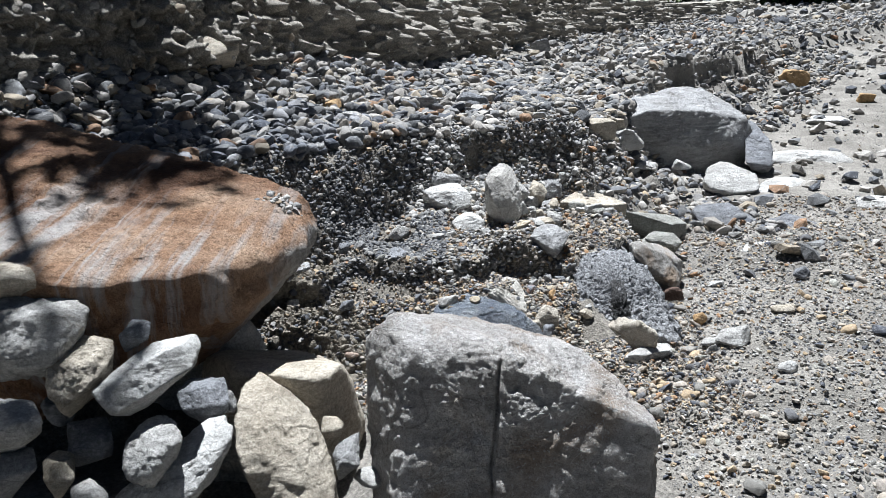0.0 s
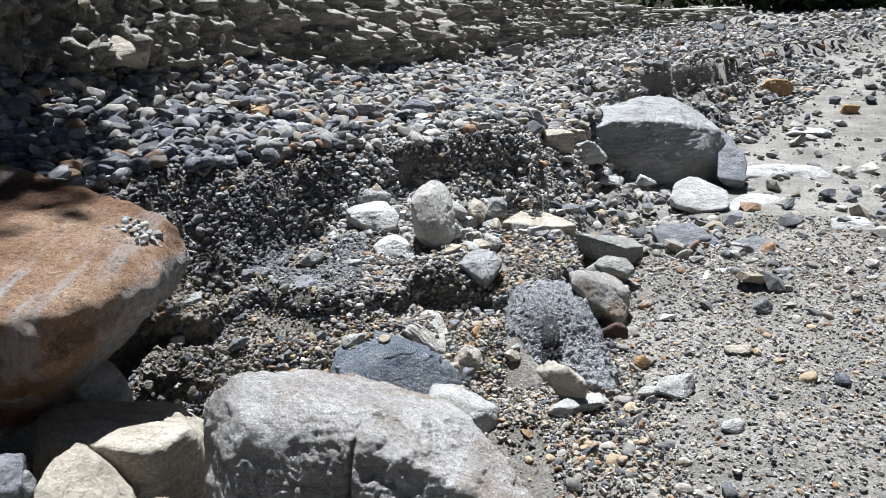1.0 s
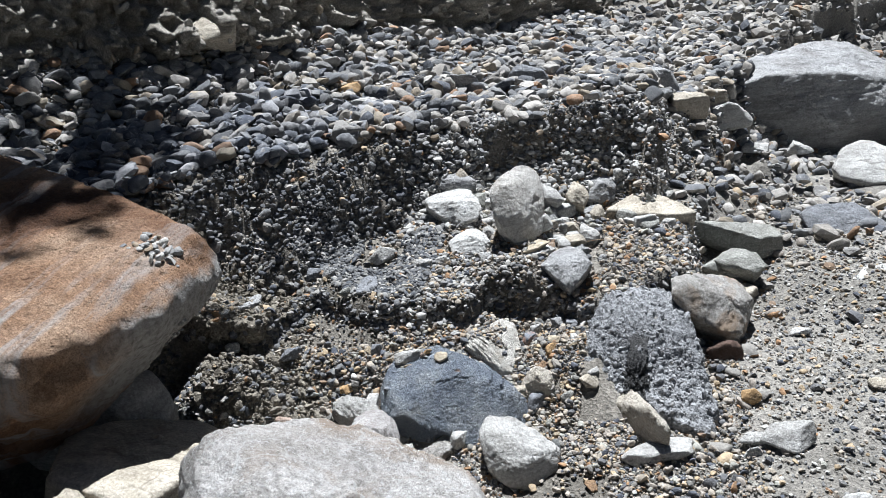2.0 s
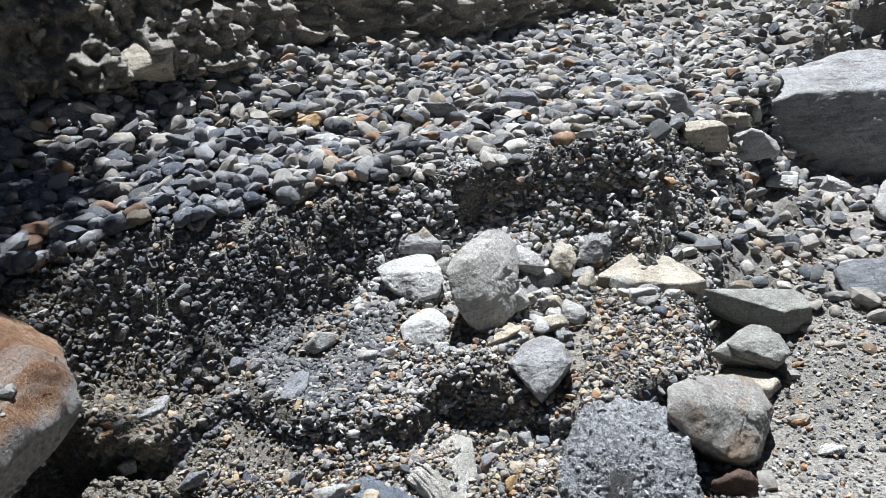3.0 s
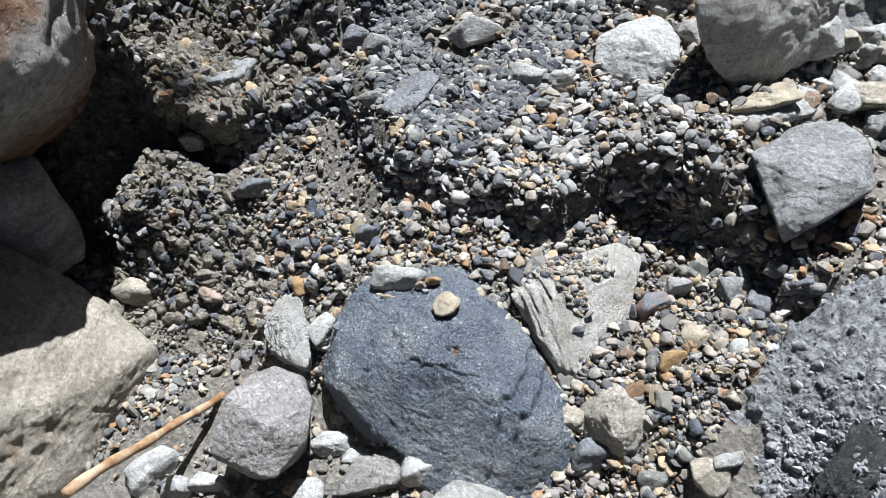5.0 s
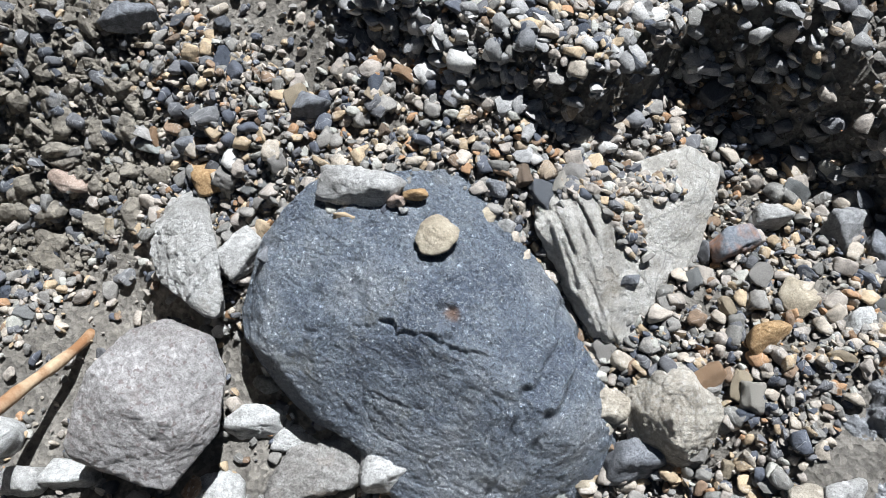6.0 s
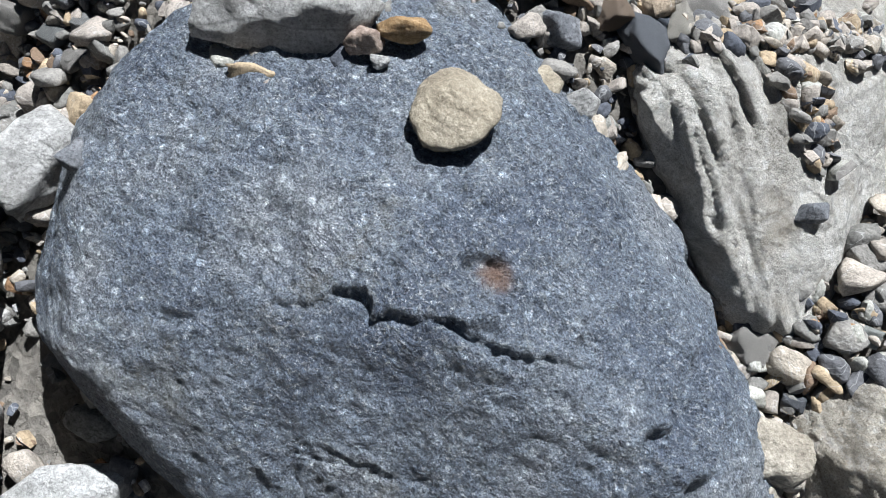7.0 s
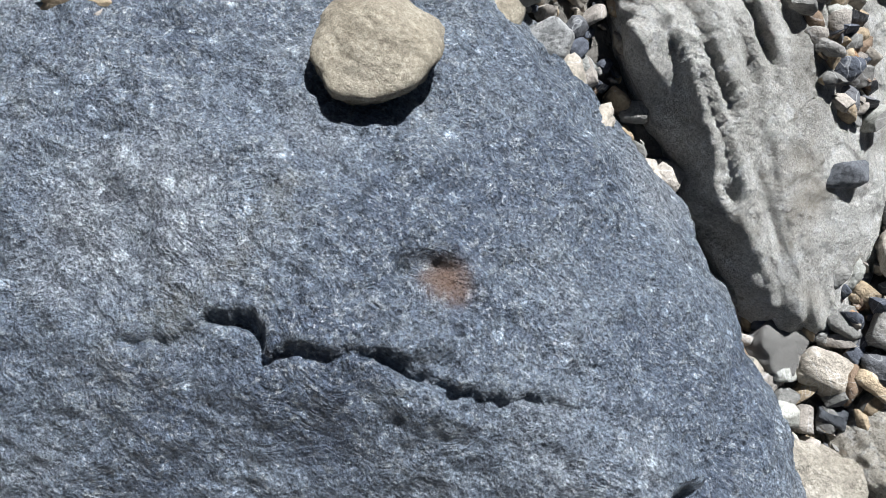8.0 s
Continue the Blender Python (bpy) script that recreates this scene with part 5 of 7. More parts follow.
stone("stone", "small white stone on sand", M_white, "slab", (1.398, 3.673, 0.143), (0.082, 0.049, 0.025), 10, 67)
stone("rock", "blue-grey stone on gravel", M_slate, "egg", (1.862, 3.761, 0.132), (0.100, 0.060, 0.072), 10, 68)
stone("rock", "tan flat stone on gravel", M_tan, "slab", (1.579, 3.305, 0.170), (0.105, 0.063, 0.024), 10, 69)
stone("rock", "dark reddish brown rock in shadow", M_redbrown, "block", (1.108, 3.429, 0.139), (0.109, 0.065, 0.087), 10, 70)
boulder("rock", [(-1.125, 1.939, 0.921), (-1.114, 1.998, 0.939), (-1.063, 1.989, 0.933), (-0.956, 1.96, 0.917), (-0.925, 1.915, 0.892), (-1.012, 1.892, 0.882), (-1.087, 1.894, 0.89), (-1.062, 1.913, 0.926), (-1.031, 1.937, 0.931), (-0.962, 1.901, 0.911), (-1.043, 1.89, 0.91), (-1.157, 1.996, 0.851), (-1.102, 2.04, 0.861), (-0.98, 1.975, 0.825), (-1.124, 1.957, 0.823)], M_tan, "pale brown rock on the pile", 6, 34, 0.02, 2.6, 6, 72)
boulder("stone", [(-0.73, 1.896, 0.748), (-0.709, 1.947, 0.77), (-0.659, 1.944, 0.765), (-0.646, 1.888, 0.735), (-0.711, 1.87, 0.728), (-0.702, 1.886, 0.756), (-0.666, 1.91, 0.765), (-0.692, 1.873, 0.746), (-0.745, 1.932, 0.704), (-0.682, 1.974, 0.719), (-0.728, 1.91, 0.686)], M_slate, "small grey angular rock in the pile", 6, 34, 0.02, 2.6, 6, 75)
boulder("rock", [(-0.997, 1.608, 0.682), (-0.994, 1.668, 0.698), (-0.917, 1.674, 0.695), (-0.834, 1.668, 0.688), (-0.779, 1.609, 0.669), (-0.789, 1.581, 0.649), (-0.858, 1.562, 0.64), (-0.956, 1.554, 0.643), (-0.923, 1.586, 0.692), (-0.883, 1.619, 0.698), (-0.814, 1.587, 0.685), (-0.854, 1.563, 0.671), (-1.024, 1.657, 0.605), (-0.953, 1.716, 0.616), (-0.832, 1.659, 0.593), (-0.901, 1.617, 0.568)], M_white2, "pale rock in the pile", 6, 34, 0.02, 2.6, 6, 78)
boulder("rock", [(-0.983, 1.61, 0.59), (-0.916, 1.632, 0.592), (-0.841, 1.642, 0.59), (-0.795, 1.574, 0.567), (-0.861, 1.528, 0.538), (-0.925, 1.528, 0.543), (-0.914, 1.573, 0.597), (-0.843, 1.589, 0.597), (-0.854, 1.532, 0.571), (-1.009, 1.654, 0.51), (-0.884, 1.681, 0.51), (-0.902, 1.581, 0.463)], M_grey, "grey rock in the pile", 6, 34, 0.02, 2.6, 6, 79)
boulder("rock", [(-0.862, 1.807, 0.544), (-0.768, 1.835, 0.548), (-0.72, 1.76, 0.517), (-0.737, 1.722, 0.49), (-0.823, 1.724, 0.499), (-0.805, 1.763, 0.548), (-0.734, 1.74, 0.535), (-0.786, 1.722, 0.525), (-0.885, 1.853, 0.463), (-0.76, 1.812, 0.439), (-0.851, 1.78, 0.423)], M_slate, "dark grey rock deep in the pile", 6, 34, 0.02, 2.6, 6, 80)
boulder("rock", [(-0.87, 1.697, 0.51), (-0.847, 1.723, 0.519), (-0.801, 1.718, 0.514), (-0.77, 1.652, 0.479), (-0.812, 1.627, 0.463), (-0.848, 1.649, 0.483), (-0.832, 1.666, 0.517), (-0.797, 1.676, 0.519), (-0.803, 1.631, 0.494), (-0.896, 1.738, 0.437), (-0.835, 1.756, 0.44), (-0.845, 1.676, 0.395)], M_tan, "brown rock deep in the pile", 6, 34, 0.02, 2.6, 6, 81)
stone("stone", "grey rock deep in the pile", M_slate, "block", (-0.914, 1.857, 0.549), (0.080, 0.067, 0.064), 1, 82, True)
boulder("stone", [(-0.748, 1.597, 0.5), (-0.711, 1.624, 0.508), (-0.654, 1.59, 0.492), (-0.643, 1.556, 0.471), (-0.689, 1.539, 0.462), (-0.729, 1.558, 0.479), (-0.709, 1.569, 0.507), (-0.662, 1.565, 0.503), (-0.68, 1.54, 0.488), (-0.768, 1.632, 0.434), (-0.684, 1.626, 0.426), (-0.716, 1.582, 0.4)], M_white2, "pale rock at the foot of the pile", 6, 34, 0.02, 2.6, 6, 83)
boulder("rock", [(-0.221, 1.975, 0.319), (-0.208, 2.019, 0.336), (-0.153, 2.051, 0.344), (-0.14, 1.952, 0.296), (-0.203, 1.934, 0.287), (-0.198, 1.958, 0.333), (-0.164, 1.996, 0.346), (-0.189, 1.938, 0.317), (-0.227, 2.019, 0.253), (-0.167, 2.086, 0.275), (-0.211, 1.983, 0.225)], M_grey, "grey block between the boulders", 6, 34, 0.02, 2.6, 6, 84)
stone("stone", "tan stone between the boulders", M_tan, "egg", (-0.228, 2.052, 0.363), (0.071, 0.077, 0.051), 1, 85, True)
stone("stone", "pale stone between the boulders", M_white2, "egg", (-0.110, 1.975, 0.240), (0.083, 0.087, 0.059), 1, 86, True)
stone("stone", "small grey rock in the pile", M_grey, "block", (-0.523, 1.968, 0.506), (0.078, 0.047, 0.063), 17, 87, True)
boulder("rock", [(-0.64, 1.968, 0.543), (-0.621, 2.008, 0.555), (-0.514, 2.023, 0.553), (-0.475, 1.927, 0.509), (-0.529, 1.906, 0.497), (-0.607, 1.909, 0.506), (-0.589, 1.934, 0.551), (-0.526, 1.961, 0.556), (-0.533, 1.903, 0.528), (-0.656, 2.022, 0.463), (-0.545, 2.07, 0.472), (-0.558, 1.967, 0.423)], M_slate, "dark rock in the pile", 6, 34, 0.02, 2.6, 6, 88)
stone("rock", "small white angular rock on sand", M_white, "block", (-0.111, 2.544, 0.119), (0.098, 0.064, 0.056), 91, 91)
stone("stone", "small pale rock on sand", M_white2, "block", (-0.048, 2.560, 0.132), (0.058, 0.035, 0.046), 41, 92)
stone("stone", "small white block on sand", M_white, "block", (-0.009, 2.601, 0.118), (0.058, 0.035, 0.046), 41, 93)
stone("rock", "flat rusty tan slab on sand", M_brownt, "slab", (0.224, 2.816, 0.133), (0.156, 0.093, 0.041), 64, 94)
stone("stone", "white stone on sand", M_white, "block", (0.119, 2.792, 0.13), (0.065, 0.039, 0.044), 49, 95)
stone("stone", "thin white stone on sand", M_white, "slab", (0.17, 2.808, 0.13), (0.064, 0.038, 0.015), 53, 96)
stone("stone", "white stone beside the dark boulder", M_white, "block", (0.285, 2.852, 0.137), (0.067, 0.040, 0.053), 57, 97)
stone("stone", "pale flat stone on sand", M_white, "slab", (0.140, 2.704, 0.126), (0.072, 0.043, 0.014), 41, 98)
stone("pebble", "greenish rounded stone on sand", M_greenish, "egg", (0.097, 2.831, 0.14), (0.037, 0.022, 0.026), 41, 99)
stone("stone", "white-grey stone lying on the dark boulder", M_white2, "block", (0.071, 3.046, 0.341), (0.080, 0.048, 0.046), 41, 100, True)
stone("pebble", "tiny pinkish square stone on the dark boulder", M_pinkp, "block", (0.122, 3.058, 0.341), (0.018, 0.011, 0.014), 41, 101, True)
stone("pebble", "small orange-tan pebble on the dark boulder", M_orangep, "egg", (0.135, 3.077, 0.344), (0.025, 0.015, 0.018), 41, 102, True)
stone("pebble", "tiny white pebble on the dark boulder", M_white, "egg", (0.135, 3.056, 0.336), (0.012, 0.007, 0.009), 41, 103, True)
zt = top_of(dark_ob, 0.188, 3.05) - 0.006
boulder("stone", [(0.188 + dx, 3.052 + dy, zt + 0.72 * dz) for dx, dy, dz in ((-0.020, 0.022, 0.028), (-0.002, 0.027, 0.03), (0.013, 0.026, 0.028), (0.024, 0.010, 0.026), (0.021, -0.016, 0.024), (0.004, -0.029, 0.02), (-0.017, -0.020, 0.022), (-0.026, 0.003, 0.024),
                  (-0.008, 0.004, 0.04), (0.01, -0.002, 0.038), (-0.012, 0.012, 0.0), (0.010, 0.012, 0.0), (0.008, -0.014, 0.0), (-0.012, -0.010, 0.0), (0.02, 0.0, 0.008), (-0.022, 0.002, 0.008), (0.0, -0.024, 0.008), (0.0, 0.022, 0.01))],
        M_tanp, "tan rounded pebble lying on the dark boulder", 5, 12, 0.03, 2.2, 5, 104, category="stone", dents=[((0.192, 3.085, zt + 0.026), 0.013, 0.008)])
stone("pebble", "tan pebble at the boulder's edge", M_tanp, "egg", (0.204, 3.119, 0.356), (0.035, 0.033, 0.021), 111, 105)
stone("pebble", "white oval pebble at the boulder's edge", M_white2, "egg", (0.229, 3.127, 0.355), (0.031, 0.018, 0.022), 53, 106)
stone("pebble", "mottled grey pebble at the boulder's edge", M_greenish, "egg", (0.238, 3.124, 0.344), (0.031, 0.018, 0.018), 49, 107)
stone("pebble", "dark slate pebble lying among gravel", M_slate, "egg", (0.193, 3.152, 0.345), (0.033, 0.032, 0.020), 101, 108)
stone("stone", "pale blocky stone lying among gravel", M_white2, "block", (-0.018, 2.915, 0.25), (0.070, 0.046, 0.041), 91, 109)
stone("pebble", "dark blue slate chip", M_slate, "slab", (0.036, 2.93, 0.288), (0.025, 0.027, 0.009), 121, 110, True)
stone("stone", "ochre stone behind a white rock", M_orangep, "egg", (-0.127, 2.965, 0.29), (0.051, 0.065, 0.030), 96, 111)
stone("rock", "olive rounded stone at the edge of mud", M_tan, "egg", (-0.517, 2.758, 0.137), (0.097, 0.058, 0.067), 25, 112)
stone("stone", "grey rounded stone in mud", M_greenish, "egg", (-0.686, 2.833, 0.084), (0.077, 0.046, 0.055), 41, 113)
stone("stone", "grey rounded stone in mud", M_greenish, "egg", (-0.745, 2.859, 0.123), (0.080, 0.048, 0.058), 41, 114)
stone("stone", "pinkish grey stone in mud", M_pinkp, "egg", (-0.320, 2.848, 0.222), (0.059, 0.035, 0.034), 21, 115)
stone("stone", "dark blue-grey stone lying among gravel", M_slate, "block", (-0.359, 3.046, 0.375), (0.063, 0.038, 0.048), 41, 116)
stone("stone", "dark blue stone in gravel", M_slate, "egg", (-0.177, 2.979, 0.309), (0.043, 0.026, 0.028), 41, 117)
stone("stone", "dark blue stone in gravel", M_slate, "block", (-0.056, 3.091, 0.348), (0.046, 0.027, 0.037), 41, 118)
stone("stone", "slate and rust coloured stone", M_rustp, "block", (0.444, 3.313, 0.312), (0.063, 0.038, 0.039), 69, 119)
stone("stone", "pale stone in gravel", M_white2, "block", (0.457, 3.364, 0.322), (0.043, 0.030, 0.035), 41, 120)
stone("stone", "tan egg-shaped stone lying among gravel", M_tanp, "egg", (0.534, 3.280, 0.269), (0.048, 0.052, 0.031), 121, 121)
stone("pebble", "white stone in gravel", M_white, "block", (0.601, 3.300, 0.287), (0.035, 0.028, 0.028), 65, 122)
stone("stone", "ochre stone in gravel", M_orangep, "egg", (0.531, 3.221, 0.228), (0.050, 0.032, 0.036), 73, 123)
stone("pebble", "small grey stone on the white wedge", M_slate, "egg", (0.376, 3.177, top_of(wedge_ob, 0.376, 3.177) - 0.004), (0.023, 0.014, 0.017), 41, 124, True)
stone("stone", "tan slab beside the dark boulder", M_tan, "slab", (0.430, 3.065, 0.224), (0.069, 0.042, 0.029), 17, 125)
stone("stone", "ochre rock beside the dark boulder", M_tan, "block", (0.430, 3.032, 0.169), (0.061, 0.060, 0.049), 101, 126)
stone("stone", "bluish grey rock beside a cream rock", M_slate, "block", (0.494, 3.048, 0.175), (0.069, 0.041, 0.053), 57, 127)
stone("stone", "mustard stone beside the dark boulder", M_tanp, "egg", (0.461, 2.987, 0.141), (0.049, 0.033, 0.036), 41, 128)
stone("stone", "rounded brown-grey stone lying among gravel", M_tan, "egg", (0.666, 3.102, 0.219), (0.061, 0.055, 0.043), 101, 129)
stone("stone", "olive stone in gravel", M_greenish, "egg", (0.599, 3.060, 0.185), (0.052, 0.031, 0.038), 41, 130)
stone("stone", "pale grey stone in gravel", M_white2, "block", (0.677, 3.128, 0.239), (0.042, 0.025, 0.033), 57, 131)
stone("stone", "dark slate stone in a hollow", M_slate, "block", (0.629, 3.449, 0.351), (0.049, 0.029, 0.035), 29, 132)
stone("stone", "grey stone in gravel", M_grey, "block", (0.533, 3.408, 0.300), (0.054, 0.051, 0.036), 101, 133)
stone("stone", "slate stone in gravel", M_slate, "block", (0.585, 3.409, 0.290), (0.047, 0.044, 0.032), 121, 134)
stone("rock", "tan flat stone beside a grey rock", M_tanp, "slab", (0.417, 3.693, 0.452), (0.112, 0.067, 0.028), 57, 135)
stone("stone", "small white stone lying among gravel", M_white, "block", (0.239, 3.592, 0.456), (0.060, 0.036, 0.048), 57, 136)
stone("stone", "pale stone between rocks", M_white2, "egg", (0.226, 3.783, 0.492), (0.063, 0.060, 0.045), 41, 137)
stone("stone", "pale angular stone on the ledge", M_white2, "block", (0.013, 3.518, 0.470), (0.072, 0.043, 0.057), 17, 138)
stone("stone", "grey squared stone on the ledge", M_white2, "block", (0.074, 3.543, 0.469), (0.050, 0.045, 0.040), 41, 139)
stone("rock", "whitish rounded stone lying among gravel", M_white2, "egg", (-0.180, 3.573, 0.479), (0.093, 0.056, 0.067), 41, 140)
stone("stone", "grey-green oval stone lying among gravel", M_greenish, "egg", (-0.232, 3.307, 0.480), (0.055, 0.033, 0.034), 41, 141)
stone("stone", "grey oval stone lying among gravel", M_grey, "egg", (-0.355, 3.439, 0.462), (0.066, 0.040, 0.047), 41, 142)
stone("stone", "blue-grey stone lying among gravel", M_slate, "block", (-0.434, 3.448, 0.486), (0.062, 0.037, 0.050), 41, 143)
stone("rock", "flat spotted grey stone on the terrace edge", M_grey, "slab", (-0.631, 3.870, 0.886), (0.150, 0.104, 0.050), 3, 145)
stone("rock", "grey oval cobble on the terrace edge", M_grey, "egg", (-0.877, 3.830, 0.911), (0.122, 0.073, 0.082), 35, 146)
stone("rock", "dark blue-grey cobble lying among gravel", M_slate, "block", (-1.461, 4.136, 1.036), (0.144, 0.086, 0.115), 31, 147)
stone("rock", "flat dark grey stone on the terrace", M_slate, "slab", (-0.600, 4.252, 0.902), (0.220, 0.132, 0.044), 15, 148)
stone("rock", "grey angular rock on the terrace", M_grey, "block", (-0.146, 5.019, 0.890), (0.189, 0.113, 0.151), -1, 149)
stone("rock", "blue-grey banded rock on the terrace", M_slate, "block", (0.183, 5.308, 0.859), (0.212, 0.127, 0.163), 15, 150)
stone("rock", "pale flat rock on the terrace", M_white2, "slab", (0.498, 5.339, 0.826), (0.224, 0.140, 0.057), 19, 151)
stone("rock", "blue-grey flat rock on the terrace", M_slate, "slab", (0.715, 5.866, 0.783), (0.201, 0.200, 0.082), 23, 152)
stone("rock", "rusty brown slab among cobbles", M_orangep, "slab", (-0.706, 4.670, 0.977), (0.169, 0.128, 0.052), 11, 153)
stone("rock", "pale blue-grey cobble lying among gravel", M_white2, "block", (-0.537, 4.527, 0.917), (0.145, 0.087, 0.111), 31, 154)
stone("rock", "grey rock at the foot of the bank", M_grey, "block", (-1.121, 5.334, 1.066), (0.167, 0.100, 0.134), 15, 155)
stone("rock", "grey angular cobble lying among gravel", M_slate, "block", (-0.606, 5.015, 1.001), (0.155, 0.093, 0.124), -9, 156)
stone("rock", "pale block at the foot of the bank", M_white2, "block", (-1.273, 4.902, 1.200), (0.122, 0.113, 0.080), 95, 157)
stone("rock", "brown-grey rock at the foot of the bank", M_tan, "block", (-0.524, 6.937, 0.983), (0.228, 0.137, 0.182), 23, 158)
stone("rock", "pale cobble on the terrace", M_white2, "egg", (-1.057, 4.335, 0.971), (0.183, 0.110, 0.105), 27, 159)
stone("rock", "grey rock on the far terrace", M_grey, "block", (1.025, 9.882, 0.999), (0.213, 0.128, 0.170), 1, 160)
stone("rock", "rusty rock on the far stream bed", M_orangep, "block", (4.447, 10.273, 0.505), (0.382, 0.229, 0.202), 1, 161)
stone("rock", "rusty rock on the stream bed", M_orangep, "block", (4.945, 9.318, 0.139), (0.208, 0.125, 0.150), 1, 162)
stone("rock", "pale rock on the stream bed", M_white2, "flat", (4.075, 8.475, 0.196), (0.444, 0.326, 0.059), 5, 163)
stone("rock", "pale rock on the far terrace", M_white, "slab", (2.672, 11.229, 0.970), (0.322, 0.263, 0.112), 1, 164)
stone("stone", "pale stone hanging in the undercut hollow", M_white2, "tall", (-0.598, 3.052, 0.347), (0.066, 0.053, 0.036), 41, 165, True)
stone("rock", "pale flat stone over the undercut hollow", M_grey, "slab", (-0.602, 3.162, 0.435), (0.147, 0.088, 0.056), 50, 166, True)


# ---- loose stones ----
rng = np.random.default_rng(11)


def stone_shape(level, seed, flat=0.6, angular=0.5):
    """A stream stone, half worn round: crumbs are plain shards, larger ones keep soft facets."""
    r = np.random.default_rng(seed)
    half = np.array((1.0, r.uniform(0.52, 0.86), flat * r.uniform(0.62, 1.0)))
    n = r.normal(size=(9, 3))
    n = np.concatenate([n, np.eye(3), -np.eye(3)])
    n /= np.linalg.norm(n, axis=1)[:, None]
    d = np.concatenate([r.uniform(0.5, 0.95, 9), r.uniform(0.7, 0.95, 6)])
    k = 9 + 45 * angular
    if level < 3:
        i = np.arange(12 if level == 1 else 40)
        a, h = i * 2.39996 + r.uniform(0, 6), 1 - 2 * (i + 0.5) / len(i)
        u = np.stack([np.cos(a) * np.sqrt(1 - h * h), np.sin(a) * np.sqrt(1 - h * h), h], -1) + r.normal(0, 0.16 if level == 1 else 0.09, (len(i), 3))
        u /= np.linalg.norm(u, axis=1)[:, None]
        u = u * ((np.clip(u @ n.T / d, 1e-9, None) ** k).sum(1) ** (-1 / k))[:, None]
        bm = bmesh.new()
        for c in u:
            bm.verts.new(c)
        made = bmesh.ops.convex_hull(bm, input=bm.verts)
        bmesh.ops.delete(bm, geom=[g for g in made["geom_interior"] if isinstance(g, bmesh.types.BMVert)], context="VERTS")
        bm.verts.index_update()
        v, f = np.array([q.co[:] for q in bm.verts]), [[w.index for w in q.verts] for q in bm.faces]
        bm.free()
    else:
        u, f = SPHERE[level]
        v = u * ((np.clip(u @ n.T / d, 1e-9, None) ** k).sum(1) ** (-1 / k))[:, None]
        v = v * (1 + 0.05 * fbm(v * 1.6 + seed, 2, seed) + 0.045 * fbm(v * 4 + seed, 3, seed + 3))[:, None]
    v = v * half
    return v / np.abs(v[:, 0]).max(), f


SHAPES = {lv: [stone_shape(lv, 100 + k, r, a) for k, (r, a) in enumerate([(0.55, 0.3), (0.75, 0.9), (0.45, 0.6), (0.85, 0.5), (0.65, 1.0), (0.5, 0.25), (0.75, 0.7), (0.62, 0.8), (0.42, 0.8), (0.66, 0.3), (0.55, 1.0), (0.8, 0.2)])] for lv in (1, 2, 3, 4)}


def turns(n, tilt):
    """n random turns: any heading, tilted by up to about tilt."""
    a, b, c = rng.uniform(0, 2 * np.pi, n), rng.normal(0, tilt, n), rng.normal(0, tilt, n)
    ca, sa, cb, sb, cc, sc = np.cos(a), np.sin(a), np.cos(b), np.sin(b), np.cos(c), np.sin(c)
    o, i = np.zeros(n), np.ones(n)
    rz = np.stack([ca, -sa, o, sa, ca, o, o, o, i], -1).reshape(n, 3, 3)
    ry = np.stack([cb, o, sb, o, i, o, -sb, o, cb], -1).reshape(n, 3, 3)
    rx = np.stack([i, o, o, o, cc, -sc, o, sc, cc], -1).reshape(n, 3, 3)
    return ry @ rx @ rz


def heap(name, places, sizes, mat, label, level=2, tilt=0.35, category="gravel", facets=False):
    """Many stones in one mesh: places n x 3, sizes in metres across."""
    n = len(places)
    kinds = rng.integers(0, len(SHAPES[level]), n)
    R = turns(n, tilt)
    vs, fs, base = [], [], 0
    for k, (v, f) in enumerate(SHAPES[level]):
        m = np.where(kinds == k)[0]
        if not len(m):
            continue
        w = np.einsum("nij,vj->nvi", R[m], v) * (sizes[m] / 2)[:, None, None] + places[m][:, None, :]
        vs.append(w.reshape(-1, 3))
        fa = np.array(f)
        fs.append((fa[None] + (base + np.arange(len(m)) * len(v))[:, None, None]).reshape(-1, 3))
        base += len(m) * len(v)
    V, F = np.concatenate(vs), np.concatenate(fs)
    me = bpy.data.meshes.new(name)
    me.vertices.add(len(V))
    me.vertices.foreach_set("co", V.ravel())
    me.loops.add(F.size)
    me.loops.foreach_set("vertex_index", F.ravel().astype(np.int32))
    me.polygons.add(len(F))
    me.polygons.foreach_set("loop_start", np.arange(0, F.size, 3, dtype=np.int32))
    me.polygons.foreach_set("use_smooth", np.full(len(F), level > 1 and not facets))
    me.update(calc_edges=True)
    if level == 2 and not facets:
        me.set_sharp_from_angle(angle=radians(42))
    me.materials.append(mat)
    return tagged(new(name, me), label, category, kind="stuff")


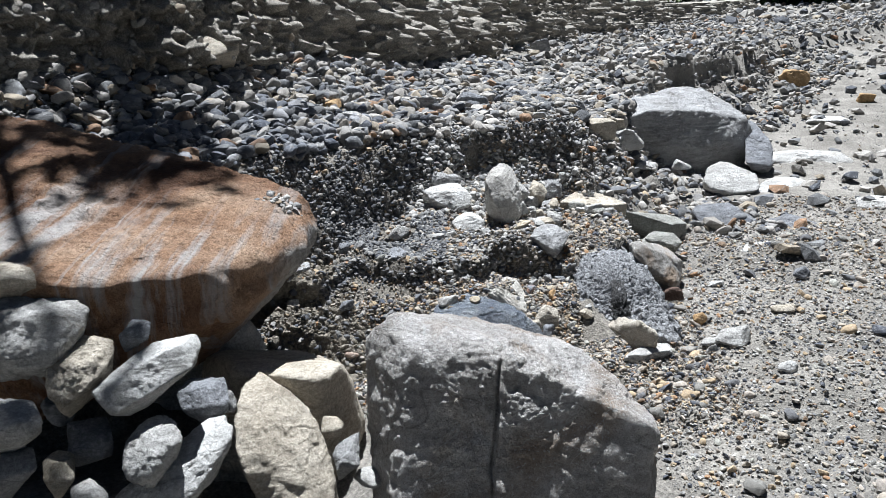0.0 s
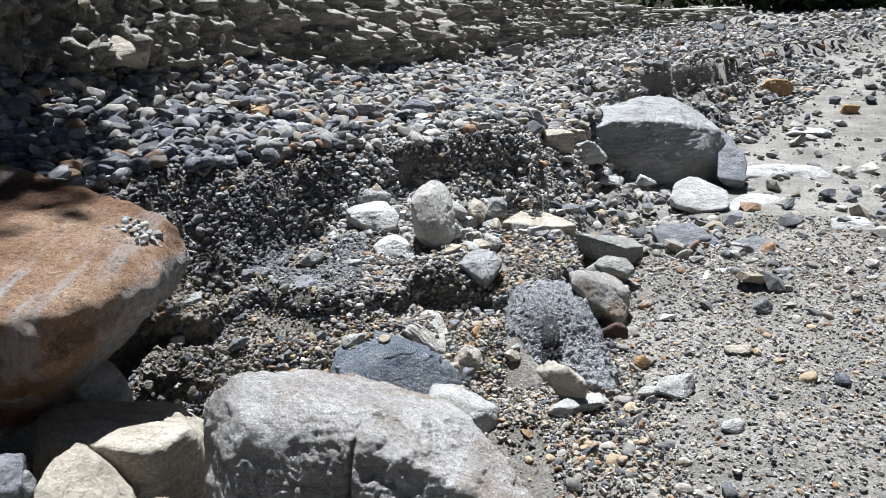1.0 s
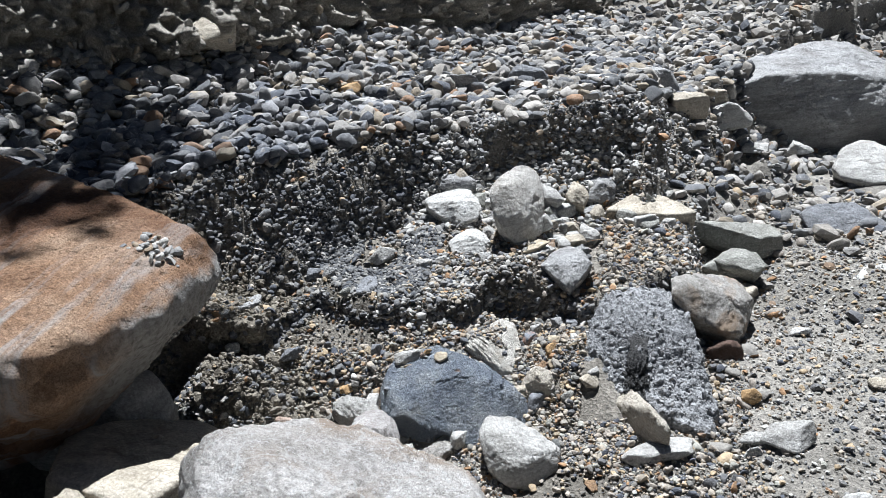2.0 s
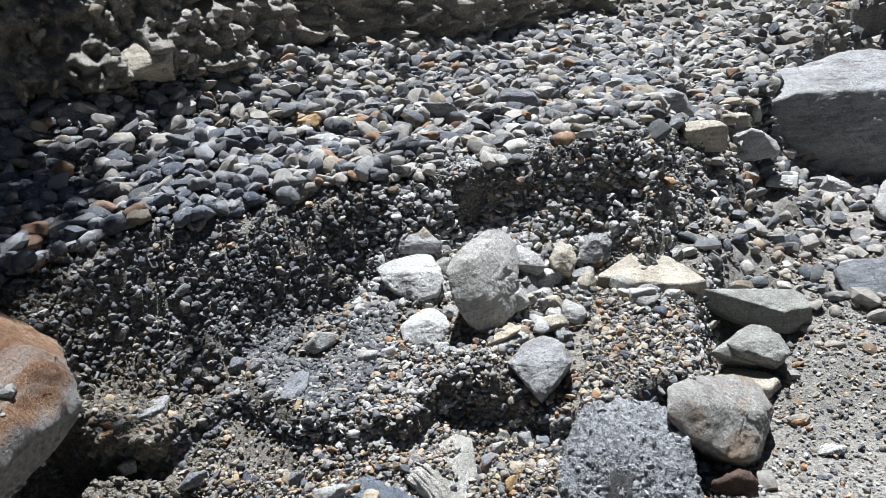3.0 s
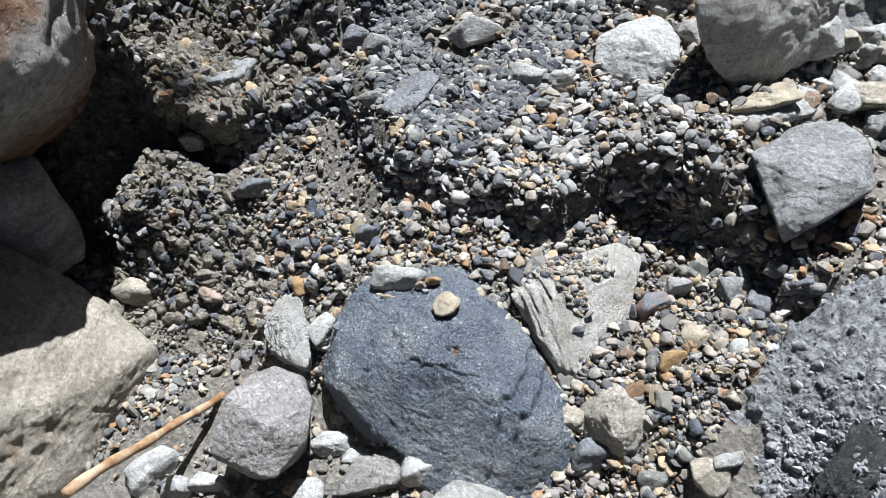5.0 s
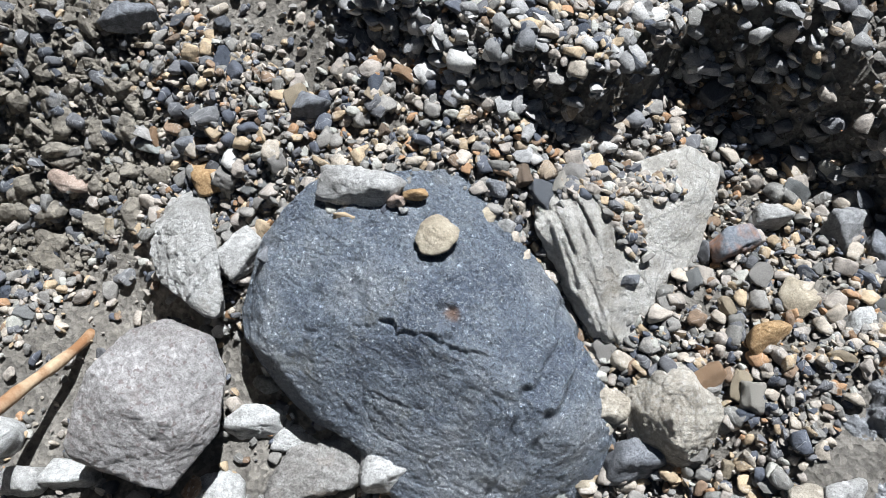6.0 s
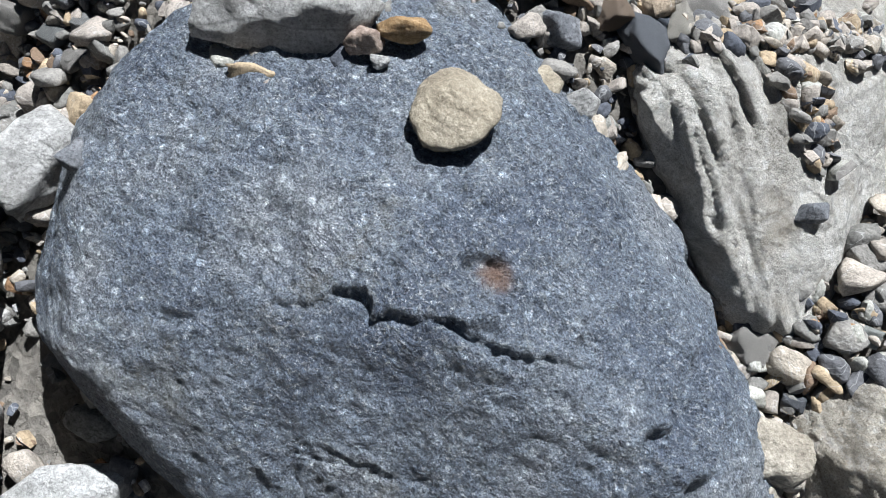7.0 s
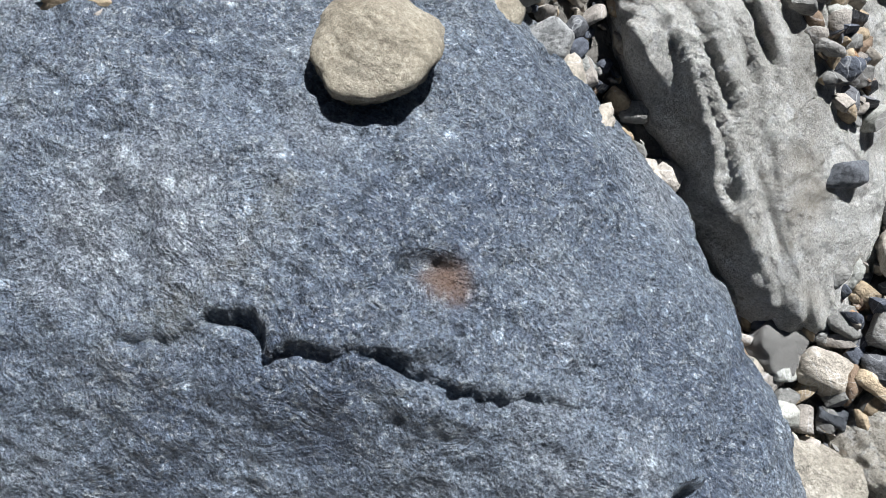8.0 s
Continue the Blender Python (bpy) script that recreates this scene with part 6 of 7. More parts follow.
def strewn(n, x0, x1, y0, y1, lo, hi, power=2.5, keep=None, sink=0.2, lift=0.0):
    """Places and sizes of n stones on the land, even over slopes; small ones are the most."""
    x, y = rng.uniform(x0, x1, n * 3), rng.uniform(y0, y1, n * 3)
    if keep is not None:
        k = keep(x, y)
        x, y = x[k], y[k]
    e = 0.006
    z = land(x, y)
    gx_, gy_ = (land(x + e, y) - z) / e, (land(x, y + e) - z) / e
    steep = np.sqrt(1 + gx_ ** 2 + gy_ ** 2)
    pick = rng.uniform(0, 1, len(x)) * 3 < np.minimum(steep, 8) * (n / max(1, len(x))) * 3
    x, y, z, gx_, gy_, steep = x[pick], y[pick], z[pick], gx_[pick], gy_[pick], steep[pick]
    s = lo + (hi - lo) * rng.uniform(0, 1, len(x)) ** power
    up = np.stack([-gx_, -gy_, np.ones_like(x)], -1) / steep[:, None]
    return np.stack([x, y, z], -1) + up * (s * (0.31 - sink * 0.62) + lift * rng.uniform(0, 1, len(x)))[:, None], s


def on_terrace(x, y):
    return (y > terrace_edge(x) - 0.02) & (y < bank_foot(x) + 0.05)


def cobbly(x, y):
    """The terrace, but for the fine gravel along its upright edge."""
    fine = (x > 0.05) & (x < 1.0) & (y - terrace_edge(x) < 0.3)
    return on_terrace(x, y) & (~fine | (rng.uniform(0, 1, len(x)) < 0.18))


def below(x, y):
    return y < terrace_edge(x) - 0.05


def sandy(x, y):
    """Stretches of bare sand and mud."""
    a = (np.abs(x - 0.03) < 0.24) & (y > 2.3) & (y < 2.86)
    b = (x > 0.45) & (x < 0.75) & (y < 2.75)
    c = (x > 0.52) & (x < 0.68) & (y > 3.66) & (y < 3.95)
    d = (x > 0.85) & (x < 1.3) & (y > 4.3) & (y < 4.75)
    return a | b | c | d


def gravelly(x, y):
    rotten = (x > 0.64) & (x < 1.02) & (y > 2.98) & (y < 3.48)
    # mixed gravel thinned out where the shade-toned gravel lies
    darkened = (x < -0.08) & (y > 3.12) & (rng.uniform(0, 1, len(x)) > 0.25)
    return below(x, y) & ~rotten & ~darkened & (~sandy(x, y) | (rng.uniform(0, 1, len(x)) < 0.12))


def muddy(x, y):
    return below(x, y) & (np.hypot((x + 0.44) / 0.22, (y - 2.87) / 0.23) + 0.25 * fbm(np.stack([x * 14, y * 14, 0 * x], -1), 2, 71) < 1)


def dark_corner(x, y):
    """Where the darker, bluer cobbles lie: the left corner of the terrace."""
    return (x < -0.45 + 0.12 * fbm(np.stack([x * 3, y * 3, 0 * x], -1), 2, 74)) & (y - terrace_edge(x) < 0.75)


P1, s1 = strewn(2600, -2.0, -0.3, 2.4, 4.9, 0.018, 0.11, 2.6, lambda x, y: on_terrace(x, y) & dark_corner(x, y), 0.1, 0.025)
heap("cobbles", P1, s1, M_darkcobbles, "dark blue-grey cobbles heaped on the terrace", 2, 0.4, "cobbles")
P1, s1 = strewn(9000, -2.0, 1.5, 2.4, 8.0, 0.018, 0.12, 3.0, lambda x, y: cobbly(x, y) & (~dark_corner(x, y) | (rng.uniform(0, 1, len(x)) < 0.2)), 0.1, 0.02)
heap("cobbles", P1, s1, M_cobbles, "grey and blue rounded cobbles heaped on the terrace", 2, 0.38, "cobbles")
P1, s1 = strewn(20000, -2.0, 1.5, 2.4, 8.0, 0.01, 0.04, 2.0, lambda x, y: on_terrace(x, y) & ~dark_corner(x, y), 0.05, 0.015)
heap("gravel", P1, s1, M_cobbles, "small grey stones between the cobbles", 1, 0.6)
P1, s1 = strewn(11000, 0, 14, 6.5, 24, 0.03, 0.17, 3.0, on_terrace, 0.15)
heap("cobbles", P1, s1, M_cobbles, "pale stones strewn over the far terrace", 1, 0.5, "cobbles")
P1, s1 = strewn(7000, 0.05, 1.0, 4.2, 5.2, 0.007, 0.03, 2.0, lambda x, y: (y > terrace_edge(x)) & (y - terrace_edge(x) < 0.36), 0.05, 0.01)
heap("gravel", P1, s1, M_scarp, "pale fine gravel along the rim of the terrace", 2, 0.5)
P1, s1 = strewn(4200, -0.15, 1.0, 3.7, 4.8, 0.012, 0.05, 2.2, lambda x, y: (terrace_edge(x) - y > 0.05) & (terrace_edge(x) - y < 0.5 - 0.2 * smooth(0.4, 0.6, x)), 0.1, 0.01)
heap("stones", P1, s1, M_scarp, "pale small stones fallen below the upright scarp", 2, 0.45, "stones")
P1, s1 = strewn(800, -0.12, 0.42, 3.2, 3.6, 0.01, 0.032, 2.2, lambda x, y: low_ground(x, y) > 0.33, 0.1, 0.006)
heap("stones", P1, s1, M_scarp, "pale pebbles on top of a crumbling ledge", 2, 0.4, "stones")

# dark tones here stand in for the slope's self-shadow
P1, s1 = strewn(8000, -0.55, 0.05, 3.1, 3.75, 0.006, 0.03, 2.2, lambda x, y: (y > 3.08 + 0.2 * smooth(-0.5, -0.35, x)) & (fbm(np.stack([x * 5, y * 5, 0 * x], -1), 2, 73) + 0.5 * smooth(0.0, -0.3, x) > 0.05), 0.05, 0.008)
heap("gravel", P1, s1, M_shadegravel, "gravel on a slope, toned dark for its self-shadow", 2, 0.5)


def mid_gravel(x, y):
    return gravelly(x, y) & (~muddy(x, y) | (rng.uniform(0, 1, len(x)) < 0.08))


def close_by(x, y):
    return (x > -0.4) & (x < 0.85) & (y > 2.6) & (y < 3.45)


P1, s1 = strewn(2700, -0.4, 0.85, 2.6, 3.45, 0.009, 0.03, 2.2, mid_gravel, 0.1, 0.006)
heap("gravel", P1, s1, M_gravel, "mixed grey, tan and rusty river gravel", 3, 0.5)
P1, s1 = strewn(5200, -0.75, 1.1, 2.45, 4.5, 0.01, 0.036, 2.2, lambda x, y: mid_gravel(x, y) & ~close_by(x, y), 0.1, 0.006)
heap("gravel", P1, s1, M_gravel, "mixed grey river gravel below the terrace", 2, 0.5)
P1, s1 = strewn(13000, -0.4, 0.85, 2.6, 3.45, 0.004, 0.017, 1.8, lambda x, y: gravelly(x, y) & (~muddy(x, y) | (rng.uniform(0, 1, len(x)) < 0.15)), 0.05, 0.004)
heap("gravel", P1, s1, M_gravel, "fine mixed river gravel", 2, 0.8)
P1, s1 = strewn(15000, -0.75, 1.15, 2.3, 4.6, 0.004, 0.017, 1.8, lambda x, y: gravelly(x, y) & ~close_by(x, y), 0.05, 0.004)
heap("gravel", P1, s1, M_gravel, "fine grey gravel below the terrace", 1, 0.8)
P1, s1 = strewn(12000, -1.4, 2.2, 2.8, 8.0, 0.006, 0.03, 2.0, lambda x, y: (np.abs(y - terrace_edge(x) + 0.18) < 0.22) & ((x < 0.05) | (x > 1.0) | (y < terrace_edge(x) - 0.1)), 0.15)
heap("gravel", P1, s1, M_cobbles, "grey gravel set in the eroded scarp", 2, 0.5)


def steep_face(x, y):
    z = land(x, y)
    return (np.hypot(land(x + 0.01, y) - z, land(x, y + 0.01) - z) > 0.011) & (y < bank_foot(x) - 0.1)


# left part of the scarp: its shade is put into the stone colour
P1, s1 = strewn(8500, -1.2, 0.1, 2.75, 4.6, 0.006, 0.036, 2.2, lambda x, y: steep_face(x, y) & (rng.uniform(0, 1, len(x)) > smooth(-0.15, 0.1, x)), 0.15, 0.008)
heap("gravel", P1, s1, M_shadegravel, "gravel crumbling out of the scarp, toned dark for its shade", 2, 0.6)
P1, s1 = strewn(9000, -0.4, 1.3, 2.75, 5.2, 0.006, 0.036, 2.2, lambda x, y: steep_face(x, y) & (rng.uniform(0, 1, len(x)) < smooth(-0.2, 0.1, x)), 0.15, 0.008)
heap("gravel", P1, s1, M_scarp, "grey gravel crumbling out of the scarp", 2, 0.6)
P1, s1 = strewn(3200, 0.05, 0.84, 4.05, 4.95, 0.006, 0.026, 2.2, lambda x, y: np.abs(y - terrace_edge(x) + 0.03) < 0.075, 0.2, 0.004)
heap("gravel", P1, s1, M_cobbles, "grey gravel standing out of the upright scarp", 2, 0.9)
P1, s1 = strewn(2200, -1.4, 2.2, 2.8, 8.0, 0.018, 0.06, 2.0, lambda x, y: (np.abs(y - terrace_edge(x) + 0.16) < 0.2) & ((x < 0.05) | (x > 1.0)), 0.25)
heap("stones", P1, s1, M_cobbles, "grey stones set in the eroded scarp", 2, 0.9, "stones")
P1, s1 = strewn(5000, -0.75, -0.1, 2.55, 3.15, 0.003, 0.016, 2.0, muddy, 0.25, 0.006)
heap("clods", P1, s1, M_mud, "crumbled clods of brown-grey dried mud", 2, 0.8, "mud")
P1, s1 = strewn(150, -0.75, -0.1, 2.55, 3.15, 0.018, 0.055, 2.0, muddy, 0.3, 0.004)
heap("lumps", P1, s1, M_mud, "rounded lumps caked in brown-grey mud", 3, 0.8, "mud")
P1, s1 = strewn(2600, -1.05, -0.38, 2.85, 3.35, 0.006, 0.04, 2.6, below, 0.25, 0.004)
heap("clods", P1, s1, M_mud, "clods of dried mud along a crumbling edge", 1, 0.9, "mud", True)
P1, s1 = strewn(26000, 0.6, 3.6, 1.2, 5.4, 0.005, 0.028, 2.6, gravelly, 0.15)
heap("gravel", P1, s1, M_gravel, "small grey gravel on the sandy stream bed", 1, 0.5)
P1, s1 = strewn(16000, 0.75, 2.9, 1.3, 4.6, 0.005, 0.022, 2.4, gravelly, 0.15)
heap("gravel", P1, s1, M_scarp, "pale fine gravel on the sandy stream bed", 1, 0.5)
P1, s1 = strewn(900, 0.75, 3.4, 1.3, 5.4, 0.022, 0.075, 3.5, gravelly, 0.2)
heap("stones", P1, s1, M_gravel, "scattered pale and dark stones on the stream bed", 2, 0.35, "stones")
P1, s1 = strewn(9000, 1.6, 16, 4, 26, 0.02, 0.2, 4.5, below, 0.2)
heap("stones", P1, s1, M_cobbles, "pale stones strewn over the far stream bed", 1, 0.35, "stones")
P1, s1 = strewn(3800, 1.3, 6.0, 5.6, 13, 0.015, 0.12, 3.0, lambda x, y: (y - terrace_edge(x) < 0.05) & (y - terrace_edge(x) > -1.6), 0.15)
heap("stones", P1, s1, M_cobbles, "stones tumbled down below the far terrace edge", 2, 0.45, "stones")
P1, s1 = strewn(4500, 1.2, 6.0, 5.4, 13, 0.02, 0.1, 2.5, steep_face, 0.15, 0.02)
heap("stones", P1, s1, M_scarp, "dark stones crumbling out of the far terrace edge", 1, 0.9, "stones")
P1, s1 = strewn(7000, 4, 60, 18, 64, 0.08, 0.5, 4, None, 0.2)
heap("stones", P1, s1, M_cobbles, "pale stones over the far end of the stream bed", 1, 0.4, "stones")
P1, s1 = strewn(900, 0.95, 2.1, 4.5, 7.2, 0.02, 0.11, 3, None, 0.15)
heap("stones", P1, s1, M_cobbles, "grey stones round the big boulder", 2, 0.5, "stones")
# stones set in the cut bank
nb = 4200
ri, ci = rng.integers(4, BANK.shape[0] - 12, nb), rng.integers(2, BANK.shape[1] - 20, nb)
heap("bank_stones", BANK[ri, ci] + rng.normal(0, 0.012, (nb, 3)), 0.01 + 0.06 * rng.uniform(0, 1, nb) ** 4, M_bankstone, "stones set in the silt of the cut bank", 2, 1.2, "stones")
def crumbs(name, ob, n, lo, hi, mat, label, level, category, above):
    """Loose bits over the upper side of a rock."""
    v = np.array([q.co[:] for q in ob.data.vertices]) + np.array(ob.location)
    nz = np.array([q.normal[2] for q in ob.data.vertices])
    v = v[(nz > 0.15) & (v[:, 2] > above)]
    pick = v[rng.integers(0, len(v), n)]
    sz = lo + (hi - lo) * rng.uniform(0, 1, n) ** 2.5
    return heap(name, pick, sz, mat, label, level, 1.0, category)


crumbs("rubble", mound_ob, 420, 0.008, 0.026, M_crustbits, "crumbs of rotten pale grey rock", 2, "rubble", 0.16)
crumbs("rubble", mound_ob, 6000, 0.003, 0.009, M_crustbits, "grit of rotten pale grey rock", 1, "rubble", 0.16)
crumbs("clods", shelf_ob, 2200, 0.006, 0.035, M_mud, "clods of dried mud on an overhang", 2, "mud", 0.3)
crumbs("gravel", shelf_ob, 500, 0.01, 0.04, M_gravel, "gravel on a mud overhang", 2, "gravel", 0.38)
# grit on the rusty boulder
ng = 90
gxy = np.stack([np.minimum(rng.normal(-0.475, 0.04, ng), -0.40), np.minimum(rng.normal(2.645, 0.03, ng), 2.69)], -1)
heap("gravel", np.column_stack([gxy, [top_of(orange_ob, a, b) for a, b in gxy]]), rng.uniform(0.01, 0.035, ng), M_scarp, "small heap of gravel on the rusty boulder", 2, 0.5)

# pebbles one can count, round the dark boulder and along the terrace
LOOSE = [bpy.data.meshes.new("pebble") for _ in SHAPES[4]]
for me, (v, f) in zip(LOOSE, SHAPES[4]):
    me.from_pydata((v / 2).tolist(), [], f)
    me.polygons.foreach_set("use_smooth", [True] * len(me.polygons))
    me.materials.append(M_pebble)
LOOSE_BIG = [bpy.data.meshes.new("cobble") for _ in SHAPES[3]]
for me, (v, f) in zip(LOOSE_BIG, SHAPES[3]):
    me.from_pydata((v / 2).tolist(), [], f)
    me.polygons.foreach_set("use_smooth", [True] * len(me.polygons))
    me.materials.append(M_cobble)


def loose(name, meshes, places, sizes, label, category, group):
    R = turns(len(places), 0.4)
    for p, s, q in zip(places, sizes, R):
        ob = new(name, meshes[rng.integers(0, len(meshes))])
        ob.matrix_world = Matrix.Translation(p) @ Matrix([list(w) for w in q]).to_4x4() @ Matrix.Diagonal((s, s, s, 1))
        tagged(ob, label, category, group)


P1, s1 = strewn(330, -0.35, 0.8, 2.62, 3.5, 0.016, 0.042, 3.0, lambda x, y: gravelly(x, y) & ~((np.abs(x - 0.18) < 0.22) & (y < 3.08) & (y > 2.8)), 0.08)
loose("pebble", LOOSE, P1[:290], s1[:290], "stream pebble lying in mixed river gravel", "pebble", "pebbles in the gravel")
P1, s1 = strewn(300, -1.6, 0.9, 3.4, 5.2, 0.05, 0.12, 1.8, cobbly, 0.05, 0.02)
loose("cobble", LOOSE_BIG, P1[:270], s1[:270], "rounded grey cobble lying on the terrace", "cobble", "cobbles on the terrace")


k = rng.uniform(0, 1, 260)
at = np.stack([0.236 + 0.11 * k, 3.195 + 0.1 * k], -1) + rng.normal(0, 0.012, (260, 2))
k = rng.uniform(0, 1, 70)
at = np.concatenate([at, np.stack([0.29 + 0.075 * k, 3.235 - 0.03 * k], -1) + rng.normal(0, 0.006, (70, 2))])
zz = np.array([top_of(wedge_ob, a, b) for a, b in at])
heap("gravel", np.column_stack([at, zz - 0.001]), rng.uniform(0.006, 0.02, len(at)), M_gravel, "small gravel lying on the ribbed wedge of rock", 2, 0.6)

# white and grey stones heaped round the tall oval rock
rw = np.random.default_rng(5)
for k in range(46):
    a, d = rw.uniform(-0.4, 3.9), rw.uniform(0.6, 1.5)
    x, y = 0.31 + 0.27 * d * math.cos(a), 3.87 + 0.2 * d * math.sin(a)
    if y > terrace_edge(x) - 0.05:
        continue
    l = 0.035 + 0.075 * rw.uniform() ** 1.7
    stone("stone", "pale stone heaped beside a taller rounded rock", (M_white, M_white2, M_grey, M_tan, M_white, M_greenish)[k % 6], ("egg", "block", "wedge", "slab", "block")[k % 5],
          (x, y, float(land(np.array([x]), np.array([y]))[0]) + 0.3 * l), (l, l * rw.uniform(0.6, 0.9), l * rw.uniform(0.55, 0.8)), rw.uniform(0, 360), 500 + k)

for k in range(60):
    x, y = rw.uniform(0.4, 0.95), rw.uniform(3.72, 4.5)
    if y > terrace_edge(x) - 0.06 or (x > 0.6 and y < 3.95):
        continue
    l = 0.03 + 0.08 * rw.uniform() ** 1.8
    stone("stone", "pale stone lying below the crumbling terrace edge", (M_white2, M_white, M_grey, M_tan, M_greenish)[k % 5], ("block", "egg", "wedge", "slab")[k % 4],
          (x, y, float(land(np.array([x]), np.array([y]))[0]) + 0.3 * l), (l, l * rw.uniform(0.6, 0.9), l * rw.uniform(0.5, 0.8)), rw.uniform(0, 360), 600 + k)


# ---- stick, trees ----
def part(name, bm, mat, parent, label=""):
    me = bpy.data.meshes.new(name)
    bm.to_mesh(me)
    bm.free()
    me.polygons.foreach_set("use_smooth", [True] * len(me.polygons))
    me.materials.append(mat)
    ob = new(name, me)
    ob.parent = parent
    return tagged(ob, label)


def tube(bm, pts, radii, sides=10, wobble=0.0):
    """A tapering, slightly crooked round bar through pts."""
    rings = []
    for i, (p, r) in enumerate(zip(pts, radii)):
        a = Vector(pts[min(i + 1, len(pts) - 1)]) - Vector(pts[max(i - 1, 0)])
        q = a.to_track_quat("Z", "Y")
        rings.append([bm.verts.new(Vector(p) + q @ Vector((math.cos(t) * r * (1 + wobble * random.uniform(-1, 1)), math.sin(t) * r * (1 + wobble * random.uniform(-1, 1)), 0)))
                      for t in [2 * math.pi * k / sides for k in range(sides)]])
    for a, b in zip(rings, rings[1:]):
        for k in range(sides):
            bm.faces.new((a[k], a[(k + 1) % sides], b[(k + 1) % sides], b[k]))
    bm.faces.new(list(reversed(rings[0])))
    bm.faces.new(rings[-1])


def wood_mat(name, dark, light):
    m, nt, bsdf = nodes_of(name, 0.7)
    v = coords(nt)
    col = ramp(nt, tex(nt, "noise", v, 25, 6, 0.65).outputs[0], [(0.35, dark), (0.62, light)])
    nt.links.new(col, bsdf.inputs["Base Color"])
    bump(nt, bsdf, tex(nt, "noise", v, 60, 6, 0.7).outputs[0], 0.5, 0.004)
    return m


M_stick = wood_mat("peeled_wood", (0.20, 0.10, 0.045), (0.42, 0.32, 0.21))
M_trunk = wood_mat("bark", (0.10, 0.08, 0.06), (0.22, 0.18, 0.14))
bm = bmesh.new()
A, B = Vector((-0.16, 2.74, 0.11)), Vector((0.045, 2.45, 0.43))
n = 22
tube(bm, [A.lerp(B, k / (n - 1)) + Vector((0.003 * math.sin(k * 0.6), 0, 0.003 * math.cos(k * 0.45))) for k in range(n)], [0.0068 + 0.002 * k / n + 0.001 * math.sin(k * 1.7) for k in range(n)], 14, 0.05)
me = bpy.data.meshes.new("stick")
bm.to_mesh(me)
bm.free()
me.polygons.foreach_set("use_smooth", [True] * len(me.polygons))
me.materials.append(M_stick)
tagged(new("stick", me), "peeled pale brown stick leaning out of the sand", "stick")

# dry twigs and grass stalks
for k, (x, y, z, l, a, lean) in enumerate([(0.30, 2.815, 0.16, 0.05, 20, 30), (0.29, 2.81, 0.15, 0.06, 60, 20), (0.31, 2.80, 0.15, 0.04, 120, 40), (0.12, 3.56, 0.49, 0.06, 40, 25), (0.13, 3.57, 0.49, 0.05, 150, 35), (0.62, 3.78, 0.47, 0.16, 15, 8), (-1.18, 4.35, 1.12, 0.22, 100, 50)]):
    bm = bmesh.new()
    d = Vector((math.cos(radians(a)) * math.cos(radians(lean)), math.sin(radians(a)) * math.cos(radians(lean)), math.sin(radians(lean))))
    tube(bm, [Vector((x, y, z - 0.01)) + d * l * t + Vector((0, 0, -0.2 * l * t * t)) for t in (0, 0.25, 0.5, 0.75, 1)], [0.0013, 0.0012, 0.0011, 0.0009, 0.0005], 5)
    me = bpy.data.meshes.new("twig")
    bm.to_mesh(me)
    bm.free()
    me.materials.append(M_stick)
    tagged(new("twig", me), "thin dry twig caught among the stones", "twig", "dry twigs")


def leaf_mat():
    m, nt, bsdf = nodes_of("foliage", 0.6)
    rnd = nt.nodes.new("ShaderNodeNewGeometry").outputs["Random Per Island"]
    nt.links.new(ramp(nt, rnd, [(0.0, (0.03, 0.055, 0.018)), (0.5, (0.055, 0.09, 0.03)), (1.0, (0.10, 0.14, 0.05))]), bsdf.inputs["Base Color"])
    return m


M_leaf = leaf_mat()


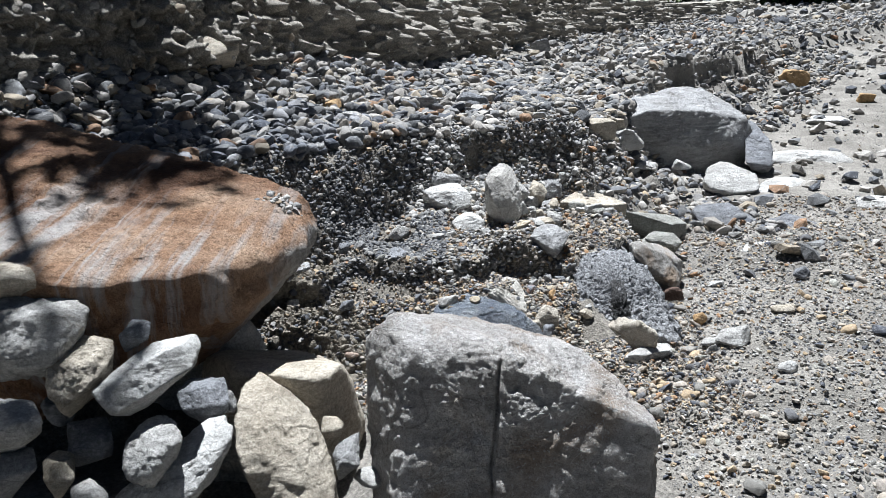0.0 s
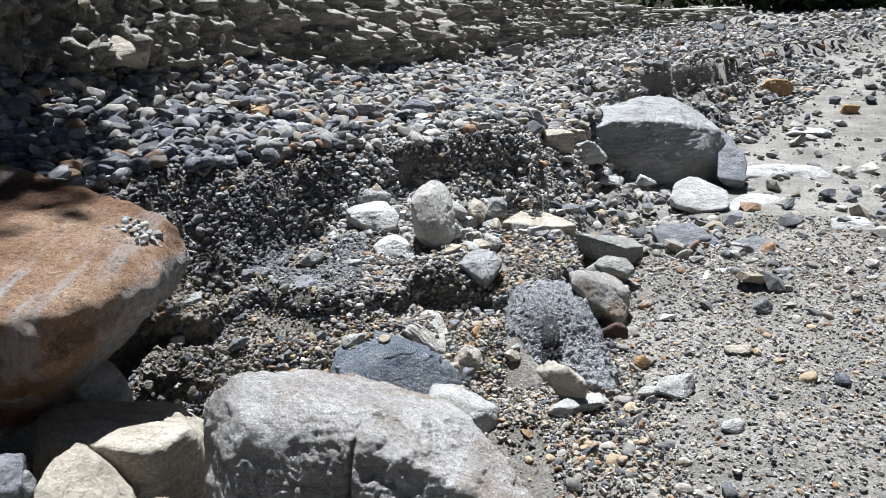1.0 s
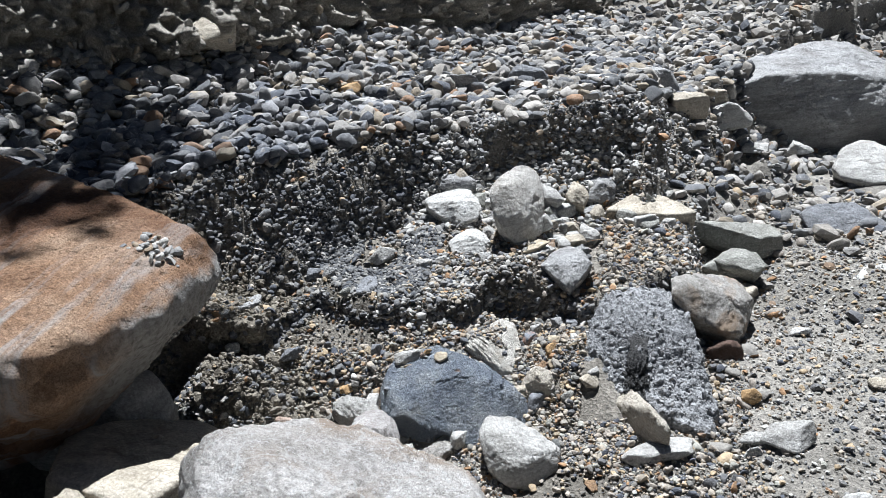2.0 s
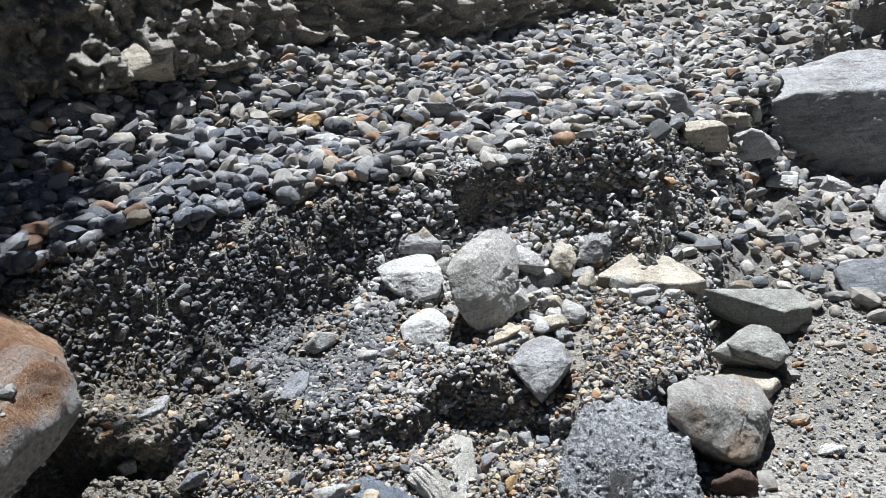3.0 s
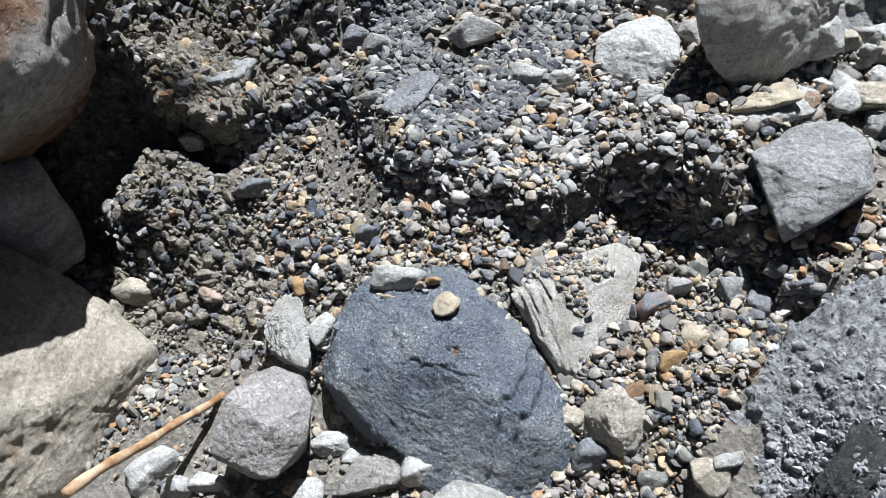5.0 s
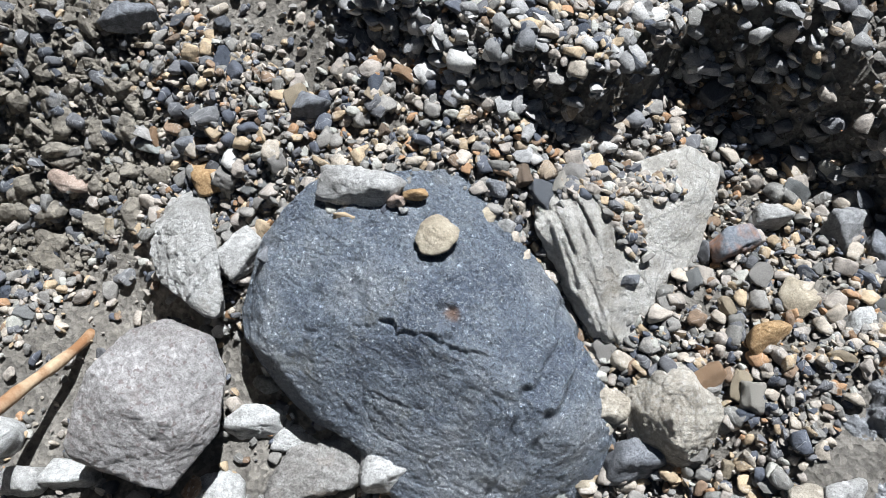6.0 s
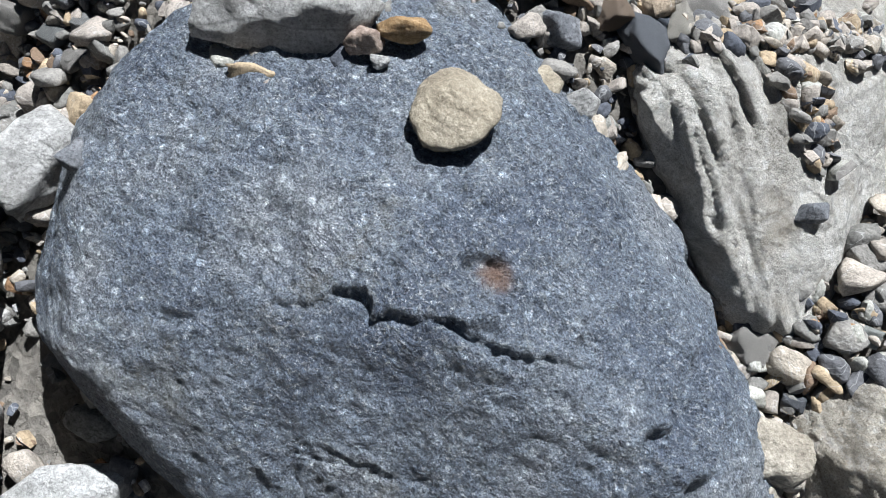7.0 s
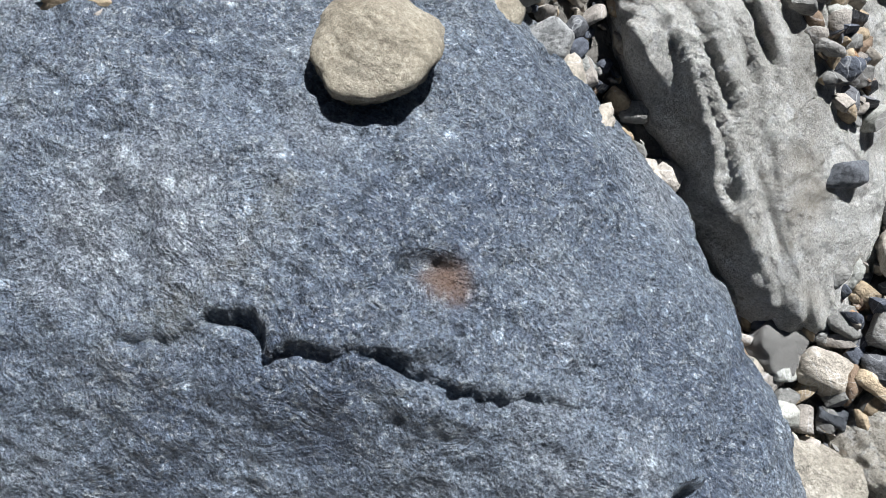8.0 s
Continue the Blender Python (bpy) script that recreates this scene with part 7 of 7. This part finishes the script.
def tree(foot, height, spread, leaves, seed, leaf=0.09, label="leafy tree on top of the bank", clumps=26, low=0.3, reach=(0, 0)):
    """A tapered trunk with limbs, and a crown of many small leaves in loose clumps."""
    r = random.Random(seed)
    root = tagged(new("tree"), label, "tree")
    root.location = foot
    bm = bmesh.new()
    tube(bm, [Vector((0.1 * height * 0.3 * math.sin(t * 2), 0.05 * height * t * t, height * 0.75 * t - 0.2)) for t in np.linspace(0, 1, 8)], [0.03 * height * (1 - 0.8 * t) for t in np.linspace(0, 1, 8)], 10, 0.08)
    part("trunk", bm, M_trunk, root)
    centres = []
    for k in range(clumps):
        a, e = r.uniform(0, 2 * math.pi), r.uniform(low, 1.0)
        d = spread * math.sqrt(r.uniform(0.02, 1)) * (1.15 - 0.6 * e)
        c = Vector((d * math.cos(a) + reach[0], d * math.sin(a) + 0.05 * height + reach[1], height * e))
        centres.append(c)
        if k % 2 == 0:
            bm = bmesh.new()
            b0 = Vector((0, 0.02 * height, height * max(0.2, 0.75 * e - 0.15)))
            tube(bm, [b0.lerp(c, t) + Vector((0, 0, 0.06 * height * math.sin(t * 3))) for t in (0, 0.33, 0.66, 1)], [0.012 * height, 0.008 * height, 0.005 * height, 0.002 * height], 6)
            part("limb", bm, M_trunk, root)
    vs, fs = [], []
    for k in range(leaves):
        c = centres[k % len(centres)]
        p = c + Vector((r.gauss(0, 1), r.gauss(0, 1), r.gauss(0, 0.7))) * spread * 0.2
        q = Euler((r.uniform(-1, 1), r.uniform(-1, 1), r.uniform(0, 6.3))).to_matrix()
        s = leaf * r.uniform(0.6, 1.4)
        b = len(vs)
        for x, y, z in ((-1, 0, 0), (0, -0.45, 0.1), (1, 0, 0), (0, 0.45, 0.1)):
            vs.append(p + q @ Vector((x, y, z)) * s)
        fs.append((b, b + 1, b + 2, b + 3))
    me = bpy.data.meshes.new("crown")
    me.from_pydata(vs, [], fs)
    me.materials.append(M_leaf)
    ob = new("crown", me)
    ob.parent = root
    return root


tree((-2.1, 6.1, float(land(np.array([-2.1]), np.array([6.1]))[0])), 5.0, 0.75, 400, 4, 0.085, clumps=15, low=0.75, reach=(0.5, -0.85))
tree((-2.5, 5.3, float(land(np.array([-2.5]), np.array([5.3]))[0])), 5.0, 0.8, 430, 5, 0.085, clumps=16, low=0.75, reach=(1.2, -1.72))
rt = random.Random(9)
for k in range(16):
    x = 14 + k * 3.6 + rt.uniform(-1, 1)
    y = 58 + rt.uniform(-4, 6) + (x - 30) * 0.5
    tree((x, y, float(land(np.array([x]), np.array([y]))[0]) - 0.4), rt.uniform(7, 11), 3.6, 1300, 30 + k, 0.42, "dark green tree at the far edge of the stream bed", 34, 0.02)
